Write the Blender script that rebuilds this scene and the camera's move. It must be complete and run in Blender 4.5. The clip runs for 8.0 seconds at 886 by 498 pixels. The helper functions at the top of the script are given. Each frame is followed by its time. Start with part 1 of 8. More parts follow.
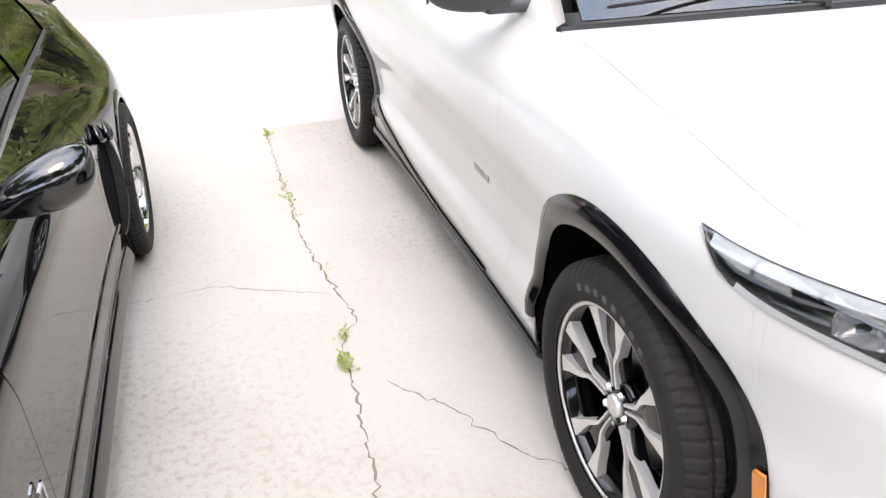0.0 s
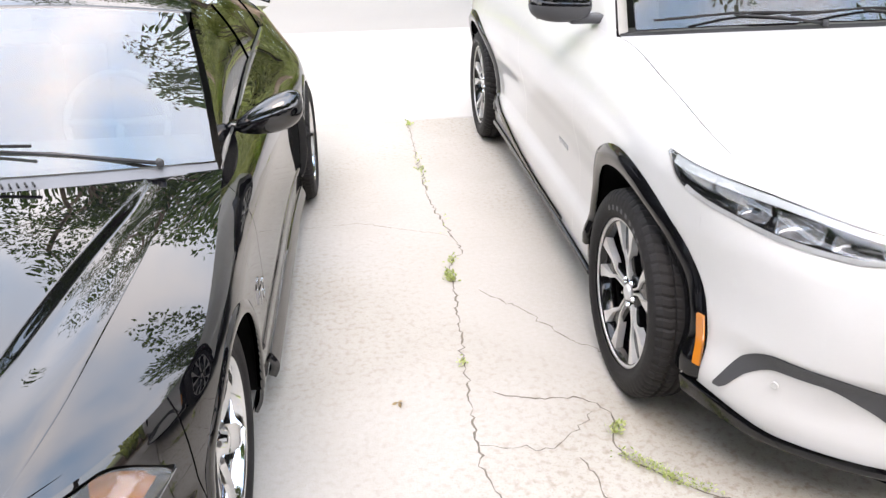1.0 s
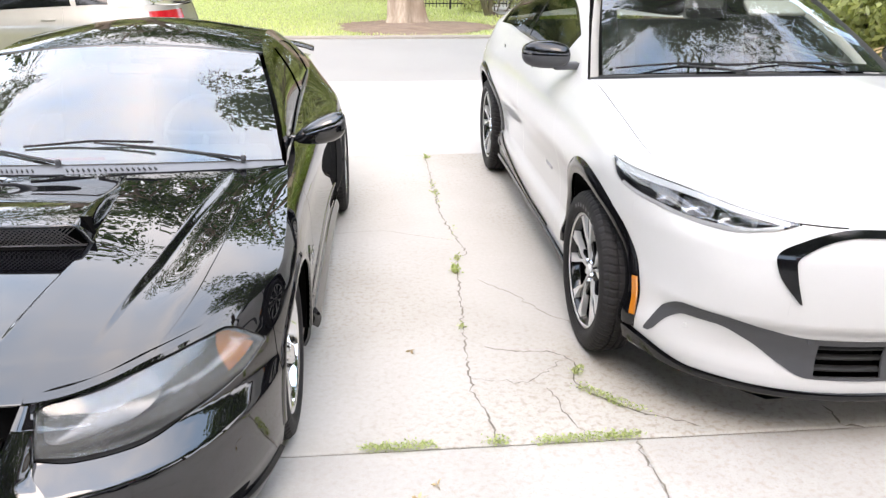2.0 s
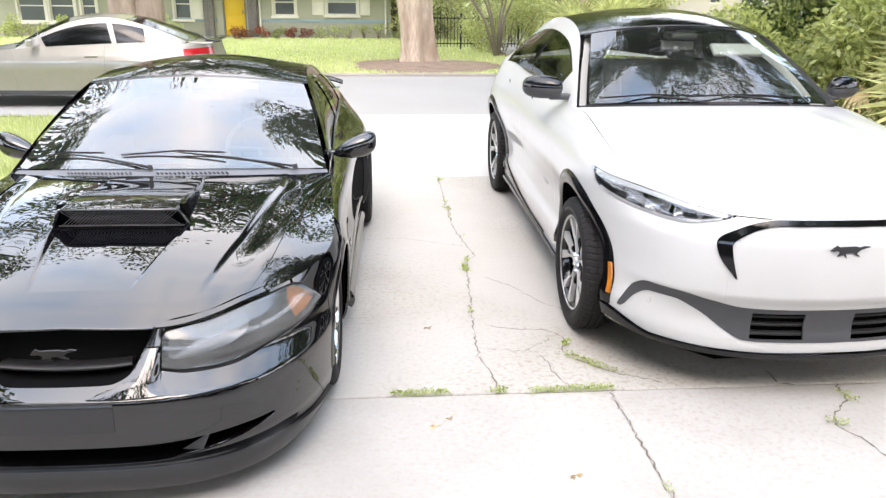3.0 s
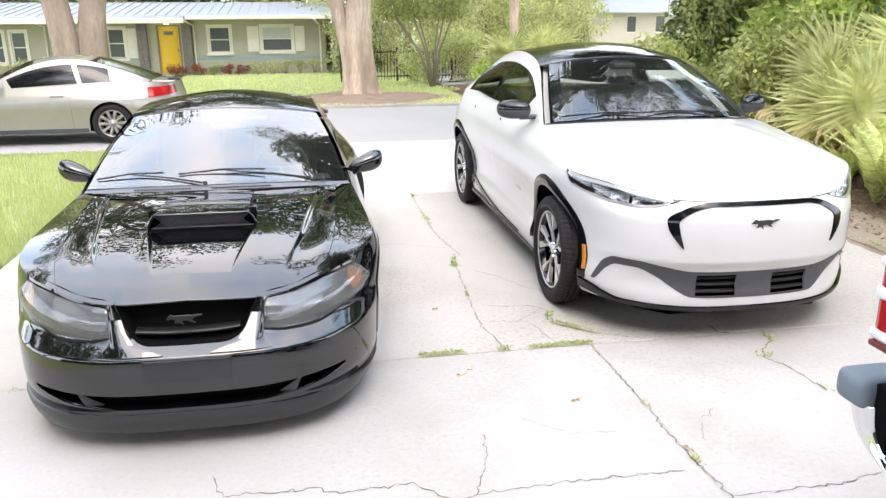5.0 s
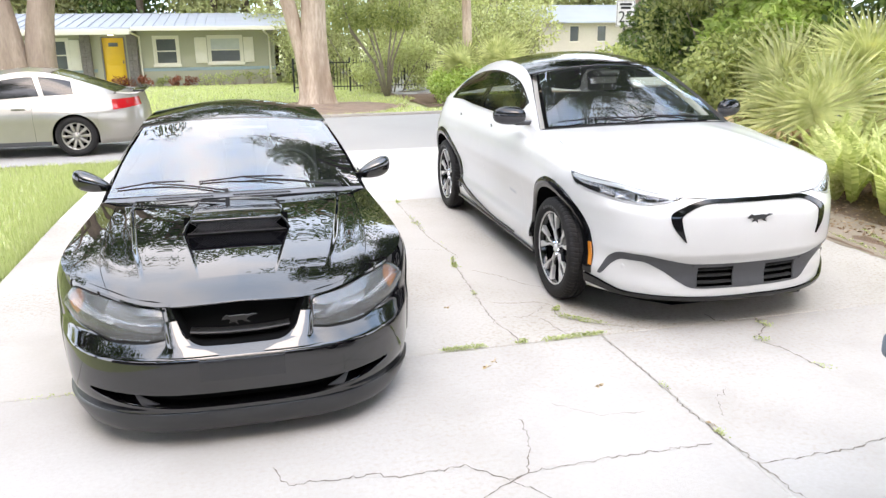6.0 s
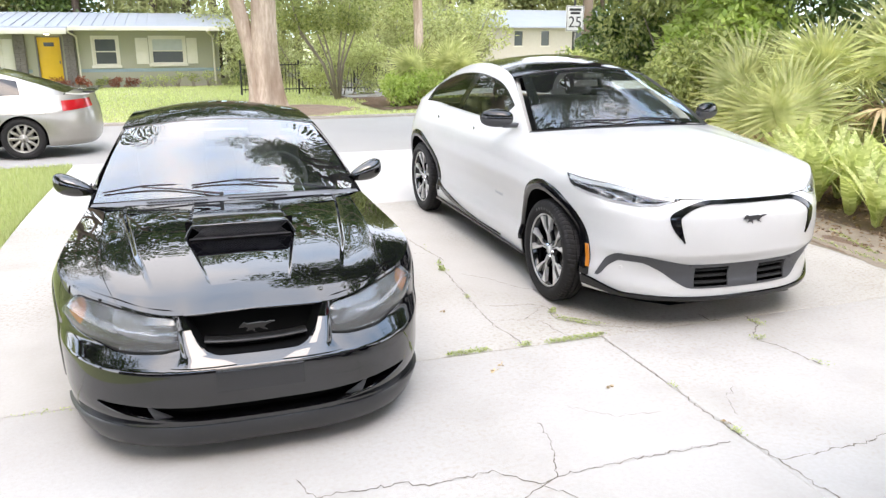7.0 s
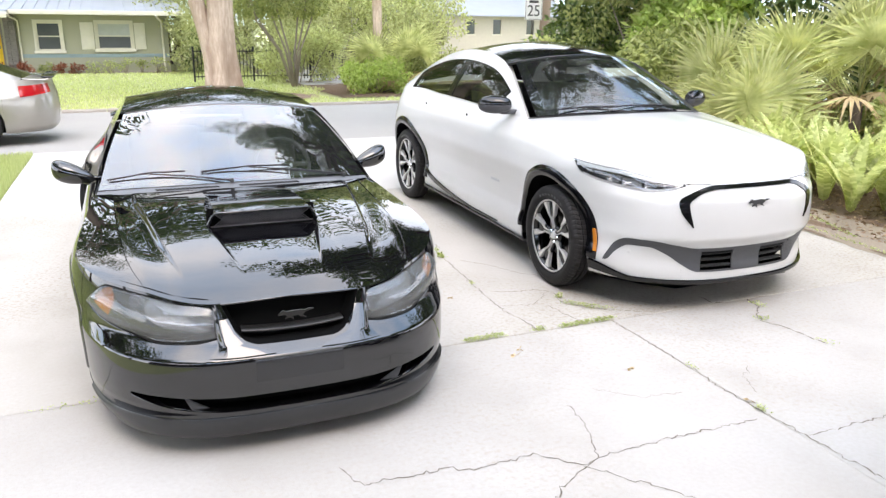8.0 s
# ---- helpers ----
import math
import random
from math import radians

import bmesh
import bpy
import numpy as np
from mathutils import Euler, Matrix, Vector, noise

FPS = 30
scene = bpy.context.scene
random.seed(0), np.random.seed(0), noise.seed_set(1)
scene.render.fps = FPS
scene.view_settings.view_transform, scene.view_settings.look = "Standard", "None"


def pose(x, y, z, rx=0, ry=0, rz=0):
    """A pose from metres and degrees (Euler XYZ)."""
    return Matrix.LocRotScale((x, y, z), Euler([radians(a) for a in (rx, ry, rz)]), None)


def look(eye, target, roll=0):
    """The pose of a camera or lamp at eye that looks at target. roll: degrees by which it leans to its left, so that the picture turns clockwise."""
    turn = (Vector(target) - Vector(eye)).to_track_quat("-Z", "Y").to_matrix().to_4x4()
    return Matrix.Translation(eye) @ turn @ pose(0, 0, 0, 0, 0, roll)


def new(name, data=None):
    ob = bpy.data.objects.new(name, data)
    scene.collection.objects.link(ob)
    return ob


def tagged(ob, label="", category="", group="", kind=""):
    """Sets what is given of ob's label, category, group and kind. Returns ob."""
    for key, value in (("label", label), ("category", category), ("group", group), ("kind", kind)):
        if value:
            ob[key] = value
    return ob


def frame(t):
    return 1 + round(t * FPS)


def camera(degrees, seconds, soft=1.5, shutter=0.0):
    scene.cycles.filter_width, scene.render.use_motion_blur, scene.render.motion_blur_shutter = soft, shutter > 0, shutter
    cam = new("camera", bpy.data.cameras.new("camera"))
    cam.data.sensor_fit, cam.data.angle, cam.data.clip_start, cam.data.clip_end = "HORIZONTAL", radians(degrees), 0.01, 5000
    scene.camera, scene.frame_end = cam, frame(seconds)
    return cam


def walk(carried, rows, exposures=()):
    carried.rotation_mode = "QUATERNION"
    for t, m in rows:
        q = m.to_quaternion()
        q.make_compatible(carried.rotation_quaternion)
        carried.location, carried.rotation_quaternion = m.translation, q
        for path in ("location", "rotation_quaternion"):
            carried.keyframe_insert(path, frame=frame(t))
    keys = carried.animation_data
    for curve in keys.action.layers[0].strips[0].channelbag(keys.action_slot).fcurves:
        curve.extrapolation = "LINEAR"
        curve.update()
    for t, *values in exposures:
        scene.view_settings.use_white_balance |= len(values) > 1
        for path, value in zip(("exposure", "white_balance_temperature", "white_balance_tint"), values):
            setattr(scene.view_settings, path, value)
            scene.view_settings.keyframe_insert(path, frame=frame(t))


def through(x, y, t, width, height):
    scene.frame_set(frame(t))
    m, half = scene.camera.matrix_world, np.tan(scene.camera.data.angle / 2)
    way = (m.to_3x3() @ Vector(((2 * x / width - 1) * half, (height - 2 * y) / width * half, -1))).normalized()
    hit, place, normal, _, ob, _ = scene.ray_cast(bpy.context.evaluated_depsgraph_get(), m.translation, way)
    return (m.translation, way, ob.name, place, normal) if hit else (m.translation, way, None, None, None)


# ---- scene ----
cam = camera(59.8, 8.0, soft=1.4)
PATH = [
    (0, (-0.793, -1.272, 1.577), (-0.271, 0.413, 0.634), -1.1),
    (0.5, (-0.815, -1.799, 1.64), (-0.521, -0.039, 0.737), -1.9),
    (1, (-0.879, -2.249, 1.675), (-0.672, -0.462, 0.8), -0.9),
    (1.2, (-0.935, -2.422, 1.681), (-0.725, -0.627, 0.823), -0.2),
    (2.3, (-0.942, -3.386, 1.769), (-0.776, -1.522, 1.062), 0.5),
    (2.5, (-1.001, -3.544, 1.777), (-0.837, -1.673, 1.088), 0.7),
    (3, (-1.037, -3.91, 1.81), (-0.879, -2.027, 1.154), 0.7),
    (3.5, (-1.083, -4.199, 1.83), (-0.903, -2.309, 1.201), 0.7),
    (4, (-1.266, -4.433, 1.851), (-1.049, -2.541, 1.24), 0.5),
    (4.5, (-1.44, -4.605, 1.871), (-1.169, -2.715, 1.275), 0.2),
    (5, (-1.572, -4.777, 1.877), (-1.239, -2.892, 1.296), -0.3),
    (6.5, (-2.262, -4.907, 1.889), (-1.714, -3.064, 1.339), -0.2),
    (7, (-2.389, -4.749, 1.871), (-1.77, -2.929, 1.321), 0.2),
    (7.5, (-2.577, -4.646, 1.859), (-1.895, -2.852, 1.298), 0.6),
    (8, (-2.766, -4.603, 1.848), (-2.024, -2.838, 1.272), 0.8),
]
walk(cam, [(t, look(eye, target, roll)) for t, eye, target, roll in PATH], [(0, -0.76, 7650, 19), (2.5, -0.78, 7500, 18), (8, -0.86, 7350, 17)])

# ---- daylight ----
SUN_HIGH, SUN_TURN = 54.0, 184.0
world = bpy.data.worlds.new("sky")
world.use_nodes = True
scene.world = world
wn = world.node_tree.nodes
sky = wn.new("ShaderNodeTexSky")
sky.sky_type, sky.sun_disc = "NISHITA", False
sky.sun_elevation, sky.sun_rotation = radians(SUN_HIGH), radians(SUN_TURN)
sky.air_density, sky.dust_density, sky.ozone_density = 1.0, 1.2, 1.0
soft = wn.new("ShaderNodeMix")
soft.data_type = "RGBA"
soft.inputs[0].default_value = 0.64
clouds = wn.new("ShaderNodeTexNoise")
clouds.inputs["Scale"].default_value, clouds.inputs["Detail"].default_value = 2.2, 6
ramp = wn.new("ShaderNodeValToRGB")
ramp.color_ramp.elements[0].position, ramp.color_ramp.elements[0].color = 0.36, (8.2, 12.7, 19.0, 1)
ramp.color_ramp.elements[1].position, ramp.color_ramp.elements[1].color = 0.64, (19.5, 21.0, 23.0, 1)
wl = world.node_tree.links
wl.new(clouds.outputs["Fac"], ramp.inputs[0])
wl.new(sky.outputs[0], soft.inputs[6])
wl.new(ramp.outputs[0], soft.inputs[7])
# thin cloud glows round the veiled sun
gaze = wn.new("ShaderNodeTexCoord")
toward = wn.new("ShaderNodeVectorMath")
toward.operation = "DOT_PRODUCT"
toward.inputs[1].default_value = (math.sin(radians(SUN_TURN)) * math.cos(radians(SUN_HIGH)), math.cos(radians(SUN_TURN)) * math.cos(radians(SUN_HIGH)), math.sin(radians(SUN_HIGH)))
halo = wn.new("ShaderNodeMapRange")
halo.interpolation_type = "SMOOTHERSTEP"
halo.inputs[1].default_value, halo.inputs[2].default_value = 0.55, 1.0
halo.inputs[3].default_value, halo.inputs[4].default_value = 1.35, 1.9
lit = wn.new("ShaderNodeVectorMath")
lit.operation = "SCALE"
wl.new(gaze.outputs["Generated"], toward.inputs[0])
wl.new(toward.outputs["Value"], halo.inputs[0])
wl.new(soft.outputs[2], lit.inputs[0])
wl.new(halo.outputs[0], lit.inputs["Scale"])
wl.new(lit.outputs[0], wn["Background"].inputs[0])
wn["Background"].inputs[1].default_value = 0.44
sun = new("sun", bpy.data.lights.new("sun", "SUN"))
sun.data.energy, sun.data.angle, sun.data.color = 1.7, radians(24), (1.0, 0.91, 0.80)
sun.matrix_basis = look((0, 0, 0), (-math.sin(radians(SUN_TURN)) * math.cos(radians(SUN_HIGH)), -math.cos(radians(SUN_TURN)) * math.cos(radians(SUN_HIGH)), -math.sin(radians(SUN_HIGH))))

# ---- materials ----
def surface(name, base, rough=0.5, metal=0.0, coat=0.0, second=None, scale=5.0, fine=60.0, bump=0.0, bump_scale=80.0, spread=0.35, specular=0.5, coat_rough=0.03, coat_ior=1.5, per=0.0, stretch=None):
    """A principled surface with two scales of colour change and a fine relief. per: brightness change from object to object."""
    m = bpy.data.materials.new(name)
    m.use_nodes = True
    nodes, links = m.node_tree.nodes, m.node_tree.links
    b = nodes["Principled BSDF"]
    b.inputs["Roughness"].default_value, b.inputs["Metallic"].default_value = rough, metal
    b.inputs["Coat Weight"].default_value, b.inputs["Coat Roughness"].default_value = coat, coat_rough
    b.inputs["Specular IOR Level"].default_value = specular
    b.inputs["Coat IOR"].default_value = coat_ior
    where = nodes.new("ShaderNodeTexCoord").outputs["Object"]
    if stretch:
        mapping = nodes.new("ShaderNodeMapping")
        mapping.inputs["Scale"].default_value = stretch
        links.new(where, mapping.inputs[0])
        where = mapping.outputs[0]
    second = second or tuple(c * 0.86 for c in base)
    mixed = None
    for size, detail in ((scale, 4), (fine, 5)):
        n = nodes.new("ShaderNodeTexNoise")
        n.inputs["Scale"].default_value, n.inputs["Detail"].default_value = size, detail
        links.new(where, n.inputs["Vector"])
        r = nodes.new("ShaderNodeMapRange")
        r.inputs[1].default_value, r.inputs[2].default_value = 0.5 - spread, 0.5 + spread
        r.inputs[4].default_value = 1.0 if mixed is None else 0.6
        links.new(n.outputs["Fac"], r.inputs[0])
        mix = nodes.new("ShaderNodeMix")
        mix.data_type = "RGBA"
        links.new(r.outputs[0], mix.inputs[0])
        if mixed is None:
            mix.inputs[6].default_value = (*base, 1)
        else:
            links.new(mixed, mix.inputs[6])
        mix.inputs[7].default_value = (*second, 1)
        mixed = mix.outputs[2]
    if per:
        info = nodes.new("ShaderNodeObjectInfo")
        hsv = nodes.new("ShaderNodeHueSaturation")
        r = nodes.new("ShaderNodeMapRange")
        r.inputs[3].default_value, r.inputs[4].default_value = 1 - per, 1 + per
        links.new(info.outputs["Random"], r.inputs[0])
        links.new(r.outputs[0], hsv.inputs["Value"])
        links.new(mixed, hsv.inputs["Color"])
        mixed = hsv.outputs[0]
    links.new(mixed, b.inputs["Base Color"])
    if bump:
        n = nodes.new("ShaderNodeTexNoise")
        n.inputs["Scale"].default_value, n.inputs["Detail"].default_value = bump_scale, 6
        links.new(where, n.inputs["Vector"])
        bp = nodes.new("ShaderNodeBump")
        bp.inputs["Strength"].default_value, bp.inputs["Distance"].default_value = 1.0, bump
        links.new(n.outputs["Fac"], bp.inputs["Height"])
        links.new(bp.outputs[0], b.inputs["Normal"])
    return m


def leafy(name, base, second, rough=0.45, through=0.35, per=0.25, grain=0.0):
    """A leaf: two greens by island, some light through it."""
    m = bpy.data.materials.new(name)
    m.use_nodes = True
    nodes, links = m.node_tree.nodes, m.node_tree.links
    b = nodes["Principled BSDF"]
    b.inputs["Roughness"].default_value = rough
    geo = nodes.new("ShaderNodeNewGeometry")
    mix = nodes.new("ShaderNodeMix")
    mix.data_type = "RGBA"
    mix.inputs[6].default_value, mix.inputs[7].default_value = (*base, 1), (*second, 1)
    if grain:
        fleck, r = nodes.new("ShaderNodeTexNoise"), nodes.new("ShaderNodeMapRange")
        fleck.inputs["Scale"].default_value, fleck.inputs["Detail"].default_value = grain, 3
        links.new(nodes.new("ShaderNodeTexCoord").outputs["Object"], fleck.inputs["Vector"])
        r.inputs[1].default_value, r.inputs[2].default_value = 0.36, 0.64
        links.new(fleck.outputs["Fac"], r.inputs[0])
        links.new(r.outputs[0], mix.inputs[0])
    else:
        links.new(geo.outputs["Random Per Island"], mix.inputs[0])
    tone, info, swing = nodes.new("ShaderNodeHueSaturation"), nodes.new("ShaderNodeObjectInfo"), nodes.new("ShaderNodeMapRange")
    swing.inputs[3].default_value, swing.inputs[4].default_value = 1 - per, 1 + per * 0.8
    links.new(info.outputs["Random"], swing.inputs[0])
    links.new(swing.outputs[0], tone.inputs["Value"])
    links.new(mix.outputs[2], tone.inputs["Color"])
    links.new(tone.outputs[0], b.inputs["Base Color"])
    t = nodes.new("ShaderNodeBsdfTranslucent")
    bright = nodes.new("ShaderNodeHueSaturation")
    bright.inputs["Value"].default_value = 1.5
    bright.inputs["Saturation"].default_value = 1.15
    links.new(tone.outputs[0], bright.inputs["Color"])
    links.new(bright.outputs[0], t.inputs[0])
    both = nodes.new("ShaderNodeMixShader")
    both.inputs[0].default_value = through
    links.new(b.outputs[0], both.inputs[1])
    links.new(t.outputs[0], both.inputs[2])
    links.new(both.outputs[0], nodes["Material Output"].inputs[0])
    return m


def pane(name, tint, gloss=0.0, ior=1.5, rough=0.0, dust=0.0):
    """Thin glass: what is behind it, tinted, under a clear reflection."""
    m = bpy.data.materials.new(name)
    m.use_nodes = True
    nodes, links = m.node_tree.nodes, m.node_tree.links
    nodes.remove(nodes["Principled BSDF"])
    t, g = nodes.new("ShaderNodeBsdfTransparent"), nodes.new("ShaderNodeBsdfGlossy")
    t.inputs[0].default_value = (*tint, 1)
    g.inputs["Roughness"].default_value = rough
    fr = nodes.new("ShaderNodeFresnel")
    fr.inputs[0].default_value = ior
    add = nodes.new("ShaderNodeMath")
    add.use_clamp = True
    add.inputs[1].default_value = gloss
    links.new(fr.outputs[0], add.inputs[0])
    mix = nodes.new("ShaderNodeMixShader")
    links.new(add.outputs[0], mix.inputs[0])
    links.new(t.outputs[0], mix.inputs[1])
    links.new(g.outputs[0], mix.inputs[2])
    if dust:
        film, over = nodes.new("ShaderNodeBsdfDiffuse"), nodes.new("ShaderNodeMixShader")
        film.inputs[0].default_value = (0.75, 0.77, 0.77, 1)
        specks, r = nodes.new("ShaderNodeTexNoise"), nodes.new("ShaderNodeMapRange")
        specks.inputs["Scale"].default_value, specks.inputs["Detail"].default_value = 7, 8
        links.new(nodes.new("ShaderNodeTexCoord").outputs["Object"], specks.inputs["Vector"])
        r.inputs[1].default_value, r.inputs[2].default_value = 0.3, 0.7
        r.inputs[3].default_value, r.inputs[4].default_value = dust * 0.7, dust * 1.3
        links.new(specks.outputs["Fac"], r.inputs[0])
        links.new(r.outputs[0], over.inputs[0])
        links.new(mix.outputs[0], over.inputs[1])
        links.new(film.outputs[0], over.inputs[2])
        mix = over
    links.new(mix.outputs[0], nodes["Material Output"].inputs[0])
    return m


def glow(name, colour, power):
    m = bpy.data.materials.new(name)
    m.use_nodes = True
    b = m.node_tree.nodes["Principled BSDF"]
    b.inputs["Base Color"].default_value = b.inputs["Emission Color"].default_value = (*colour, 1)
    b.inputs["Emission Strength"].default_value = power
    return m


WHITE_PAINT = surface("white_paint", (0.583, 0.570, 0.553), 0.35, coat=1.0, second=(0.567, 0.555, 0.538), spread=0.2, coat_rough=0.02)
BLACK_PAINT = surface("black_paint", (0.0025, 0.0025, 0.003), 0.5, coat=1.0, second=(0.004, 0.004, 0.005), spread=0.3, coat_rough=0.006, specular=0.0, coat_ior=1.78)
PAD_BLACK = surface("satin_black_pad", (0.012, 0.012, 0.013), 0.25, second=(0.018, 0.018, 0.019), spread=0.4, specular=0.7)
DULL_BAR = surface("dull_grille_metal", (0.045, 0.043, 0.042), 0.42, metal=0.7, second=(0.04, 0.038, 0.036), spread=0.4)
LIP_BLACK = surface("worn_black_lip", (0.012, 0.012, 0.013), 0.30, specular=0.6, second=(0.022, 0.022, 0.023), spread=0.4)
SILVER_PAINT = surface("silver_paint", (0.36, 0.335, 0.30), 0.34, metal=0.6, coat=1.0, second=(0.32, 0.298, 0.265), spread=0.3)
TRUCK_PAINT = surface("grey_paint", (0.30, 0.305, 0.31), 0.35, metal=0.4, coat=1.0, spread=0.3)
GLOSS_BLACK = surface("gloss_black_trim", (0.004, 0.004, 0.005), 0.08, spread=0.3)
DARK_GREY = surface("grey_plastic", (0.045, 0.046, 0.05), 0.5, second=(0.06, 0.06, 0.064), spread=0.3, bump=0.0006, bump_scale=600)
MESH_GREY = surface("mesh_grey", (0.13, 0.125, 0.13), 0.45, second=(0.09, 0.085, 0.09), spread=0.3)
MATT_BLACK = surface("matt_black_plastic", (0.010, 0.010, 0.010), 0.6, specular=0.3, second=(0.02, 0.02, 0.02), spread=0.3)
SATIN_BLACK = surface("satin_black_plastic", (0.02, 0.021, 0.023), 0.38, second=(0.03, 0.03, 0.033), spread=0.4)
COWL_GREY = surface("weathered_cowl", (0.10, 0.105, 0.115), 0.55, second=(0.15, 0.155, 0.165), scale=9, spread=0.4)
RUBBER = surface("tyre_rubber", (0.011, 0.0102, 0.0105), 0.7, specular=0.25, second=(0.020, 0.018, 0.0175), scale=8, fine=120, spread=0.35, bump=0.0008, bump_scale=300)
ALLOY = surface("machined_alloy", (0.74, 0.72, 0.70), 0.38, metal=0.55, spread=0.25, fine=200)
CHROME = surface("polished_chrome", (0.80, 0.81, 0.83), 0.06, metal=1.0, spread=0.2)
STEEL = surface("brushed_steel", (0.22, 0.215, 0.21), 0.4, metal=1.0, second=(0.14, 0.13, 0.12), spread=0.4)
AMBER = surface("amber_lens", (0.62, 0.20, 0.02), 0.15, coat=1.0, spread=0.25)
RED_LENS = surface("red_lens", (0.48, 0.012, 0.018), 0.12, coat=1.0, second=(0.35, 0.008, 0.012), spread=0.4)
CLEAR = pane("clear_lens", (0.93, 0.95, 0.96), 0.03)
HAZY = pane("hazed_lens", (0.74, 0.75, 0.76), 0.04, rough=0.10, dust=0.10)
WINDSCREEN = pane("windscreen_glass", (0.80, 0.87, 0.82), 0.075, dust=0.008)
BLACK_SCREEN = pane("tinted_screen_glass", (0.50, 0.58, 0.57), 0.17, dust=0.012)
TINT = pane("tinted_side_glass", (0.42, 0.46, 0.44), 0.05)
REFLECTOR = surface("lamp_reflector", (0.55, 0.56, 0.58), 0.25, metal=0.8, second=(0.4, 0.4, 0.42), scale=18, spread=0.4)
LAMP_WHITE = surface("lamp_white_bezel", (0.78, 0.79, 0.80), 0.3, second=(0.62, 0.63, 0.64), scale=14, spread=0.4)
DARK_RED = surface("dark_red_plastic", (0.12, 0.012, 0.015), 0.4, spread=0.3)
# step-pad rubber, also the colour of the bed side's made reflection band
PAD_AND_BAND = surface("blue_grey_pad_and_band", (0.10, 0.125, 0.15), 0.6, second=(0.14, 0.17, 0.20), scale=9, spread=0.4)
LAMP_SILVER = surface("hazed_lamp_silver", (0.40, 0.40, 0.40), 0.3, metal=0.6, second=(0.15, 0.15, 0.155), scale=10, spread=0.4)
FAINT_GREY = surface("faint_grey_script", (0.42, 0.42, 0.43), 0.3, spread=0.3)
CABIN = surface("cabin_trim", (0.09, 0.09, 0.088), 0.7, second=(0.12, 0.12, 0.118), spread=0.4)
CABIN_PALE = surface("cabin_pale_trim", (0.55, 0.54, 0.50), 0.8, second=(0.48, 0.47, 0.44), spread=0.4)
SEAT_GREY = surface("seat_cloth", (0.11, 0.108, 0.103), 0.85, second=(0.08, 0.079, 0.076), spread=0.4, bump=0.001, bump_scale=300)
UNDER = surface("underbody_black", (0.005, 0.005, 0.005), 0.9, specular=0.05, spread=0.3)
def stained(name, base, second, brown, grime, amount):
    """Worn concrete: broad tone, brown speckle in patches, dark grime blots and a sandy relief."""
    m = surface(name, base, 0.85, second=second, scale=1.1, fine=45, spread=0.28, bump=0.0018, bump_scale=140, per=0.03)
    nodes, links = m.node_tree.nodes, m.node_tree.links
    b = nodes["Principled BSDF"]
    tone = b.inputs["Base Color"].links[0].from_socket
    where = nodes.new("ShaderNodeTexCoord").outputs["Object"]
    for patch, speck, lo, hi, colour, most in ((0.5, 38.0, 0.50, 0.72, brown, amount), (0.35, 2.2, 0.48, 0.80, grime, amount * 0.35), (0.6, 120.0, 0.56, 0.72, grime, amount * 0.8)):
        masks = []
        for size, a, z in ((patch, 0.42, 0.64), (speck, lo, hi)):
            n = nodes.new("ShaderNodeTexNoise")
            n.inputs["Scale"].default_value, n.inputs["Detail"].default_value = size, 6
            links.new(where, n.inputs["Vector"])
            r = nodes.new("ShaderNodeMapRange")
            r.inputs[1].default_value, r.inputs[2].default_value = a, z
            links.new(n.outputs["Fac"], r.inputs[0])
            masks.append(r.outputs[0])
        times = nodes.new("ShaderNodeMath")
        times.operation = "MULTIPLY"
        links.new(masks[0], times.inputs[0]), links.new(masks[1], times.inputs[1])
        less = nodes.new("ShaderNodeMath")
        less.operation = "MULTIPLY"
        links.new(times.outputs[0], less.inputs[0])
        less.inputs[1].default_value = most
        mix = nodes.new("ShaderNodeMix")
        mix.data_type = "RGBA"
        links.new(less.outputs[0], mix.inputs[0])
        links.new(tone, mix.inputs[6])
        mix.inputs[7].default_value = (*colour, 1)
        tone = mix.outputs[2]
    links.new(tone, b.inputs["Base Color"])
    return m


CONCRETE = stained("old_concrete", (0.46, 0.436, 0.405), (0.36, 0.33, 0.293), (0.31, 0.25, 0.185), (0.21, 0.19, 0.165), 0.6)
OLD_CONCRETE = stained("weathered_concrete", (0.465, 0.438, 0.402), (0.368, 0.335, 0.288), (0.25, 0.195, 0.135), (0.22, 0.195, 0.16), 0.8)
APRON = surface("pale_concrete", (0.53, 0.505, 0.475), 0.85, second=(0.45, 0.42, 0.388), scale=0.8, fine=60, spread=0.3, bump=0.0012, bump_scale=160)
ASPHALT = surface("worn_asphalt", (0.37, 0.35, 0.325), 0.9, second=(0.31, 0.295, 0.275), scale=0.5, fine=90, spread=0.35, bump=0.003, bump_scale=220)
KERB = surface("kerb_concrete", (0.42, 0.38, 0.33), 0.85, second=(0.30, 0.26, 0.22), scale=3, spread=0.4, bump=0.002)
CRACK = surface("crack_dirt", (0.060, 0.050, 0.038), 0.95, second=(0.20, 0.17, 0.135), scale=9, spread=0.35)
SOIL = surface("lawn_soil", (0.33, 0.35, 0.15), 0.95, second=(0.40, 0.41, 0.20), scale=0.7, fine=25, spread=0.35, bump=0.02, bump_scale=30)
TREE_MULCH = surface("pale_bark_mulch", (0.38, 0.27, 0.20), 0.95, second=(0.20, 0.135, 0.095), scale=3, fine=30, spread=0.3, bump=0.02, bump_scale=35)
MULCH = surface("leaf_mulch", (0.20, 0.125, 0.075), 0.95, second=(0.11, 0.07, 0.045), scale=6, fine=40, spread=0.3, bump=0.015, bump_scale=45)
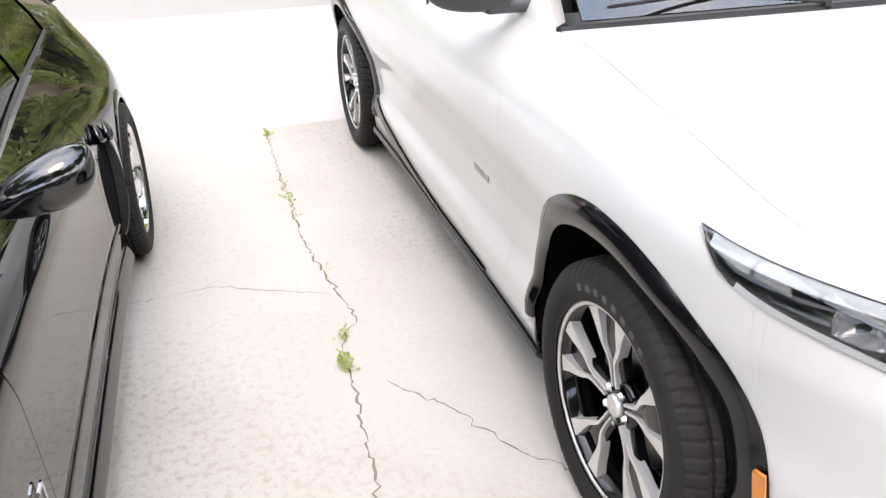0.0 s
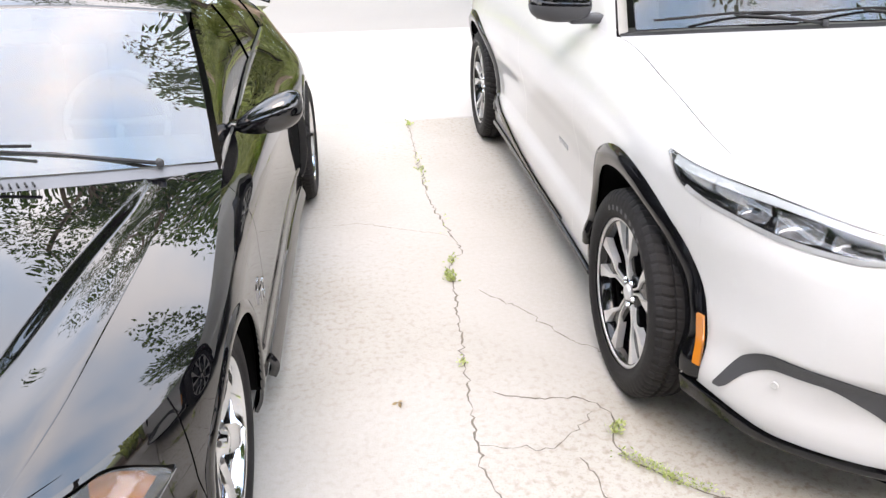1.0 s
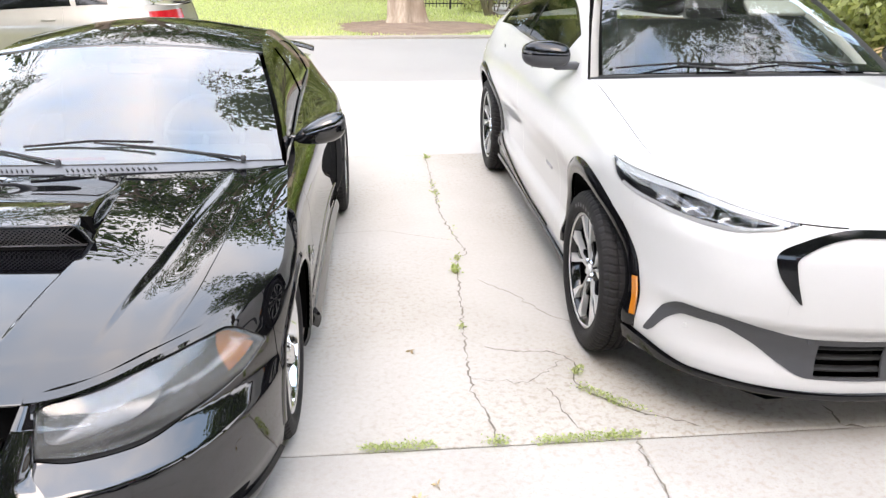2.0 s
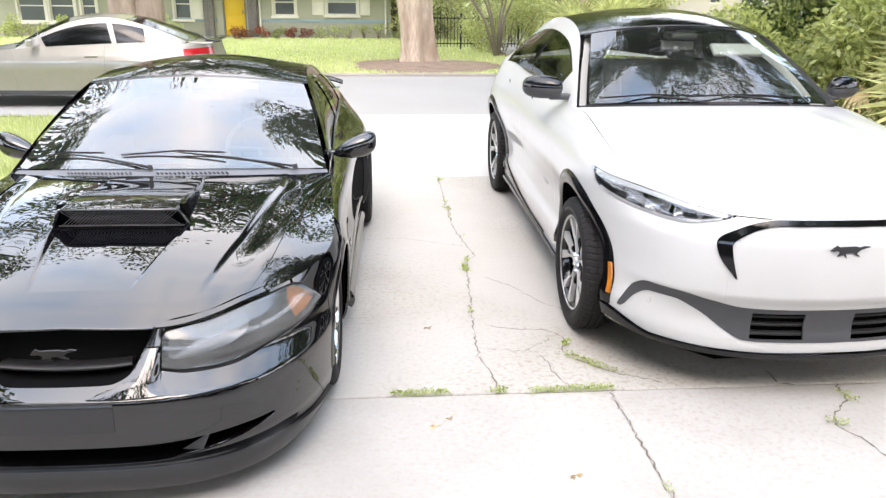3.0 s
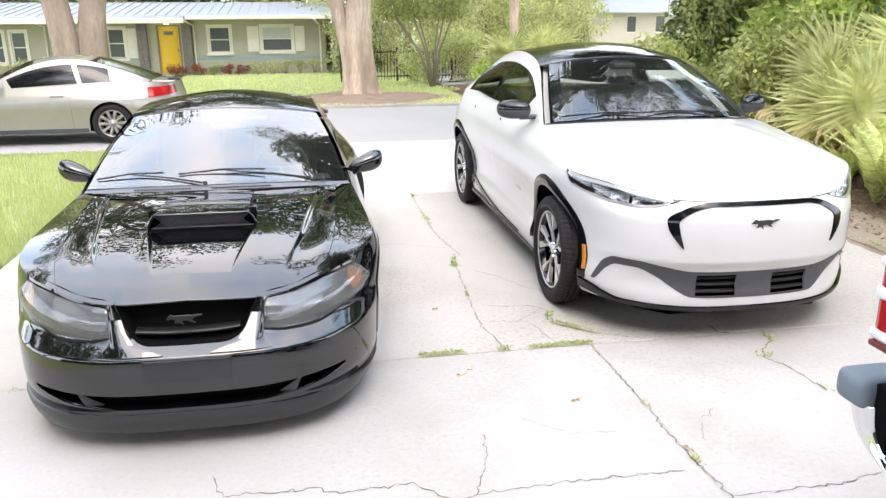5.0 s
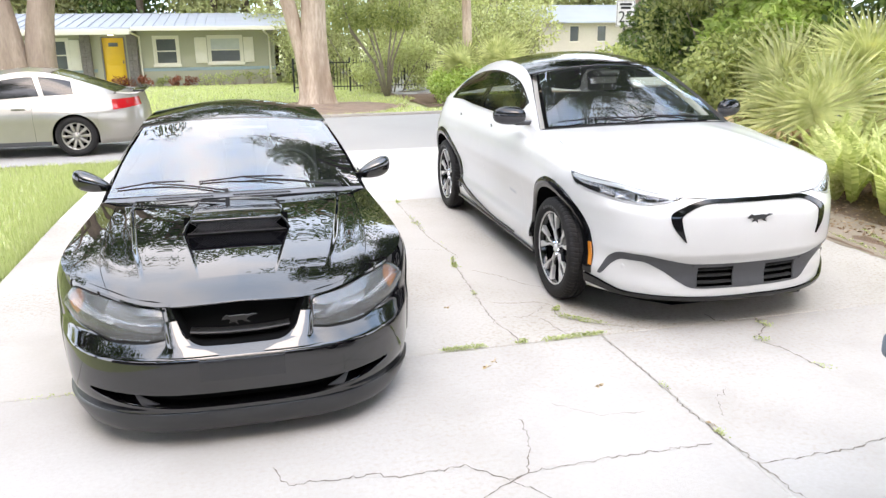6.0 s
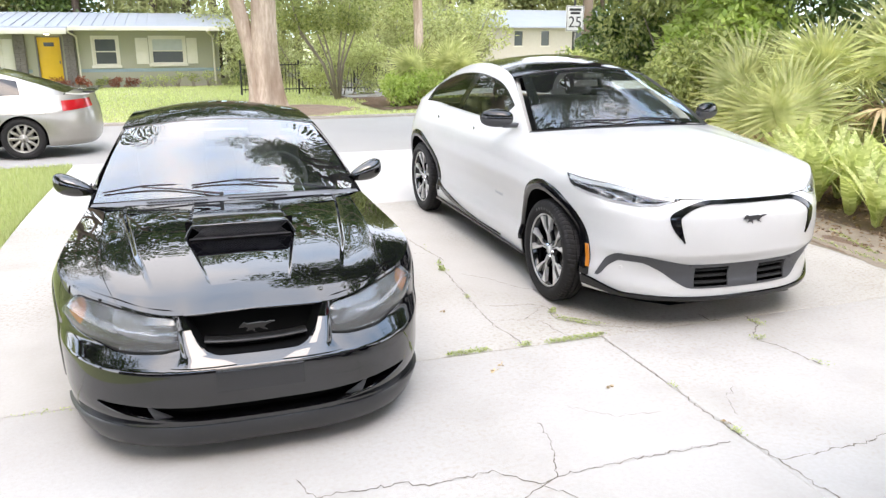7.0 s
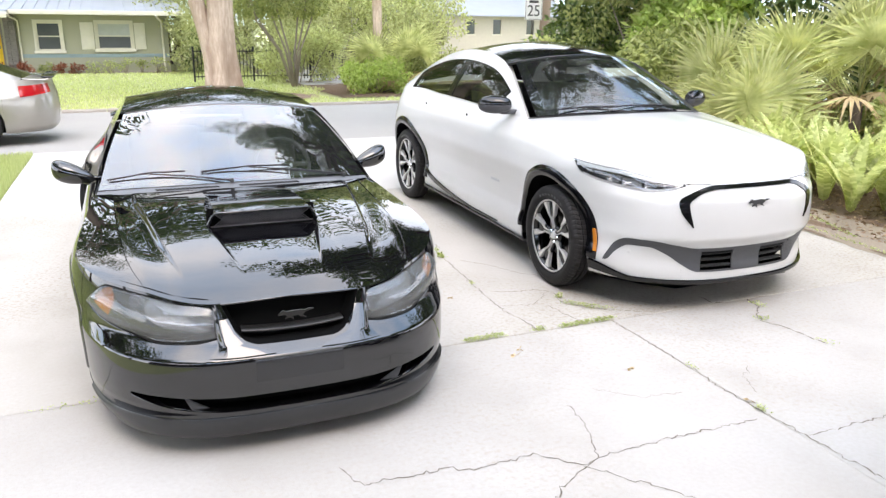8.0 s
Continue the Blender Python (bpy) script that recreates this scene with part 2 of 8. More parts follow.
DIRT = surface("sandy_dirt", (0.32, 0.26, 0.20), 0.95, second=(0.20, 0.16, 0.115), scale=3, fine=50, spread=0.3, bump=0.008, bump_scale=60)
GRASS = leafy("grass_blade", (0.34, 0.39, 0.15), (0.50, 0.53, 0.27), 0.5, 0.4)
FAR_GRASS = leafy("far_grass_blade", (0.38, 0.43, 0.16), (0.52, 0.55, 0.27), 0.5, 0.4)
WEED = leafy("weed_leaf", (0.30, 0.38, 0.12), (0.52, 0.54, 0.26), 0.5, 0.4)
OAK = leafy("oak_leaf", (0.04, 0.08, 0.02), (0.13, 0.19, 0.05), 0.35, 0.3)
SHRUB = leafy("shrub_leaf", (0.18, 0.215, 0.07), (0.46, 0.49, 0.20), 0.32, 0.45)
LAUREL = leafy("laurel_leaf", (0.07, 0.12, 0.03), (0.27, 0.35, 0.11), 0.28, 0.35)
BRIGHT = leafy("bright_leaf", (0.26, 0.36, 0.08), (0.56, 0.63, 0.25), 0.32, 0.45)
WOODS = leafy("woods_leaf", (0.25, 0.265, 0.10), (0.52, 0.54, 0.28), 0.5, 0.45)
FERN = leafy("fern_leaf", (0.34, 0.39, 0.13), (0.64, 0.66, 0.33), 0.45, 0.45)
PALM = leafy("palm_leaf", (0.31, 0.335, 0.13), (0.62, 0.62, 0.34), 0.4, 0.5, grain=3.5)
PALM_DRY = leafy("dry_palm_leaf", (0.36, 0.25, 0.13), (0.50, 0.38, 0.22), 0.7, 0.25)
LITTER = leafy("leaf_litter", (0.20, 0.125, 0.075), (0.40, 0.29, 0.19), 0.7, 0.2)
RED_LEAF = leafy("red_leaf", (0.18, 0.045, 0.03), (0.30, 0.10, 0.05), 0.5, 0.3)
BARK = surface("pale_bark", (0.74, 0.61, 0.49), 0.9, second=(0.30, 0.205, 0.145), scale=2.6, fine=18, spread=0.20, bump=0.06, bump_scale=8, stretch=(1, 1, 0.25))
BROWN_BARK = surface("brown_fluted_bark", (0.46, 0.36, 0.29), 0.9, second=(0.22, 0.16, 0.125), scale=2.4, fine=20, spread=0.26, bump=0.06, bump_scale=8, stretch=(1, 1, 0.25))
DARK_BARK = surface("dark_bark", (0.12, 0.085, 0.06), 0.9, second=(0.06, 0.045, 0.035), scale=4, fine=25, spread=0.3, bump=0.02, bump_scale=18, stretch=(1, 1, 0.25))
TWIG = surface("pale_twig", (0.30, 0.25, 0.20), 0.9, spread=0.4)
SAGE = surface("sage_masonry", (0.345, 0.338, 0.25), 0.8, second=(0.30, 0.295, 0.215), scale=0.8, fine=30, spread=0.35, bump=0.004, bump_scale=40)
BLUE_BAND = surface("blue_painted_band", (0.25, 0.33, 0.345), 0.8, second=(0.22, 0.29, 0.30), spread=0.35)
CREAM = surface("cream_paint", (0.66, 0.63, 0.53), 0.6, second=(0.58, 0.55, 0.46), spread=0.35)
ROOF = surface("pale_metal_roof", (0.42, 0.45, 0.50), 0.5, metal=0.2, second=(0.34, 0.37, 0.42), scale=1.2, spread=0.4)
YELLOW = surface("yellow_door_paint", (0.70, 0.44, 0.015), 0.45, second=(0.62, 0.38, 0.012), spread=0.3)
STONE = surface("dark_stone", (0.10, 0.09, 0.08), 0.85, second=(0.20, 0.18, 0.16), scale=12, spread=0.25, bump=0.01, bump_scale=20)
BEIGE = surface("beige_wall", (0.55, 0.50, 0.42), 0.8, spread=0.35)
IRON = surface("black_iron", (0.015, 0.015, 0.016), 0.5, spread=0.3)
POST_WOOD = surface("weathered_post", (0.30, 0.23, 0.17), 0.85, second=(0.20, 0.15, 0.11), scale=6, spread=0.4, stretch=(1, 1, 0.2))
SIGN_WHITE = surface("sign_white", (0.74, 0.74, 0.72), 0.5, spread=0.25)
SIGN_BLACK = surface("sign_black", (0.015, 0.015, 0.015), 0.5, spread=0.25)
HOUSE_GLASS = surface("dark_house_glass", (0.05, 0.06, 0.065), 0.08, second=(0.10, 0.11, 0.115), scale=1.5, spread=0.4)
BLIND = surface("window_blind", (0.48, 0.50, 0.49), 0.8, second=(0.40, 0.42, 0.41), spread=0.3)
BULB = glow("lit_bulb", (1.0, 0.9, 0.72), 8.0)

# for the added walls out of view only
ADDED_WALL_DARK = surface("added_wall_dark", (0.085, 0.07, 0.058), 0.7, second=(0.05, 0.042, 0.036), scale=2, spread=0.35, stretch=(6, 1, 0.4))

# ---- tools ----
def pch(*pts):
    """Smooth monotone curve through (position, value) pairs, for arrays."""
    px, py = np.array([p[0] for p in pts], float), np.array([p[1] for p in pts], float)
    h, d = np.diff(px), np.diff(py) / np.diff(px)
    m = np.zeros(len(px))
    m[0], m[-1] = d[0], d[-1]
    for i in range(1, len(px) - 1):
        if d[i - 1] * d[i] > 0:
            w1, w2 = 2 * h[i] + h[i - 1], h[i] + 2 * h[i - 1]
            m[i] = (w1 + w2) / (w1 / d[i - 1] + w2 / d[i])

    def at(x):
        x = np.clip(np.asarray(x, float), px[0], px[-1])
        i = np.clip(np.searchsorted(px, x, side="right") - 1, 0, len(h) - 1)
        t = (x - px[i]) / h[i]
        a, b = 2 * t**3 - 3 * t**2 + 1, t**3 - 2 * t**2 + t
        return a * py[i] + b * h[i] * m[i] + (1 - a) * py[i + 1] + (t**3 - t**2) * h[i] * m[i + 1]
    return at


def crv(*pts):
    """Smooth space curve through points, on 0..1 by chord length, for arrays."""
    p = np.array(pts, float)
    t = np.concatenate(([0], np.cumsum(np.sqrt(np.linalg.norm(np.diff(p, axis=0), axis=1)) ** 1.6)))
    t /= t[-1]
    m = np.gradient(p, t, axis=0)

    def at(x):
        x = np.clip(np.asarray(x, float), 0, 1)
        i = np.clip(np.searchsorted(t, x, side="right") - 1, 0, len(t) - 2)
        h = t[i + 1] - t[i]
        w = ((x - t[i]) / h)[..., None]
        a = 2 * w**3 - 3 * w**2 + 1
        return a * p[i] + (w**3 - 2 * w**2 + w) * h[..., None] * m[i] + (1 - a) * p[i + 1] + (w**3 - w**2) * h[..., None] * m[i + 1]
    return at


def ease(x, a, b):
    t = np.clip((np.asarray(x, float) - a) / (b - a), 0, 1)
    return t * t * (3 - 2 * t)


def coons(front, back, left, right):
    """A sheet over (u, v): front and back run in u, left and right in v, all on 0..1."""
    def at(u, v):
        u, v = np.broadcast_arrays(np.asarray(u, float), np.asarray(v, float))
        a, b = u[..., None], v[..., None]
        ruled = (1 - b) * front(u) + b * back(u) + (1 - a) * left(v) + a * right(v)
        c = [front(np.array(0.0)), front(np.array(1.0)), back(np.array(0.0)), back(np.array(1.0))]
        return ruled - ((1 - a) * (1 - b) * c[0] + a * (1 - b) * c[1] + (1 - a) * b * c[2] + a * b * c[3])
    return at


class Skin:
    """Gathers sheets into one mesh with smooth normals taken from the sheets themselves."""

    def __init__(self, centre=(0, 1, 0.5)):
        self.v, self.n, self.f, self.c = [], [], [], np.array(centre, float)
        self.count = 0

    def sheet(self, f, us, vs, mirror=False, lip=0.0, turn=None):
        us, vs = np.asarray(us, float), np.asarray(vs, float)
        u, v = np.meshgrid(us, vs, indexing="ij")
        p = f(u, v)
        eu, ev = (us[-1] - us[0]) * 1e-3, (vs[-1] - vs[0]) * 1e-3
        du = f(np.clip(u + eu, min(us[0], us[-1]), max(us[0], us[-1])), v) - f(np.clip(u - eu, min(us[0], us[-1]), max(us[0], us[-1])), v)
        dv = f(u, np.clip(v + ev, vs[0], vs[-1])) - f(u, np.clip(v - ev, vs[0], vs[-1]))
        n = np.cross(du, dv)
        size = np.linalg.norm(n, axis=-1, keepdims=True)
        n = np.where(size > 1e-14, n / np.maximum(size, 1e-14), 0)
        flip = (np.sum(n * (p - self.c)) < 0) if turn is None else turn
        if flip:
            n = -n
        for side in ((1, -1) if mirror else (1,)):
            q, m = p.copy(), n.copy()
            q[..., 0] *= side
            m[..., 0] *= side
            self._grid(q, m, flip ^ (side < 0), lip)
        return self

    def _grid(self, p, n, flip, lip):
        a, b = p.shape[:2]
        base = self.count
        self.v.append(p.reshape(-1, 3)), self.n.append(n.reshape(-1, 3))
        i = np.arange(a * b).reshape(a, b) + base
        q = np.stack([i[:-1, :-1], i[1:, :-1], i[1:, 1:], i[:-1, 1:]], -1).reshape(-1, 4)
        self.f += (q[:, ::-1] if flip else q).tolist()
        self.count += a * b
        if lip:
            ring = np.concatenate([i[:, 0], i[-1, 1:], i[-2::-1, -1], i[0, -2:0:-1]]) - base
            low = p.reshape(-1, 3)[ring] - n.reshape(-1, 3)[ring] * lip
            mid = p.reshape(-1, 3).mean(0)
            out = p.reshape(-1, 3)[ring] - mid
            out /= np.maximum(np.linalg.norm(out, axis=1, keepdims=True), 1e-9)
            self.v.append(low), self.n.append(out)
            k = np.arange(len(ring)) + self.count
            r = ring + base
            for j in range(len(ring)):
                w = (j + 1) % len(ring)
                face = [int(r[j]), int(k[j]), int(k[w]), int(r[w])]
                self.f.append(face[::-1] if flip else face)
            self.count += len(ring)

    def across(self):
        """The same sheets on the other side of the car."""
        twin = Skin(self.c)
        twin.v, twin.n = [v * (-1, 1, 1) for v in self.v], [n * (-1, 1, 1) for n in self.n]
        twin.f, twin.count = [f[::-1] for f in self.f], self.count
        return twin

    def mesh(self, name):
        me = bpy.data.meshes.new(name)
        v, n = np.concatenate(self.v), np.concatenate(self.n)
        me.from_pydata(v.tolist(), [], self.f)
        me.update()
        me.shade_smooth()
        bad = np.linalg.norm(n, axis=1) < 0.5
        n[bad] = (0, 0, 1)
        me.normals_split_custom_set_from_vertices(n.tolist())
        return me


def part(name, data, material, parent, label="", at=None):
    """Links a bmesh, a skin or a mesh as one mesh object under a thing or a part."""
    if isinstance(data, Skin):
        data = data.mesh(name)
    elif isinstance(data, bmesh.types.BMesh):
        me = bpy.data.meshes.new(name)
        data.to_mesh(me)
        data.free()
        data = me
    if material and not data.materials:
        data.materials.append(material)
    ob = new(name, data)
    ob.parent = parent
    if at is not None:
        ob.matrix_basis = at
    if label:
        ob["label"] = label
    return ob


def both(name, skin, material, parent, label=""):
    """A part and its twin on the other side."""
    twin = skin.across()
    return part(name, skin, material, parent, label), part(name, twin, material, parent, label)


def thing(name, label, category, at=None, group="", kind="", data=None):
    ob = new(name, data)
    if data is None:
        ob.empty_display_size = 0.2
    if at is not None:
        ob.matrix_basis = at
    return tagged(ob, label, category, group, kind)


def boxes(*items, bevel=0.0, seg=2):
    """One bmesh of boxes (x0, x1, y0, y1, z0, z1), with bevelled edges."""
    bm = bmesh.new()
    for x0, x1, y0, y1, z0, z1 in items:
        made = bmesh.ops.create_cube(bm, size=1)["verts"]
        for v in made:
            v.co = ((x0 + x1) / 2 + v.co.x * (x1 - x0), (y0 + y1) / 2 + v.co.y * (y1 - y0), (z0 + z1) / 2 + v.co.z * (z1 - z0))
    if bevel:
        bmesh.ops.bevel(bm, geom=bm.edges[:], offset=bevel, segments=seg, affect="EDGES", profile=0.6)
        for f in bm.faces:
            f.smooth = seg > 1
    return bm


def lathe(profile, steps=48, axis="x", smooth=True, close=False):
    """A bmesh turned about an axis from (along, radius) pairs."""
    bm = bmesh.new()
    rows = []
    for i in range(steps):
        a = 2 * math.pi * i / steps
        c, s = math.cos(a), math.sin(a)
        rows.append([bm.verts.new((h, r * c, r * s) if axis == "x" else (r * c, r * s, h)) for h, r in profile])
    n = len(profile)
    for i in range(steps):
        a, b = rows[i], rows[(i + 1) % steps]
        for j in range(n if close else n - 1):
            k = (j + 1) % n
            f = bm.faces.new((a[j], a[k], b[k], b[j]))
            f.smooth = smooth
    bmesh.ops.remove_doubles(bm, verts=bm.verts[:], dist=1e-5)
    bmesh.ops.recalc_face_normals(bm, faces=bm.faces[:])
    return bm


def tube(points, radius, sides=8, bm=None, taper=None):
    """A round bar along points, added to a bmesh."""
    bm = bm or bmesh.new()
    pts = [Vector(p) for p in points]
    rings = []
    side = None
    for i, p in enumerate(pts):
        d = (pts[min(i + 1, len(pts) - 1)] - pts[max(i - 1, 0)]).normalized()
        if side is None:
            side = d.cross(Vector((0, 0, 1)) if abs(d.z) < 0.9 else Vector((1, 0, 0))).normalized()
        side = (side - d * side.dot(d)).normalized()
        up = d.cross(side)
        r = radius if taper is None else radius * (1 + (taper - 1) * i / (len(pts) - 1))
        rings.append([bm.verts.new(p + (side * math.cos(a) + up * math.sin(a)) * r) for a in (2 * math.pi * k / sides for k in range(sides))])
    for a, b in zip(rings, rings[1:]):
        for k in range(sides):
            f = bm.faces.new((a[k], a[(k + 1) % sides], b[(k + 1) % sides], b[k]))
            f.smooth = True
    bm.faces.new(rings[0][::-1]), bm.faces.new(rings[-1])
    return bm


def plate(outline, depth, bevel=0.0, bm=None, m=None):
    """A flat outline of (x, z) pairs, standing in the xz plane and given depth towards +y."""
    bm = bm or bmesh.new()
    fresh = [bm.verts.new((x, 0, z)) for x, z in outline]
    face = bm.faces.new(fresh)
    made = bmesh.ops.extrude_face_region(bm, geom=[face])["geom"]
    moved = [g for g in made if isinstance(g, bmesh.types.BMVert)]
    bmesh.ops.translate(bm, verts=moved, vec=(0, depth, 0))
    if m is not None:
        bmesh.ops.transform(bm, matrix=m, verts=fresh + moved)
    bmesh.ops.recalc_face_normals(bm, faces=bm.faces[:])
    if bevel:
        bmesh.ops.bevel(bm, geom=bm.edges[:], offset=bevel, segments=2, affect="EDGES")
    return bm


class Shell:
    """The side wall of a car body: a plan outline from the middle of the nose round to the middle of the tail,
    pushed in and out along its normal by a height profile. Lengths along the outline run from the nose."""

    def __init__(self, half, nose, nose_full, nose_power, tail, tail_full, tail_power, nose_shape, side_shape, tail_shape, blend, bumps=()):
        t = np.linspace(0, math.pi / 2, 260)
        y1 = nose_full - (nose_full - nose) * np.cos(t) ** (2 / nose_power)
        x1 = half * np.sin(t) ** (2 / nose_power)
        y2 = np.linspace(nose_full, tail_full, 80)[1:-1]
        y3 = tail_full + (tail - tail_full) * np.sin(t) ** (2 / tail_power)
        x3 = half * np.cos(t) ** (2 / tail_power)
        self.x, self.y = np.concatenate((x1, y2 * 0 + half, x3)), np.concatenate((y1, y2, y3))
        self.s = np.concatenate(([0], np.cumsum(np.hypot(np.diff(self.x), np.diff(self.y)))))
        even = np.linspace(0, self.s[-1], 700)
        self.x, self.y, self.s = np.interp(even, self.s, self.x), np.interp(even, self.s, self.y), even
        tx, ty = np.gradient(self.x), np.gradient(self.y)
        k = np.ones(31) / 31
        tx, ty = (np.convolve(np.pad(a, 15, mode="edge"), k, mode="valid") for a in (tx, ty))
        size = np.hypot(tx, ty)
        self.nx, self.ny = ty / size, -tx / size
        self.nx[0] = self.nx[-1] = 0
        self.shapes, self.blend, self.bumps = (nose_shape, side_shape, tail_shape), blend, bumps

    def along(self, y):
        return np.interp(y, self.y, self.s)

    def level(self, s):
        return np.interp(s, self.s, self.y)

    def point(self, s, z, out=0.0):
        s, z = np.broadcast_arrays(np.asarray(s, float), np.asarray(z, float))
        a, b = ease(s, *self.blend[:2]), ease(s, *self.blend[2:])
        off = (1 - a) * self.shapes[0](z) + (a - b) * self.shapes[1](z) + b * self.shapes[2](z) + out
        y = np.interp(s, self.s, self.y)
        for y0, z0, ry, rz, high in self.bumps:
            off = off + high * np.exp(-(((y - y0) / ry) ** 2) - ((z - z0) / rz) ** 2)
        x = np.interp(s, self.s, self.x)
        nx = np.interp(s, self.s, self.nx)
        return np.stack([np.maximum(x + nx * off, 0), y + np.interp(s, self.s, self.ny) * off, z], -1)

    def side(self, y, z, out=0.0):
        return self.point(self.along(y), z, out)


def panel(skin, shell, s0, s1, lo, hi, holes=(), breaks=(), step=0.03, out=0.0, lip=0.012, mirror=True, edge=None, dz=0.025):
    """A body panel between two lengths and two heights, less its holes (s0, s1, low, high). edge: shifts its rear seam with height."""
    cuts = sorted({s0, s1, *(b for b in breaks if s0 < b < s1), *(min(max(c, s0), s1) for h in holes for c in h[:2])})
    for a, b in zip(cuts, cuts[1:]):
        if b - a < 1e-4:
            continue
        mid = (a + b) / 2
        open_ = sorted((h for h in holes if h[0] < mid < h[1]), key=lambda h: float(h[2](np.array(mid))))
        floors = [lo] + [h[3] for h in open_]
        tops = [h[2] for h in open_] + [hi]
        near = any(abs(a - x) < 1e-6 or abs(b - x) < 1e-6 for x in breaks)
        nu = max(2, int((b - a) / (step * (0.4 if near else 1))) + 2)
        us = np.linspace(a, b, nu)
        if near:
            us = a + (b - a) * (0.5 - 0.5 * np.cos(np.pi * np.linspace(0, 1, nu)))
        us[0] += 0.001 * (b - a) if near else 0
        us[-1] -= 0.001 * (b - a) if near else 0
        for f, t in zip(floors, tops):
            tall = float(np.max(t(us) - f(us)))
            if tall < 0.002:
                continue

            def at(u, v, f=f, t=t):
                z = f(u) + (t(u) - f(u)) * v
                if edge is not None:
                    u = u + edge(z) * ((u - s0) / (s1 - s0)) + 0 * z
                return shell.point(u, z, out)
            skin.sheet(at, us, np.linspace(0, 1, max(3, int(tall / dz) + 2)), mirror=mirror, lip=lip)
    return skin


def band(skin, shell, outer, inner, n=40, m=4, out=0.006, lip=0.012, mirror=True, bow=0.0):
    """A trim strip on the shell between two curves of (length, height), each on 0..1."""
    def at(u, v):
        q = outer(u) * (1 - v)[..., None] + inner(u) * v[..., None]
        return shell.point(q[..., 0], q[..., 1], out + bow * np.sin(np.pi * v) * np.sin(np.pi * np.clip(u, 0, 1)))
    return skin.sheet(at, np.linspace(0, 1, n), np.linspace(0, 1, m), mirror=mirror, lip=lip)

# ---- ground, drive, road ----
height = pch((-300, 0), (3.2, 0.0), (3.6, -0.004), (8.1, -0.15), (14.4, -0.27), (31.0, -0.55), (300, -0.55))


def ground_sheet(name, xs, ys, lift, material, label, category, bumpy=0.0):
    skin = Skin((0, 0, -50))
    skin.sheet(lambda u, v: np.stack([u, v, height(v) + lift + bumpy * np.sin(u * 3.1 + np.sin(v * 2.3)) * np.sin(v * 2.7 + u)], -1), xs, ys)
    me = skin.mesh(name)
    me.materials.append(material)
    return tagged(new(name, me), label, category, kind="structure")


wide = np.concatenate((np.linspace(-160, -30, 8), np.linspace(-28, 28, 57), np.linspace(30, 160, 8)))
deep = np.concatenate((np.linspace(-120, -12, 8), np.linspace(-10, 40, 101), np.linspace(45, 190, 10)))
ground_sheet("ground", wide, deep, -0.035, SOIL, "green grassy ground reaching past the houses", "ground")
ground_sheet("road", np.linspace(-160, 160, 120), np.linspace(8.12, 14.35, 20), -0.012, ASPHALT, "worn pale grey asphalt street", "road")
ground_sheet("planting_bed", np.linspace(2.99, 13, 40), np.linspace(-9, 7.9, 50), 0.004, MULCH, "brown leaf mulch bed beside the drive", "bed", 0.012)
verge = Skin((0, 0, -50))
verge.sheet(lambda u, v: np.stack([np.maximum(2.955 + 0.79 * u + (1 - u) * (0.016 * np.sin(7 * v) + 0.010 * np.sin(19 * v + 1) + 0.006 * np.sin(53 * v)), 0), v, height(v) + 0.003 + 0.012 * ease(u, 0.0, 0.15) + 0.006 * np.sin(u * 9 + np.sin(v * 2.3)) * np.sin(v * 2.7 + u) * u], -1), np.linspace(0, 1, 16), np.linspace(-9, 7.9, 260))
verge_mesh = verge.mesh("dirt_verge")
verge_mesh.materials.append(DIRT)
tagged(new("dirt_verge", verge_mesh), "sandy dirt strip along the drive edge", "verge", kind="structure")
def bed_patch(name, cx, cy, rx, ry, lift, material, label, seed):
    """A low ragged mound of mulch round a tree."""
    skin = Skin((0, 0, -50))
    def at(u, v):
        a = 2 * np.pi * u
        r = v * (1 + 0.10 * np.sin(3 * a + seed) + 0.06 * np.sin(7 * a + 2 * seed) + 0.03 * np.sin(17 * a))
        x, y = cx + rx * r * np.cos(a), cy + ry * r * np.sin(a)
        return np.stack([x, y, height(y) + lift + 0.10 * (1 - v) ** 1.5 + 0.008 * np.sin(x * 9) * np.sin(y * 8)], -1)
    skin.sheet(at, np.linspace(0, 1, 72), np.linspace(0.02, 1, 14))
    me = skin.mesh(name)
    me.materials.append(material)
    return tagged(new(name, me), label, "bed", kind="structure")


bed_patch("tree_bed", 0.25, 17.5, 2.1, 2.4, -0.02, TREE_MULCH, "brown mulch mound round the tree trunk", 1.0)
ground_sheet("far_bed", np.linspace(3.0, 14, 30), np.linspace(16.4, 26, 20), -0.015, MULCH, "brown mulch bed under the far shrubs", "bed", 0.03)
ground_sheet("far_drive", np.linspace(3.2, 6.4, 6), np.linspace(22.0, 40, 10), 0.0, ASPHALT, "grey drive behind the shrubs", "drive")

drive = tagged(new("driveway"), "pale cracked concrete driveway of large slabs", "driveway", kind="structure")


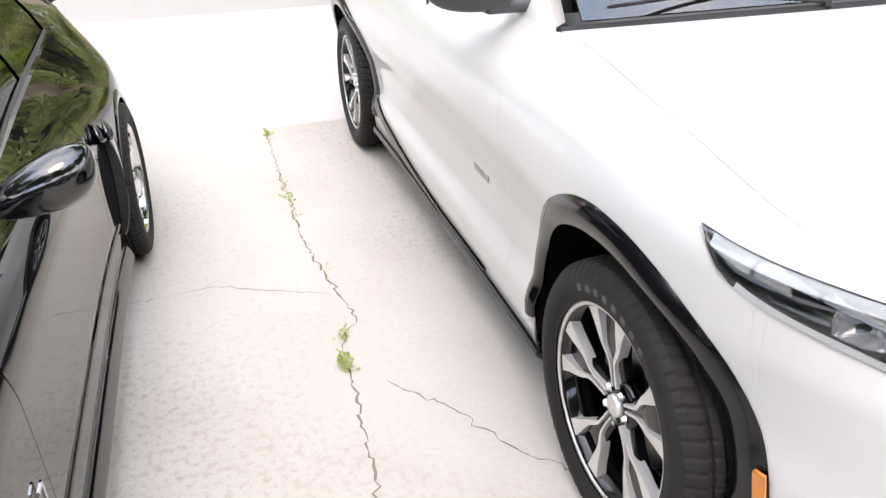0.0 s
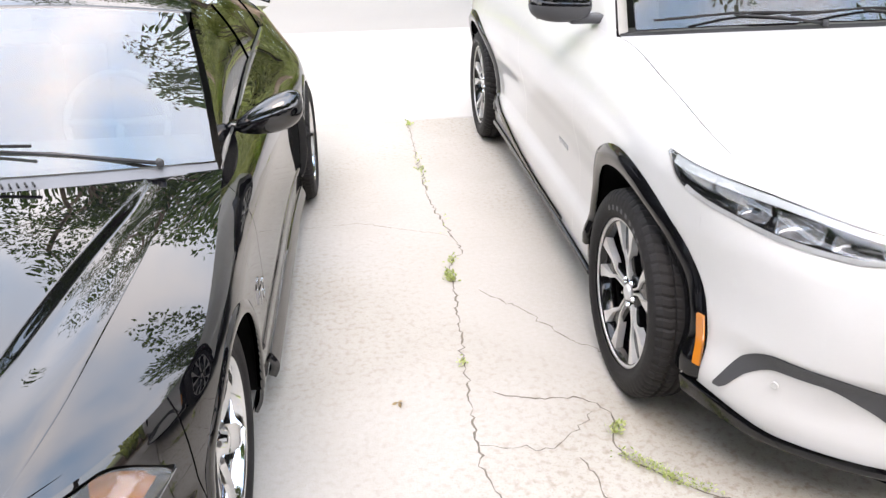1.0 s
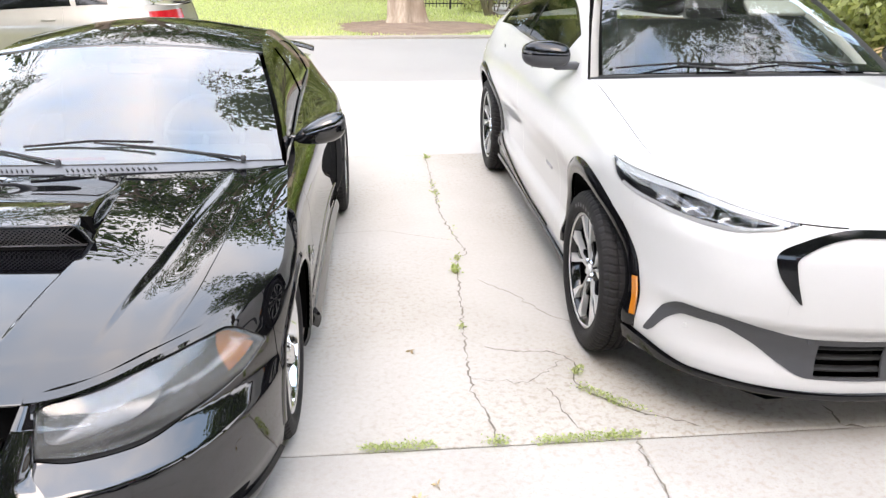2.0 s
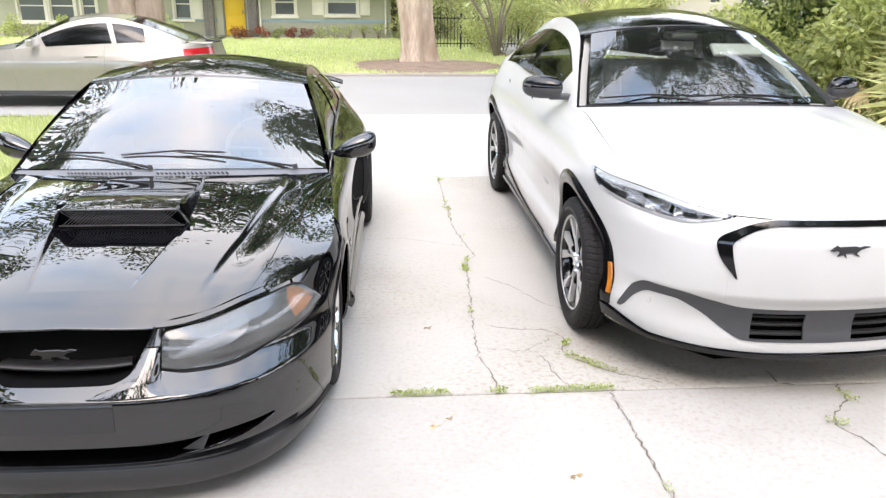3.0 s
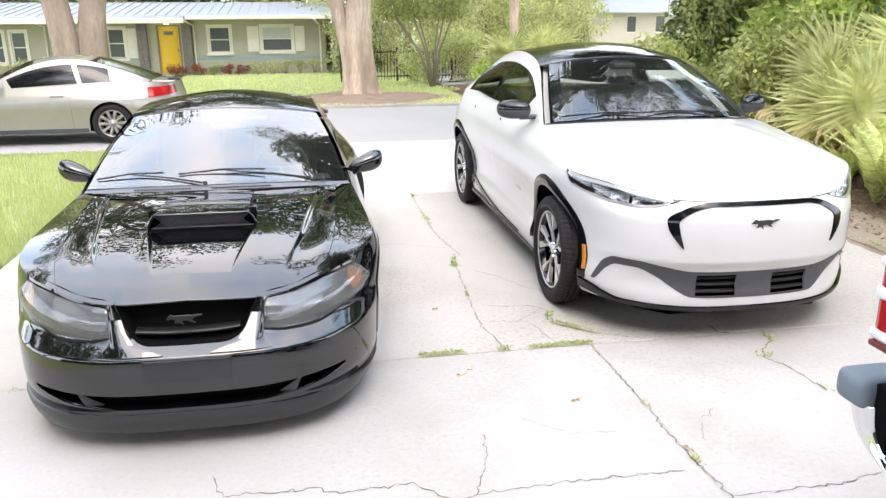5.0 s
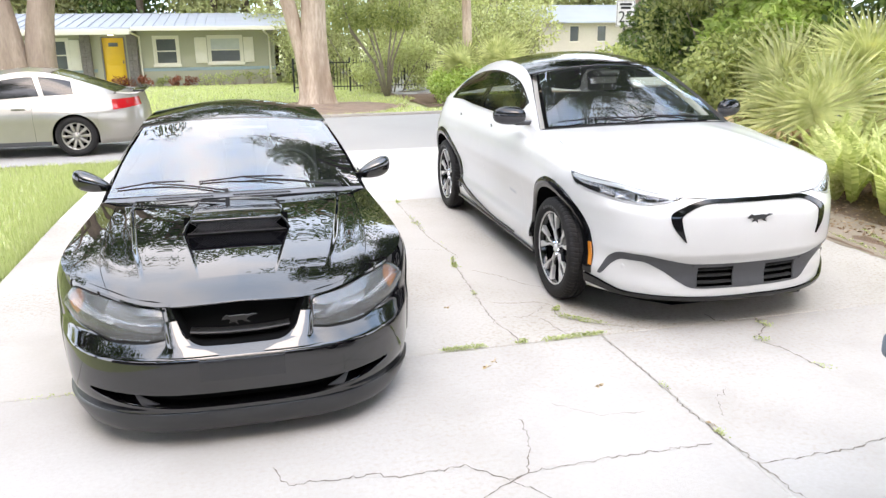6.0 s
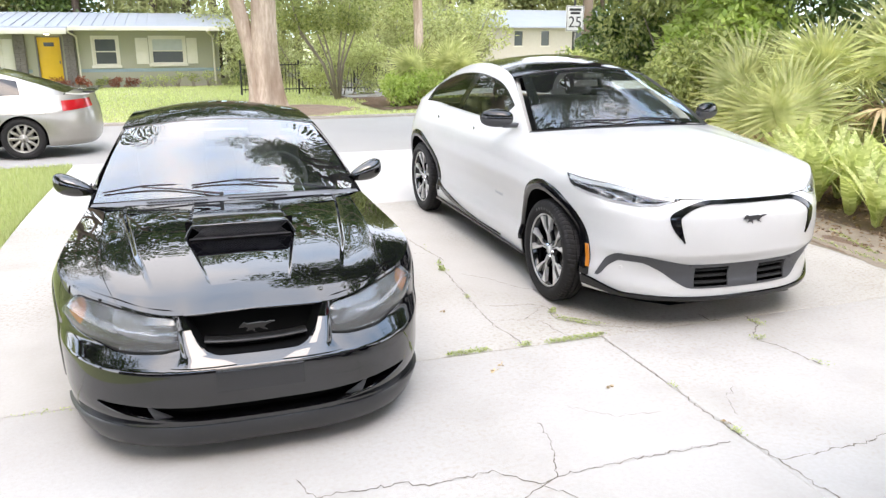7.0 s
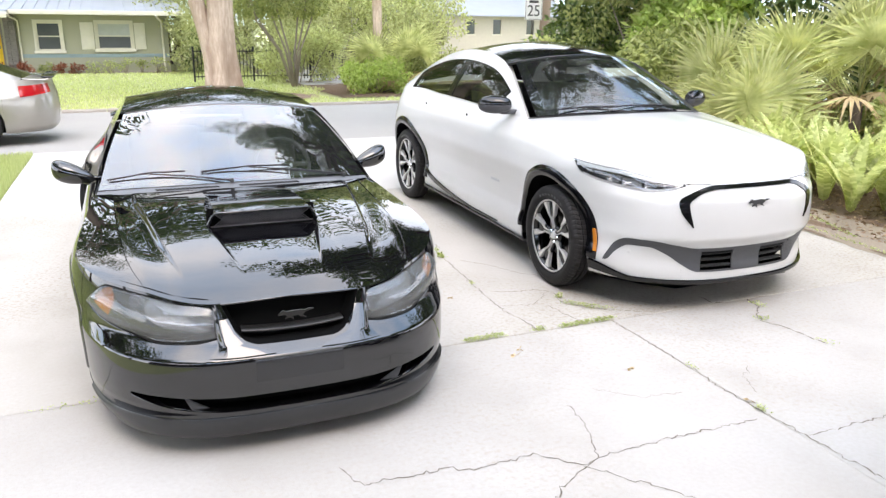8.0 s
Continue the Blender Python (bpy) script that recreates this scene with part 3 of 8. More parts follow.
def slab(x0, x1, y0, y1, material, name="slab"):
    """One slab with a softened rim, a hand's width thick."""
    nx, ny = max(3, int((x1 - x0) / 0.4)), max(3, int((y1 - y0) / 0.4))
    skin = Skin((0, 0, -50))
    def at(u, v):
        edge = np.minimum(np.minimum(u - x0, x1 - u), np.minimum(v - y0, y1 - v))
        return np.stack([u, v, height(v) - 0.006 * (1 - np.clip(edge / 0.012, 0, 1)) ** 2], -1)
    xs = np.concatenate(([x0, x0 + 0.006, x0 + 0.012], np.linspace(x0 + 0.02, x1 - 0.02, nx), [x1 - 0.012, x1 - 0.006, x1]))
    ys = np.concatenate(([y0, y0 + 0.006, y0 + 0.012], np.linspace(y0 + 0.02, y1 - 0.02, ny), [y1 - 0.012, y1 - 0.006, y1]))
    skin.sheet(at, xs, ys, lip=0.09)
    return part(name, skin, material, drive)


J = 0.005
slab(-3.98, 2.98, -0.77 + J * 0.5, 3.45 - J, OLD_CONCRETE)
for x0, x1 in ((-3.98, 0.03), (0.03, 2.98)):
    slab(x0, x1, -4.6 + J, -0.77 - J * 0.5, CONCRETE)
    slab(x0, x1, -8.4 + J, -4.6 - J, CONCRETE)
    slab(x0, x1, -12.0, -8.4 - J, CONCRETE)
slab(-9.0, -3.98 - J, -8.4 + J, -4.6 - J, CONCRETE)
slab(-9.0, -3.98 - J, -12.0, -8.4 - J, CONCRETE)
slab(-3.98, 2.98, 3.45 + J, 8.1, APRON, "apron_slab")
part("joint_bed", boxes((-3.97, 2.97, -8.9, 3.45, -0.09, -0.014)), CRACK, drive)


def crack(points, wide_mm, seed, name="crack"):
    """A ragged crack: a thin dark ribbon lying just proud of the slab."""
    rng = random.Random(seed)
    pts = []
    for (x0, y0), (x1, y1) in zip(points, points[1:]):
        n = max(2, int(math.hypot(x1 - x0, y1 - y0) / 0.022))
        for i in range(n):
            t = i / n
            pts.append((x0 + (x1 - x0) * t + rng.gauss(0, 0.007), y0 + (y1 - y0) * t + rng.gauss(0, 0.007)))
    pts.append(points[-1])
    bm = bmesh.new()
    last = None
    for i, (x, y) in enumerate(pts):
        a, b = pts[max(i - 1, 0)], pts[min(i + 1, len(pts) - 1)]
        d = Vector((b[0] - a[0], b[1] - a[1], 0)).normalized()
        w = wide_mm / 2800 * rng.uniform(0.2, 1.6) * (0.3 if i in (0, len(pts) - 1) else 1)
        z = float(height(y)) + 0.0015
        row = [bm.verts.new((x - d.y * w, y + d.x * w, z)), bm.verts.new((x + d.y * w, y - d.x * w, z))]
        if last:
            bm.faces.new((last[0], last[1], row[1], row[0]))
        last = row
    bmesh.ops.recalc_face_normals(bm, faces=bm.faces[:])
    return part(name, bm, CRACK, drive)


MAIN = [(-0.48, 3.3), (-0.49, 2.7), (-0.48, 2.34), (-0.49, 1.86), (-0.44, 1.45), (-0.39, 1.11), (-0.47, 1.02), (-0.49, 0.72), (-0.51, 0.38), (-0.54, -0.02), (-0.55, -0.42), (-0.51, -0.6), (-0.50, -0.76)]
crack(MAIN, 9, 1)
crack([(-0.39, 0.74), (-0.29, 0.63), (-0.19, 0.5), (-0.1, 0.3), (0.05, 0.15)], 6, 2)
crack([(-0.45, -0.03), (-0.36, -0.07), (-0.17, -0.09), (-0.1, -0.12), (-0.07, -0.19), (-0.09, -0.31), (-0.11, -0.4), (0.03, -0.55), (0.11, -0.61), (0.3, -0.72)], 8, 3)
crack([(-0.55, -0.3), (-0.33, -0.35), (-0.26, -0.31), (-0.13, -0.18)], 6, 4)
crack([(-0.23, -0.39), (-0.22, -0.47), (-0.2, -0.6), (-0.16, -0.75)], 6, 5)
crack([(0.02, -0.78), (0.03, -1.34), (0.02, -1.75), (0.03, -2.05), (0.06, -2.5), (0.09, -3.2)], 9, 6)
crack([(0.06, -2.32), (0.24, -2.32), (0.56, -2.32), (0.9, -2.24)], 9, 7)
crack([(-2.05, -1.8), (-1.99, -1.95), (-1.6, -1.96), (-1.51, -2.01), (-1.22, -1.99), (-1.06, -2.15), (-0.97, -2.12), (-0.56, -2.1), (-0.05, -2.11)], 8, 8)
crack([(-0.84, -1.66), (-0.86, -1.87), (-0.97, -2.12), (-1.2, -2.24), (-1.4, -2.4)], 7, 9)
crack([(-1.06, -2.15), (-0.94, -2.31), (-0.8, -2.47), (-0.6, -2.8)], 8, 10)
crack([(1.14, -0.76), (1.1, -0.91), (0.92, -1.12), (0.98, -1.25), (1.02, -1.56)], 11, 11)
crack([(0.86, -0.62), (0.86, -0.77), (0.93, -0.78)], 12, 12)
crack([(-0.62, -1.55), (-0.45, -1.72), (-0.2, -1.75)], 4, 13)
crack([(-1.3, 1.5), (-0.9, 1.55), (-0.62, 1.42), (-0.42, 1.32)], 4, 14)
crack([(0.35, -1.62), (0.22, -1.72), (0.16, -1.9)], 4, 15)

kerb = tagged(new("kerb"), "low stained concrete kerb along the far lawn", "kerb", kind="structure")
for k in range(40):
    x = -60 + 3 * k
    part("kerb_stone", boxes((x + 0.006, x + 2.994, 14.30, 14.55, -0.36, -0.225), bevel=0.02), KERB, kerb)


# ---- leaf and blade makers ----
def quads(name, p, material):
    """Many four-cornered leaves as one mesh; p has the shape (n, 4, 3)."""
    n = len(p)
    me = bpy.data.meshes.new(name)
    me.vertices.add(n * 4)
    me.vertices.foreach_set("co", np.ascontiguousarray(p, dtype=np.float32).ravel())
    me.loops.add(n * 4)
    me.loops.foreach_set("vertex_index", np.arange(n * 4, dtype=np.int32))
    me.polygons.add(n)
    me.polygons.foreach_set("loop_start", np.arange(0, n * 4, 4, dtype=np.int32))
    me.update(calc_edges=True)
    me.materials.append(material)
    return me


def unit(v):
    return v / np.maximum(np.linalg.norm(v, axis=-1, keepdims=True), 1e-9)


def leaf_quads(at, way, length, width, rng):
    """Rhombic leaves at points, lying along given ways."""
    n = len(at)
    side = unit(np.cross(way, rng.normal(size=(n, 3))))
    length = length * rng.uniform(0.6, 1.3, (n, 1))
    half = side * (width * rng.uniform(0.7, 1.2, (n, 1)) / 2)
    mid = at + way * length * 0.45
    return np.stack([at, mid + half, at + way * length, mid - half], 1)


def cloud(clumps, each, leaf, rng, droop=0.35, shell=0.45, slim=0.5):
    """Leaves through ball-shaped clumps (x, y, z, rx, ry, rz), denser to the outside."""
    out = []
    for x, y, z, rx, ry, rz in clumps:
        d = unit(rng.normal(size=(each, 3)))
        r = shell + (1 - shell) * rng.random((each, 1)) ** 0.6
        r *= 1 + 0.22 * np.sin(5 * d[:, :1] + x * 3) * np.sin(4 * d[:, 1:2] + y)
        p = np.array((x, y, z)) + d * r * np.array((rx, ry, rz))
        way = unit(d * 0.7 + rng.normal(size=(each, 3)) * 0.7 - np.array((0, 0, droop)))
        out.append(leaf_quads(p, way, leaf, leaf * slim, rng))
    return np.concatenate(out)


def blades(x, y, z, tall, wide, rng, lean=0.35):
    """Grass blades as slim quads."""
    n = len(x)
    a = rng.uniform(0, 2 * np.pi, n)
    h = tall * rng.uniform(0.5, 1.25, n)
    base = np.stack([x, y, z], -1)
    side = np.stack([np.cos(a), np.sin(a), 0 * a], -1) * (wide / 2)
    way = np.stack([np.cos(a + 1.4) * lean * rng.uniform(-1, 1, n), np.sin(a + 1.4) * lean * rng.uniform(-1, 1, n), np.ones(n)], -1) * h[:, None]
    tip = base + way
    return np.stack([base - side, base + side, tip + side * 0.15, tip - side * 0.15], 1)


rng = np.random.default_rng(5)
n = 60000
gx, gy = -3.99 - 9.0 * rng.random(n) ** 1.6, 0.2 + 7.85 * rng.random(n)
tagged(new("near_lawn", quads("near_lawn", blades(gx, gy, height(gy) - 0.03, 0.075, 0.010, rng), GRASS)), "bright green mown lawn beside the drive", "grass", kind="stuff")
n = 70000
gx, gy = -26 + 34 * rng.random(n), 14.55 + 16.4 * rng.random(n)
keep = ~(((gx - 0.25) / 2.0) ** 2 + ((gy - 17.5) / 2.3) ** 2 < 1) & ~((gx > 3.0 + 0.4 * np.sin(gy)) & (gy > 16.2))
gx, gy = gx[keep], gy[keep]
tagged(new("far_lawn", quads("far_lawn", blades(gx, gy, height(gy) - 0.03, 0.06, 0.03, rng), FAR_GRASS)), "bright green lawn before the sage house", "grass", kind="stuff")


def tufts(x0, x1, y0, y1, count, seed, tall=0.03):
    r = np.random.default_rng(seed)
    count = int(count * 1.6)
    t = r.random(count)
    x, y = x0 + (x1 - x0) * t + r.normal(0, 0.012, count), y0 + (y1 - y0) * t + r.normal(0, 0.012, count)
    z = np.zeros(count)
    p = np.stack([x, y, z + 0.004 + 0.02 * r.random(count)], -1)
    way = unit(np.stack([r.normal(0, 1, count), r.normal(0, 1, count), r.random(count) * 1.2], -1))
    return leaf_quads(p, way, tall * 0.65, tall * 0.36, r)


weeds = [tufts(-1.0, -0.74, -0.765, -0.762, 260, 1, 0.02), tufts(-0.54, -0.46, -0.76, -0.76, 70, 2, 0.02), tufts(-0.36, 0.05, -0.775, -0.762, 380, 3, 0.02), tufts(-0.11, 0.03, -0.40, -0.55, 150, 4, 0.02), tufts(0.0, 0.12, -0.53, -0.62, 60, 5, 0.018),
         tufts(-0.49, -0.49, 0.82, 0.90, 70, 6, 0.028), tufts(-0.47, -0.45, 1.0, 1.06, 30, 7, 0.025), tufts(-0.48, -0.48, 3.26, 3.34, 30, 8, 0.03), tufts(-0.48, -0.49, 2.0, 2.6, 36, 9, 0.02), tufts(-0.48, -0.49, 2.25, 2.35, 26, 19, 0.024), tufts(-0.46, -0.42, 1.3, 1.6, 14, 10, 0.018), tufts(-0.53, -0.53, 0.13, 0.19, 16, 11, 0.022),
         tufts(0.03, 0.03, -2.02, -2.07, 40, 12, 0.02), tufts(0.03, 0.03, -1.5, -1.55, 24, 13, 0.018), tufts(1.10, 1.12, -0.86, -0.96, 50, 14, 0.022), tufts(0.90, 0.97, -1.10, -1.14, 40, 15, 0.02), tufts(-0.08, -0.09, -0.27, -0.3, 30, 16), tufts(1.0, 1.05, -1.5, -1.6, 20, 17, 0.02), tufts(-3.3, -2.9, -0.80, -0.79, 40, 18, 0.02),
         tufts(3.02, 3.10, -0.4, 0.9, 150, 24, 0.03), tufts(3.2, 3.5, 0.1, 0.9, 110, 25, 0.035), tufts(3.0, 3.05, 0.9, 3.4, 120, 26, 0.03), tufts(3.3, 3.4, -1.2, -0.2, 90, 27, 0.03)]
tagged(new("weeds", quads("weeds", np.concatenate(weeds), WEED)), "small green weeds growing in the concrete joints", "weeds", kind="stuff")
# leaf litter
r = np.random.default_rng(9)
n = 9000
lx, ly = 3.25 + 4.3 * r.random(n) ** 1.3, -3 + 9 * r.random(n)
way = unit(np.stack([r.normal(0, 1, n), r.normal(0, 1, n), r.random(n) * 0.25], -1))
tagged(new("leaf_litter", quads("leaf_litter", leaf_quads(np.stack([lx, ly, height(ly) + 0.012 + 0.012 * r.random(n)], -1), way, 0.045, 0.022, r), LITTER)), "dry brown leaves scattered on the mulch", "leaves", kind="stuff")
for i, (x, y, a) in enumerate(((-0.79, -0.04, 0.4), (-0.82, -1.05, 1.2), (0.05, -1.95, 2.0), (-0.30, -1.42, 0.3), (-0.75, -0.98, 2.2))):
    b = leaf_quads(np.array([[x, y, 0.006]] * 5), unit(np.random.default_rng(i).normal(size=(5, 3)) * np.array([1, 1, 0.15])), 0.035, 0.014, np.random.default_rng(i + 20))
    tagged(new("fallen_leaf", quads("fallen_leaf", b, PALM_DRY)), "small curled brown leaf lying on the concrete", "leaf", group="fallen leaves on the drive")

# ---- wheels ----
def tyre_mesh(radius, width, rim, name="tyre"):
    """A tyre about x with rounded shoulders and four grooves; +x is the outer side."""
    w, r = width / 2, radius
    prof = [(-w * 0.80, rim), (-w * 0.97, rim + 0.02), (-w, rim + (r - rim) * 0.5), (-w * 0.93, r - 0.018), (-w * 0.80, r - 0.004)]
    for g in (-0.5, -0.17, 0.17, 0.5):
        prof += [(w * (g - 0.07), r), (w * (g - 0.06), r - 0.009), (w * (g + 0.06), r - 0.009), (w * (g + 0.07), r)]
    prof += [(w * 0.80, r - 0.004), (w * 0.93, r - 0.018), (w, rim + (r - rim) * 0.5), (w * 1.0, rim + (r - rim) * 0.42), (w * 0.97, rim + 0.022), (w * 0.93, rim + 0.018), (w * 0.90, rim)]
    bm = lathe(prof, 264)
    # tread blocks: one step in four is a cut across the rib
    for v in bm.verts:
        far = math.hypot(v.co.y, v.co.z)
        step = round(math.atan2(v.co.y, v.co.z) / (2 * math.pi / 264) + 2 * v.co.x / w)
        if abs(v.co.x) > w * 0.38 and far > r - 0.020 and step % 4 == 0:
            v.co.y *= 1 - 0.0045 / far
            v.co.z *= 1 - 0.0045 / far
    for f in bm.faces:
        c = f.calc_center_median()
        if math.hypot(c.y, c.z) > r - 0.022:
            f.smooth = False
    me = bpy.data.meshes.new(name)
    bm.to_mesh(me)
    bm.free()
    me.materials.append(RUBBER)
    return me


def rim_mesh(rim, face):
    """The barrel and lip; face: how far out the lip stands."""
    d = 0.17
    return lathe([(face - d, rim - 0.02), (face - d, rim), (face - d + 0.02, rim - 0.012), (face - 0.05, rim - 0.02), (face - 0.012, rim - 0.012), (face - 0.004, rim + 0.004), (face, rim + 0.002), (face, rim - 0.008), (face - 0.008, rim - 0.016), (face - 0.055, rim - 0.026), (face - d + 0.02, rim - 0.022)], 72, close=True)


def spoke_bar(inner, outer, w0, w1, thick, x0, x1, lean=0.0, twist=0.0, bulge=0.012, flare=1.4, base=0.0, curl=1.0):
    """A tapered, bevelled spoke in the yz plane pointing up z, bulging to +x."""
    bm = bmesh.new()
    rows = []
    for i in range(7):
        t = i / 6
        r = inner + (outer - inner) * t
        w = w0 + (w1 - w0) * t**flare
        x = x0 + (x1 - x0) * t + bulge * math.sin(math.pi * t)
        off = base + lean * t**curl + twist * math.sin(math.pi * t)
        rows.append([bm.verts.new(v) for v in ((x - thick, off - w, r), (x - 0.006, off - w, r), (x, off - w * 0.72, r), (x, off + w * 0.72, r), (x - 0.006, off + w, r), (x - thick, off + w, r))])
    for a, b in zip(rows, rows[1:]):
        for k in range(6):
            bm.faces.new((a[k], a[(k + 1) % 6], b[(k + 1) % 6], b[k]))
    bm.faces.new(rows[0]), bm.faces.new(rows[-1][::-1])
    bmesh.ops.recalc_face_normals(bm, faces=bm.faces[:])
    return bm


def mesh_of(bm, name, material):
    me = bpy.data.meshes.new(name)
    bm.to_mesh(me)
    bm.free()
    me.materials.append(material)
    return me


def spoke_blade(sgn):
    """Half of a forked spoke: a narrow strip at the hub that kinks and widens into a flat blade at the rim."""
    inner = crv((0.004, 0.046), (0.005, 0.085), (0.008, 0.115), (0.026, 0.150), (0.033, 0.200), (0.040, 0.2435))
    outer = crv((0.012, 0.046), (0.013, 0.085), (0.017, 0.110), (0.040, 0.143), (0.064, 0.190), (0.090, 0.2290))
    bm = bmesh.new()
    rows = []
    for k in range(15):
        p, q = inner(np.array(k / 14)), outer(np.array(k / 14))
        row = []
        for y, z, down in ((p[0], p[1], 0.026), (p[0] + 0.001, p[1], 0.0), (q[0] - 0.001, q[1], 0.0), (q[0], q[1], 0.026)):
            row.append(bm.verts.new((0.070 + 0.100 * z - down, sgn * y, z)))
        rows.append(row)
    for a, b in zip(rows, rows[1:]):
        for c in range(3):
            bm.faces.new((a[c], a[c + 1], b[c + 1], b[c]))
    bm.faces.new(rows[0])
    bm.faces.new(rows[-1])
    bmesh.ops.recalc_face_normals(bm, faces=bm.faces)
    return bm


def split_spoke_wheel_kit():
    """Dark wheel with machined pairs of spokes."""
    kit = {"tyre": tyre_mesh(0.363, 0.235, 0.262)}
    for v in kit["tyre"].vertices:
        if v.co.x < 0:
            v.co.x *= 0.32
    kit["wheel"] = mesh_of(rim_mesh(0.248, 0.098), "wheel", GLOSS_BLACK)
    kit["lip"] = mesh_of(lathe([(0.096, 0.238), (0.101, 0.239), (0.1015, 0.250), (0.096, 0.252)], 72, close=True), "rim_lip", ALLOY)
    kit["pad"] = mesh_of(spoke_bar(0.05, 0.241, 0.022, 0.050, 0.03, 0.058, 0.070), "spoke", GLOSS_BLACK)
    kit["bar_a"] = mesh_of(spoke_blade(1), "spoke_face", ALLOY)
    kit["bar_b"] = mesh_of(spoke_blade(-1), "spoke_face", ALLOY)
    kit["hub"] = mesh_of(lathe([(0.02, 0.0), (0.02, 0.075), (0.055, 0.072), (0.066, 0.06), (0.066, 0.0)], 40), "hub", GLOSS_BLACK)
    kit["cap"] = mesh_of(lathe([(0.06, 0.0), (0.06, 0.03), (0.080, 0.028), (0.084, 0.02), (0.085, 0.0)], 32), "hub_cap", ALLOY)
    kit["nut"] = mesh_of(lathe([(0.05, 0.012), (0.072, 0.011), (0.080, 0.007), (0.082, 0.0)], 6, smooth=False), "lug_nut", CHROME)
    kit["disc"] = mesh_of(lathe([(-0.01, 0.06), (-0.01, 0.165), (0.012, 0.165), (0.012, 0.06)], 48, close=True), "brake_disc", STEEL)
    kit["back"] = mesh_of(lathe([(-0.05, 0.0), (-0.05, 0.22)], 40), "wheel_back", UNDER)
    for key in ("wheel", "lip", "pad", "bar_a", "bar_b"):
        for v in kit[key].vertices:
            v.co.y, v.co.z = v.co.y * 1.056, v.co.z * 1.056
    kit["mark"] = mesh_of(boxes((0.115, 0.118, -0.010, 0.010, 0.289, 0.307), bevel=0.001, seg=1), "sidewall_mark", DARK_GREY)
    return kit


def split_spoke_wheel(kit, car, m):
    w = part("wheel", kit["wheel"], None, car, "machined alloy wheel with dark pockets", m)
    part("tyre", kit["tyre"], None, w, "black rubber tyre")
    part("rim_lip", kit["lip"], None, w, "machined bright rim edge")
    for k in range(8):
        part("sidewall_mark", kit["mark"], None, w, "", Matrix.Rotation(radians(-28 + 8 * k), 4, "X"))
    part("brake_disc", kit["disc"], None, w)
    part("wheel_back", kit["back"], None, w)
    part("hub", kit["hub"], None, w)
    part("hub_cap", kit["cap"], None, w)
    for k in range(5):
        turn = Matrix.Rotation(2 * math.pi * k / 5 + 0.2, 4, "X")
        part("spoke", kit["pad"], None, w, "", turn)
        part("spoke_face", kit["bar_a"], None, w, "machined bright face", turn)
        part("spoke_face", kit["bar_b"], None, w, "machined bright face", turn)
        part("lug_nut", kit["nut"], None, w, "", turn @ Matrix.Translation((0, 0, 0)) @ Matrix.Rotation(math.pi / 5, 4, "X") @ Matrix.Translation((0, 0, 0.046)))
    return w


def plain_spoke_wheel_kit(radius=0.325, rim=0.232, width=0.235, paint=None, spokes=5, w0=0.042, w1=0.036, dish=0.03):
    """Bright wheel with broad single spokes."""
    paint = paint or CHROME
    kit = {"tyre": tyre_mesh(radius, width, rim), "spokes": spokes}
    kit["wheel"] = mesh_of(rim_mesh(rim, width / 2 - 0.012), "wheel", paint)
    f = width / 2 - 0.012
    kit["spoke"] = mesh_of(spoke_bar(0.045, rim - 0.012, w0, w1, 0.03, f - dish - 0.01, f - 0.012), "spoke", paint)
    kit["hub"] = mesh_of(lathe([(0.0, 0.0), (0.0, 0.07), (f - dish - 0.012, 0.068), (f - dish, 0.06), (f - dish + 0.004, 0.034), (f - dish + 0.02, 0.03), (f - dish + 0.024, 0.0)], 40), "hub", paint)
    kit["nut"] = mesh_of(lathe([(f - dish - 0.03, 0.009), (f - dish + 0.008, 0.009), (f - dish + 0.012, 0.0)], 6, smooth=False), "lug_nut", STEEL)
    kit["disc"] = mesh_of(lathe([(-0.01, 0.06), (-0.01, 0.155), (0.012, 0.155), (0.012, 0.06)], 48, close=True), "brake_disc", STEEL)
    kit["back"] = mesh_of(lathe([(-0.06, 0.0), (-0.06, rim - 0.02)], 40), "wheel_back", UNDER)
    return kit


def plain_spoke_wheel(kit, car, m, label):
    w = part("wheel", kit["wheel"], None, car, label, m)
    part("tyre", kit["tyre"], None, w, "black rubber tyre")
    part("brake_disc", kit["disc"], None, w)
    part("wheel_back", kit["back"], None, w)
    part("hub", kit["hub"], None, w)
    n = kit["spokes"]
    for k in range(n):
        turn = Matrix.Rotation(2 * math.pi * k / n + 0.35, 4, "X")
        part("spoke", kit["spoke"], None, w, "", turn)
        if k < 5:
            part("lug_nut", kit["nut"], None, w, "", Matrix.Rotation(2 * math.pi * (k + 0.5) / 5 + 0.35, 4, "X") @ Matrix.Translation((0, 0, 0.048)))
    return w


def four_wheels(make, kit, car, axle, base, height, track_face, width, *more):
    """Wheels whose outer faces stand at +-track_face."""
    for y in (axle, axle + base):
        for sgn in (1, -1):
            m = Matrix.Translation((sgn * (track_face - width / 2), y, height))
            if sgn < 0:
                m = m @ Matrix.Rotation(math.pi, 4, "Z")
            make(kit, car, m, *more)


def arch_top(s, shell, centres, radius, axle, sill):
    """The lower edge of a body side: the sill, raised over the wheels."""
    y = shell.level(s)
    z = sill(y) if callable(sill) else np.full_like(np.asarray(y, float), sill)
    for c in centres:
        rise = axle + np.sqrt(np.maximum(radius**2 - (y - c) ** 2, 0))
        z = np.where(np.abs(y - c) < radius, np.maximum(z, rise), z)
    return z


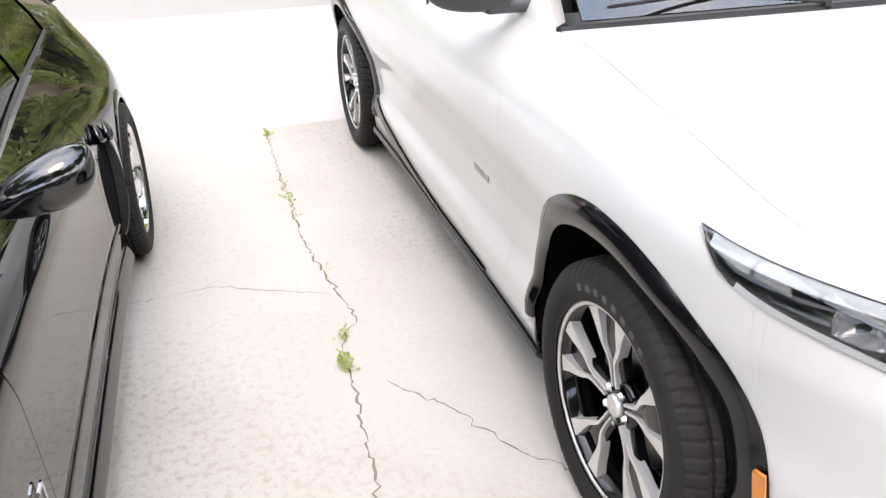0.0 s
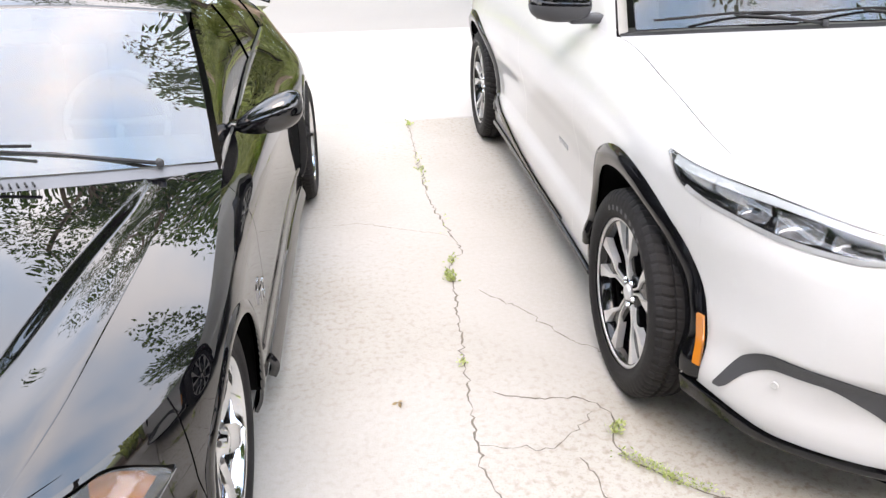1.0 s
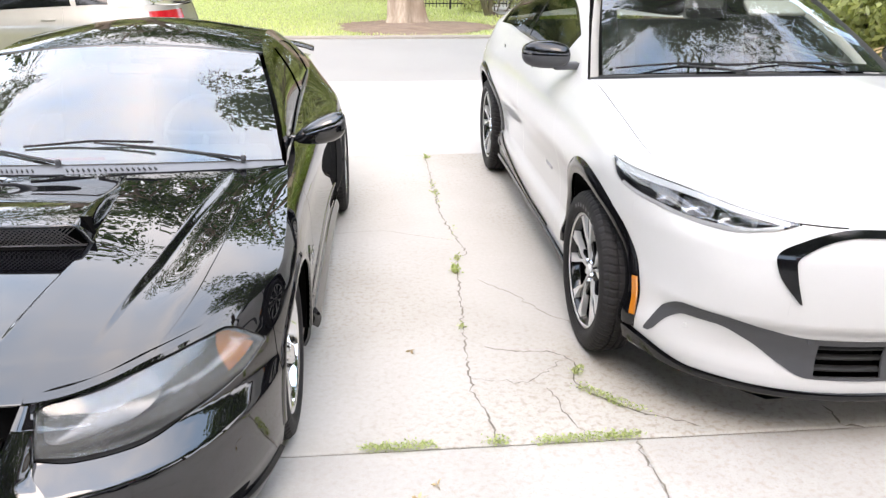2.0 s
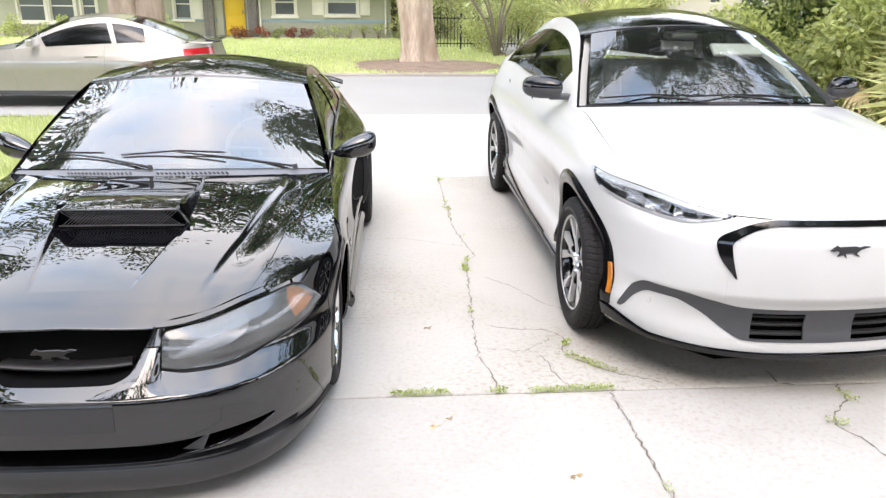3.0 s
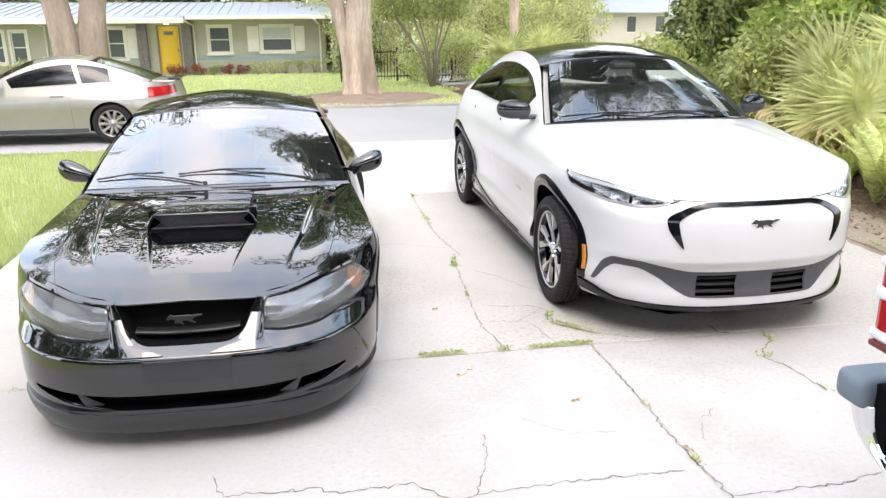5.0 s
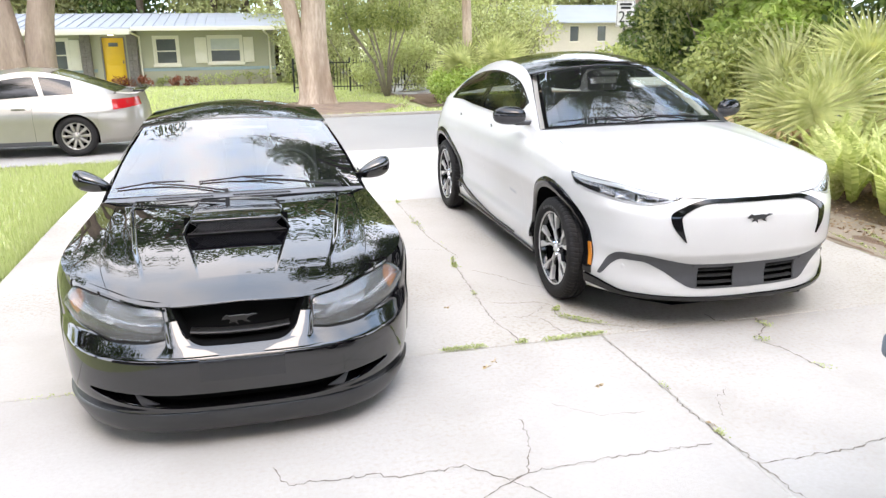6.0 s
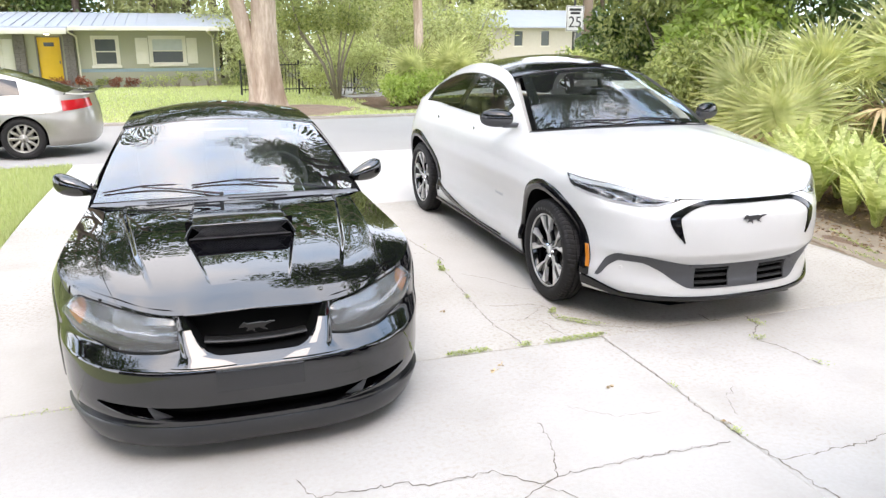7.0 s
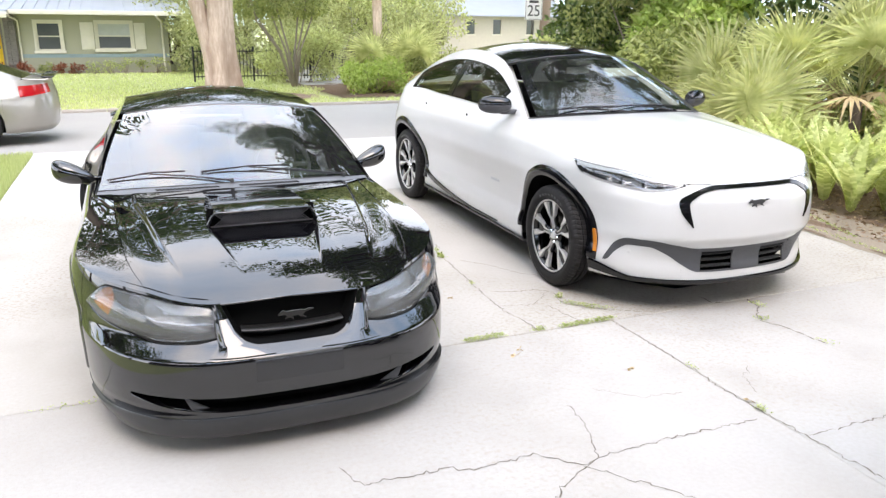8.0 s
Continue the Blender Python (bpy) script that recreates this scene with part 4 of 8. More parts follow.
def arch_well(car, shell, centres, radius, axle, inner):
    """Dark wheel housings."""
    for c in centres:
        for sgn in (1, -1):
            skin = Skin((0, c, axle))
            def at(u, v, c=c, sgn=sgn):
                a = np.pi * (1.16 * u - 0.08)
                z, y = axle + radius * np.sin(a), c - radius * np.cos(a)
                edge = shell.side(y, np.maximum(z, 0.2))[..., 0] - 0.006
                return np.stack([sgn * (inner + (edge - inner) * v), y, z], -1)
            skin.sheet(at, np.linspace(0, 1, 36), np.linspace(0, 1, 5), turn=None)
            skin.sheet(lambda u, v, c=c, sgn=sgn: np.stack([0 * u + sgn * inner, c - radius * np.cos(np.pi * (1.16 * u - 0.08)) * v, axle + radius * np.sin(np.pi * (1.16 * u - 0.08)) * v], -1), np.linspace(0, 1, 36), np.linspace(0.02, 1, 3))
            part("wheel_housing", skin, UNDER, car)


def arch_trim(name, car, shell, centres, r0, r1, axle, material, out, a0=-6, a1=186, label="", grow=0.0):
    """A proud lip round each wheel opening."""
    for c in centres:
        for sgn in (1, -1):
            skin = Skin((0, c, axle))
            def at(u, v, c=c, sgn=sgn):
                a = np.radians(a0 + (a1 - a0) * u)
                r = r0 + (r1 * (1 + grow * np.clip(np.cos(a), 0, 1)) - r0) * v
                y, z = c - r * np.cos(a), axle + r * np.sin(a)
                q = shell.side(y, z, out * np.sin(np.pi * np.clip(v * 0.8 + 0.15, 0, 1)))
                return q * np.array([sgn, 1, 1])
            skin.sheet(at, np.linspace(0, 1, 48), np.linspace(0, 1, 7), lip=0.02)
            part(name, skin, material, car, label)


def running_badge(material, car, at, length, label=""):
    """A plain slanted badge shape."""
    k = length
    out = [(-0.50, 0.02), (-0.44, 0.10), (-0.36, 0.17), (-0.28, 0.12), (-0.10, 0.13), (0.12, 0.14), (0.24, 0.11), (0.36, 0.15), (0.50, 0.13), (0.38, 0.09), (0.27, 0.05), (0.18, -0.05), (0.30, -0.14), (0.16, -0.10), (0.06, -0.03), (-0.10, -0.05), (-0.04, -0.20), (-0.16, -0.09), (-0.30, -0.13), (-0.24, -0.03), (-0.34, 0.03), (-0.40, 0.01)]
    bm = plate([(x * k, z * k) for x, z in out], 0.006)
    return part("badge", bm, material, car, label, at)


def seat(car, x, y, z, material, tall=0.62, wide=0.5):
    """A front seat with its headrest."""
    bm = boxes((x - wide / 2, x + wide / 2, y, y + 0.5, z, z + 0.14), bevel=0.05, seg=3)
    back = boxes((x - wide / 2, x + wide / 2, -0.06, 0.08, 0, tall), bevel=0.05, seg=3)
    s = part("seat", bm, material, car, "grey cloth front seat")
    part("backrest", back, material, s, "", Matrix.Translation((0, y + 0.46, z + 0.1)) @ Matrix.Rotation(radians(-18), 4, "X"))
    h = boxes((x - 0.13, x + 0.13, -0.05, 0.06, tall + 0.03, tall + 0.22), bevel=0.04, seg=3)
    part("headrest", h, material, s, "", Matrix.Translation((0, y + 0.46, z + 0.1)) @ Matrix.Rotation(radians(-18), 4, "X"))


def steering_wheel(car, x, y, z, material, tilt=-62):
    bm = tube([(math.cos(a) * 0.185, math.sin(a) * 0.185, 0) for a in (2 * math.pi * k / 32 for k in range(33))], 0.014, 8)
    tube([(-0.18, 0, 0), (0, 0, -0.03), (0.18, 0, 0)], 0.016, 6, bm)
    tube([(0, -0.18, 0), (0, 0, -0.03)], 0.016, 6, bm)
    part("steering_wheel", bm, material, car, "", Matrix.Translation((x, y, z)) @ Matrix.Rotation(radians(-tilt), 4, "X"))


def wiper(car, a, b, c, label="black windscreen wiper"):
    """An arm from a to b and a blade centred on b towards c."""
    a, b, c = Vector(a), Vector(b), Vector(c)
    arm = tube([a, a.lerp(b, 0.5) + Vector((0, 0, 0.008)), b], 0.0065, 6, taper=0.6)
    w = part("wiper", arm, SATIN_BLACK, car, label)
    d = c - b
    blade = tube([b - d * 0.85 - Vector((0, 0, 0.006)), b + Vector((0, 0, 0.008)), c - Vector((0, 0, 0.006))], 0.005, 6)
    part("blade", blade, MATT_BLACK, w)
    part("pivot", lathe([(-0.01, 0.012), (0.008, 0.012), (0.013, 0.008), (0.013, 0)], 16, axis="z"), SATIN_BLACK, w, "", Matrix.Translation(a))

# ---- white electric crossover ----
def white_car(at):
    car = thing("white_car", "glossy white crossover with black roof and arch trim on concrete drive", "car", at)
    sh = Shell(0.955, -0.945, 0.25, 2.75, 3.80, 3.1, 2.9,
               pch((0.16, -0.13), (0.22, -0.05), (0.28, -0.05), (0.36, -0.065), (0.45, -0.045), (0.52, -0.005), (0.62, 0.0), (0.74, -0.012), (0.82, -0.045), (0.87, -0.075), (1.0, -0.16)),
               pch((0.16, -0.09), (0.22, -0.035), (0.34, -0.03), (0.44, -0.055), (0.56, -0.05), (0.68, -0.025), (0.78, 0.0), (0.87, 0.004), (0.95, -0.008), (1.03, -0.055), (1.11, -0.122), (1.22, -0.19)),
               pch((0.16, -0.16), (0.3, -0.05), (0.5, -0.01), (0.75, 0.0), (0.95, -0.025), (1.1, -0.07), (1.25, -0.12)),
               (0.62, 1.25, 4.35, 5.1),
               bumps=((0.0, 0.55, 0.48, 0.34, 0.042), (3.0, 0.58, 0.5, 0.34, 0.034), (3.02, 0.82, 0.5, 0.2, 0.02), (-0.45, 0.36, 0.28, 0.16, 0.035), (-0.2, 0.93, 0.35, 0.12, 0.020)))
    yd = lambda y: float(sh.along(y))
    s_tip, s_rear, end = 0.50, yd(-0.20), float(sh.s[-1])
    top = pch((0, 0.862), (0.34, 0.864), (s_tip, 0.868), (0.78, 0.900), (1.0, 0.938), (s_rear, 0.965), (yd(0.2), 1.04), (yd(0.66), 1.105), (yd(1.5), 1.112), (yd(2.4), 1.118), (yd(2.95), 1.135), (yd(3.35), 1.128), (yd(3.5), 1.12), (end, 1.04))
    sill = lambda y: np.where(y < -0.4, 0.205, np.where(y > 3.4, 0.26, 0.20))
    axles, rad = (0.056, 3.0), 0.438
    lo = lambda s: arch_top(s, sh, axles, rad, 0.36, sill)
    brk = [yd(c + k * rad) for c in axles for k in (-1, 1)]

    # lamp opening
    l_top = pch((s_tip, 0.862), (0.74, 0.889), (1.0, 0.930), (s_rear - 0.02, 0.958))
    l_low = pch((s_tip, 0.856), (0.60, 0.828), (0.74, 0.808), (0.90, 0.815), (1.02, 0.832), (s_rear - 0.10, 0.880), (s_rear - 0.02, 0.952))
    lamp = (s_tip, s_rear - 0.02, l_low, l_top)
    flat = lambda z: (lambda s: np.full_like(np.asarray(s, float), z))
    vents = [(0.108, 0.374, flat(0.291), flat(0.429))]
    gap = 0.0022
    s_b, s_f, s_d, s_q = yd(-0.36), yd(0.74), yd(1.80), yd(2.74)
    for name, a, b, holes, label in (("front_bumper", 0.0, s_b, [lamp] + vents, "white front bumper"), ("front_fender", s_b, s_f, [lamp], "white front fender"), ("front_door", s_f, s_d, [], ""), ("rear_door", s_d, s_q, [], ""), ("rear_body", s_q, end, [], "")):
        ends = name in ("front_bumper", "rear_body")
        slit = 0.0006 if b == s_b else gap
        made = panel(Skin(), sh, a + ((0.0006 if a == s_b else gap) if a else 0), b - (slit if b < end else 0), lo, top, holes, brk, mirror=ends)
        if ends:
            part(name, made, WHITE_PAINT, car, label)
        else:
            both(name, made, WHITE_PAINT, car, label)
    inner = Skin()
    panel(inner, sh, 0, end, lambda s: np.maximum(lo(s), 0.24), lambda s: top(s) - 0.02, [(s_tip, s_rear, lambda s: l_low(s) - 0.02, lambda s: l_top(s) + 0.005)] + [(0.05, 0.42, flat(0.27), flat(0.45))], brk, out=-0.022, lip=0)
    part("inner_shell", inner, UNDER, car)
    floor = Skin((0, 1, 5))
    floor.sheet(lambda u, v: np.stack([(2 * v - 1) * (sh.side(u, 0.3)[..., 0] - 0.12), u, 0.165 + 0 * u], -1), np.linspace(-0.80, 3.6, 30), np.linspace(0, 1, 4))
    part("underbody", floor, UNDER, car)
    arch_well(car, sh, axles, 0.44, 0.36, 0.62)
    arch_trim("arch_trim", car, sh, axles, 0.426, 0.500, 0.36, GLOSS_BLACK, 0.016, label="gloss black wheel-arch trim", grow=0.02)

    # sill and splitter
    for sgn in (1, -1):
        sill_skin = Skin()
        sill_skin.sheet(lambda u, v, sgn=sgn: sh.side(0.44 + 2.10 * u, 0.185 + (0.035 + 0.02 * u) * v, 0.016 + 0.008 * np.sin(np.pi * v)) * np.array([sgn, 1, 1]), np.linspace(0, 1, 40), np.linspace(0, 1, 6), lip=0.05)
        sk = part("side_sill", sill_skin, GLOSS_BLACK, car, "gloss black side sill")
        blade = Skin()
        blade.sheet(lambda u, v, sgn=sgn: sh.side(0.92 + 1.61 * u, 0.236 + 0.135 * u**5 + (0.008 + 0.036 * ease(u, 0.25, 0.85)) * v, 0.012) * np.array([sgn, 1, 1]), np.linspace(0, 1, 60), np.linspace(0, 1, 5), lip=0.02)
        part("sill_blade", blade, GLOSS_BLACK, sk, "gloss black flare")
    lipk = Skin()
    band(lipk, sh, lambda u: np.stack([u * (yd(-0.40)), 0.205 + 0.035 * ease(u, 0.7, 1.0)], -1), lambda u: np.stack([u * yd(-0.40), 0.232 + 0.07 * ease(u, 0.72, 1.0)], -1), 60, 5, 0.022, 0.03)
    part("front_splitter", lipk, GLOSS_BLACK, car, "gloss black front splitter")

    # lower intake: a grey band with two slatted openings
    up = pch((0, 0.442), (0.40, 0.446), (0.56, 0.470), (0.72, 0.494), (0.86, 0.494), (0.96, 0.455), (1.03, 0.335))
    dn = pch((0, 0.283), (0.385, 0.288), (0.50, 0.335), (0.62, 0.405), (0.74, 0.446), (0.86, 0.446), (0.94, 0.405), (1.00, 0.325))
    trim = Skin()
    for a, b, f, g in ((0, 0.115, dn, up), (0.115, 0.365, dn, flat(0.297)), (0.115, 0.365, flat(0.423), up), (0.365, 1.03, dn, up)):
        trim.sheet(lambda u, v, f=f, g=g: sh.point(u, np.minimum(f(u), g(u)) + np.maximum(g(u) - f(u), 0) * v, 0.004), np.linspace(a, b, max(3, int((b - a) / 0.02))), np.linspace(0, 1, 5), mirror=True, lip=0.014)
    intake = part("lower_intake", trim, DARK_GREY, car, "dark grey lower intake surround")
    for sgn in (1, -1):
        hollow = Skin((0, 5, 0.4))
        hollow.sheet(lambda u, v, sgn=sgn: sh.point(0.105 + 0.27 * u, 0.285 + 0.15 * v, -0.07) * np.array([sgn, 1, 1]), np.linspace(0, 1, 6), np.linspace(0, 1, 3), turn=None)
        part("intake_back", hollow, UNDER, intake)
        for z in (0.318, 0.360, 0.402):
            sl = Skin()
            sl.sheet(lambda u, v, z=z, sgn=sgn: sh.point(0.112 + 0.256 * u, z + 0.010 * np.cos(np.pi * v), -0.028 + 0.022 * np.sin(np.pi * v)) * np.array([sgn, 1, 1]), np.linspace(0, 1, 10), np.linspace(0, 1, 6))
            part("slat", sl, MATT_BLACK, intake)
    # parking sensors
    for s, z in ((0.40, 0.435), (0.86, 0.40)):
        for sgn in (1, -1):
            q = sh.point(np.array(s), np.array(z), 0.004)
            e = sh.point(np.array(s), np.array(z), 0.04) - q
            part("parking_sensor", lathe([(0, 0.011), (0.004, 0.011), (0.004, 0.008), (0.002, 0)], 16, axis="z"), DARK_GREY if s < 0.5 else WHITE_PAINT, car, "", Matrix.Translation((sgn * q[0], q[1], q[2])) @ Vector((sgn * e[0], e[1], e[2])).to_track_quat("Z", "Y").to_matrix().to_4x4())

    # closed grille with its black outline
    outer = crv((0, 0.858), (0.20, 0.858), (0.36, 0.852), (0.48, 0.815), (0.565, 0.760), (0.553, 0.705), (0.470, 0.598))
    innr = crv((0, 0.834), (0.20, 0.834), (0.345, 0.828), (0.44, 0.795), (0.497, 0.748), (0.492, 0.705), (0.462, 0.597))
    grille = part("grille_outline", band(Skin(), sh, outer, innr, 70, 5, 0.007, 0.012), GLOSS_BLACK, car, "gloss black outline round a closed white grille")
    q = sh.point(np.array(0.0), np.array(0.735), 0.010)
    running_badge(SATIN_BLACK, grille, Matrix.Translation((0.0, q[1], q[2])) @ Matrix.Rotation(radians(8), 4, "X") @ Matrix.Rotation(math.pi, 4, "Y") @ Matrix.Diagonal((-1, 1, -1, 1)), 0.175, "dark plain badge")

    seam = Skin()
    seam.sheet(lambda u, v: sh.point(u, top(u) - 0.007 + 0.004 * v, 0.0022), np.linspace(0.34, s_tip + 0.01, 24), np.linspace(0, 1, 3))
    both("hood_seam", seam, UNDER, car, "dark shut line of the hood")

    # headlights
    for sgn in (1, -1):
        flip = np.array([sgn, 1, 1])
        uu = np.linspace(s_tip, s_rear - 0.02, 50)
        hs = Skin((0, 5, 0.8))
        hs.sheet(lambda u, v: sh.point(u, l_low(u) + (l_top(u) - l_low(u)) * v, -0.004 - 0.05 * np.sin(np.pi * np.clip((u - s_tip) / (s_rear - s_tip), 0, 1)) * np.sin(np.pi * v) ** 0.6) * flip, uu, np.linspace(0, 1, 9))
        head = part("headlight", hs, GLOSS_BLACK, car, "slim clear headlight with dark housing")
        strip = Skin()
        strip.sheet(lambda u, v: sh.point(u, l_top(u) - 0.006 - (0.014 + 0.010 * ease(u, s_tip + 0.1, s_rear - 0.1)) * (1 - v), -0.006) * flip, np.linspace(s_tip + 0.04, s_rear - 0.05, 40), np.linspace(0, 1, 4), lip=0.015)
        part("light_strip", strip, LAMP_WHITE, head, "bright upper running-light strip")
        for a, b in ((0.66, 0.80), (0.83, 0.95), (0.98, 1.06)):
            cell = Skin()
            cell.sheet(lambda u, v: sh.point(a + (b - a) * u, l_low(np.array((a + b) / 2)) + 0.012 + (0.048 if a > 0.7 else 0.034) * v, -0.02 - 0.03 * np.sin(np.pi * u) * np.sin(np.pi * v)) * flip, np.linspace(0, 1, 10), np.linspace(0, 1, 8), lip=0.01)
            part("projector", cell, REFLECTOR, head, "bright square reflector cell")
        foot = Skin()
        foot.sheet(lambda u, v: sh.point(u, l_low(u) + 0.003 + 0.009 * v, 0.0 - 0.006 * v) * flip, np.linspace(s_tip + 0.06, s_rear - 0.12, 30), np.linspace(0, 1, 3), lip=0.01)
        part("bezel", foot, LAMP_WHITE, head)
        lens = Skin()
        lens.sheet(lambda u, v: sh.point(u, l_low(u) + (l_top(u) - l_low(u)) * v, 0.003 + 0.006 * np.sin(np.pi * v)) * flip, uu, np.linspace(0, 1, 7))
        part("lens", lens, CLEAR, head).visible_shadow = False
        # amber side marker ahead of the wheel
        mk = Skin()
        mk.sheet(lambda u, v: sh.side(-0.425 - 0.022 * u + 0.03 * (v - 0.5), 0.37 + 0.145 * v, 0.024) * flip, np.linspace(0, 1, 4), np.linspace(0, 1, 8), lip=0.012)
        part("side_marker", mk, AMBER, car, "amber side marker")

    # hood and cowl
    yc = -0.26
    s_c = yd(yc)
    span = lambda u: sh.point(np.abs(2 * u - 1) * s_c, top(np.abs(2 * u - 1) * s_c)) * np.stack([np.sign(2 * u - 1 + 1e-12), 0 * u + 1, 0 * u + 1], -1)
    cowl = crv((-0.825, 0.66, 1.105), (-0.45, 0.53, 1.132), (0, 0.475, 1.142), (0.45, 0.53, 1.132), (0.825, 0.66, 1.105))
    rail = lambda sg: (lambda v: sh.side(yc + (0.66 - yc) * v, top(sh.along(yc + (0.66 - yc) * v))) * np.array([sg, 1, 1]))
    lay = coons(span, cowl, rail(-1), rail(1))
    mid = pch((0, 0.862), (0.08, 0.908), (0.22, 0.975), (0.45, 1.05), (0.75, 1.112), (1.0, 1.142))
    def hood(u, v):
        q = lay(u, v)
        lift = mid(v) - lay(0 * u + 0.5, v)[..., 2]
        k = np.abs(2 * u - 1)
        q[..., 2] += lift * (1 - k**2.4) + 0.010 * np.exp(-((k - 0.62 + 0.15 * v) / 0.10) ** 2) * np.sin(np.pi * np.clip(v, 0, 1))
        return q
    def cut(v):
        return 0.5 + 0.5 * (0.755 + 0.215 * v**0.8)
    hd = Skin()
    hd.sheet(lambda u, v: hood((1 - cut(v)) + (2 * cut(v) - 1) * u, v), np.linspace(0, 1, 60), np.linspace(0.0, 1, 44), lip=0.012)
    part("hood", hd, WHITE_PAINT, car, "smooth white hood")
    wing = Skin()
    wing.sheet(lambda u, v: hood(cut(v) + 0.0042 + (1 - cut(v) - 0.0042) * u, v), np.linspace(0, 1, 10), np.linspace(0, 1, 44), lip=0.006)
    both("fender_top", wing, WHITE_PAINT, car)
    under = Skin()
    under.sheet(lambda u, v: hood(u, v) - np.array([0, 0, 0.02]), np.linspace(0.02, 0.98, 24), np.linspace(0.03, 0.97, 20))
    part("hood_frame", under, UNDER, car)

    # greenhouse
    roof_f = crv((-0.625, 1.40, 1.485), (-0.32, 1.27, 1.539), (0, 1.225, 1.555), (0.32, 1.27, 1.539), (0.625, 1.40, 1.485))
    post = lambda sg: crv((sg * 0.825, 0.66, 1.105), (sg * 0.735, 1.02, 1.305), (sg * 0.625, 1.40, 1.485))
    screen = coons(cowl, roof_f, post(-1), post(1))
    def bowed(u, v):
        q = screen(u, v)
        q[..., 2] += 0.02 * np.sin(np.pi * v) * (1 - (2 * u - 1) ** 2)
        return q
    gl = Skin()
    gl.sheet(bowed, np.linspace(0.045, 0.955, 30), np.linspace(0.04, 0.985, 20))
    part("windscreen", gl, WINDSCREEN, car, "clear windscreen reflecting dark trees").visible_shadow = False
    frit = Skin()
    for a, b, c, d in ((0.045, 0.10, 0.04, 0.98), (0.90, 0.955, 0.04, 0.98), (0.10, 0.90, 0.04, 0.115), (0.10, 0.90, 0.925, 0.985)):
        frit.sheet(lambda u, v: bowed(u, v) - np.array([0, -0.003, 0.004]), np.linspace(a, b, 16), np.linspace(c, d, 16))
    part("screen_border", frit, GLOSS_BLACK, car, "black screen border")
    well = Skin()
    well.sheet(lambda u, v: bowed(u, v * 0.055 - 0.012) - np.array([0, 0, 0.012]), np.linspace(0.01, 0.99, 30), np.linspace(0, 1, 4))
    part("cowl", well, MATT_BLACK, car, "black plastic cowl")
    rails = lambda sg: crv((sg * 0.825, 0.66, 1.105), (sg * 0.735, 1.02, 1.305), (sg * 0.645, 1.40, 1.482), (sg * 0.605, 1.85, 1.556), (sg * 0.595, 2.30, 1.556), (sg * 0.60, 2.75, 1.488), (sg * 0.655, 3.15, 1.350), (sg * 0.785, 3.52, 1.14))
    belt = lambda sg: (lambda t: sh.side(0.66 + 2.84 * t, top(sh.along(0.66 + 2.84 * t))) * np.array([sg, 1, 1]))
    spread = lambda t: t**0.85
    def side_glass(u, v):
        lowp, high = belt(1)(spread(u)), rails(1)(u)
        q = lowp * (1 - v)[..., None] + high * v[..., None]
        q[..., 0] += 0.03 * np.sin(np.pi * v) * np.sin(np.pi * u)
        return q
    frame = Skin()
    for a, b, c, d in ((0.0, 1.0, 0.0, 0.05), (0.0, 1.0, 0.80, 1.0), (0.0, 0.145, 0.05, 0.80), (0.86, 1.0, 0.05, 0.80)):
        frame.sheet(side_glass, np.linspace(a, b, max(8, int(50 * (b - a)))), np.linspace(c, d, 8))
    both("roof_rail", frame, WHITE_PAINT, car, "white roof rail and pillars")
    edge = Skin()
    lifted = lambda u, v: side_glass(u, v) + np.array([0.003, 0, 0])
    for a, b, c, d in ((0.145, 0.86, 0.05, 0.085), (0.145, 0.86, 0.765, 0.80), (0.145, 0.165, 0.085, 0.765), (0.835, 0.86, 0.085, 0.765), (0.475, 0.515, 0.085, 0.765)):
        edge.sheet(lifted, np.linspace(a, b, max(4, int(40 * (b - a)))), np.linspace(c, d, 5), lip=0.01)
    both("window_trim", edge, GLOSS_BLACK, car, "black window surround")
    for sgn in (1, -1):
        for a, b in ((0.16, 0.48), (0.51, 0.84)):
            win = Skin()
            win.sheet(lambda u, v: side_glass(u, v) * np.array([sgn, 1, 1]), np.linspace(a, b, 14), np.linspace(0.08, 0.77, 8))
            part("side_window", win, TINT, car, "tinted side window").visible_shadow = False
    roof = Skin()
    back = crv((-0.60, 2.75, 1.488), (0, 2.80, 1.514), (0.60, 2.75, 1.488))
    tail = crv((-0.785, 3.52, 1.14), (0, 3.62, 1.16), (0.785, 3.52, 1.14))
    part_of = lambda sg, a, b: (lambda v: rails(sg)(a + (b - a) * v))
    ts = np.linspace(0, 1, 400)
    t1, t2 = (float(ts[np.argmin(np.abs(rails(1)(ts)[:, 1] - y))]) for y in (1.40, 2.75))
    lid = coons(roof_f, back, part_of(-1, t1, t2), part_of(1, t1, t2))
    def roof_at(u, v):
        q = lid(u, v)
        q[..., 2] += 0.03 * (1 - (2 * u - 1) ** 2) * np.sin(np.pi * np.clip(v * 0.9 + 0.08, 0, 1))
        return q
    roof.sheet(roof_at, np.linspace(0, 1, 30), np.linspace(0, 1, 24), lip=0.01)
    part("roof", roof, GLOSS_BLACK, car, "black glass roof")
    rear = Skin()
    rear.sheet(coons(back, tail, part_of(-1, t2, 1), part_of(1, t2, 1)), np.linspace(0, 1, 20), np.linspace(0, 1, 12))
    part("rear_window", rear, WINDSCREEN, car, "clear rear window").visible_shadow = False
    deck = Skin()
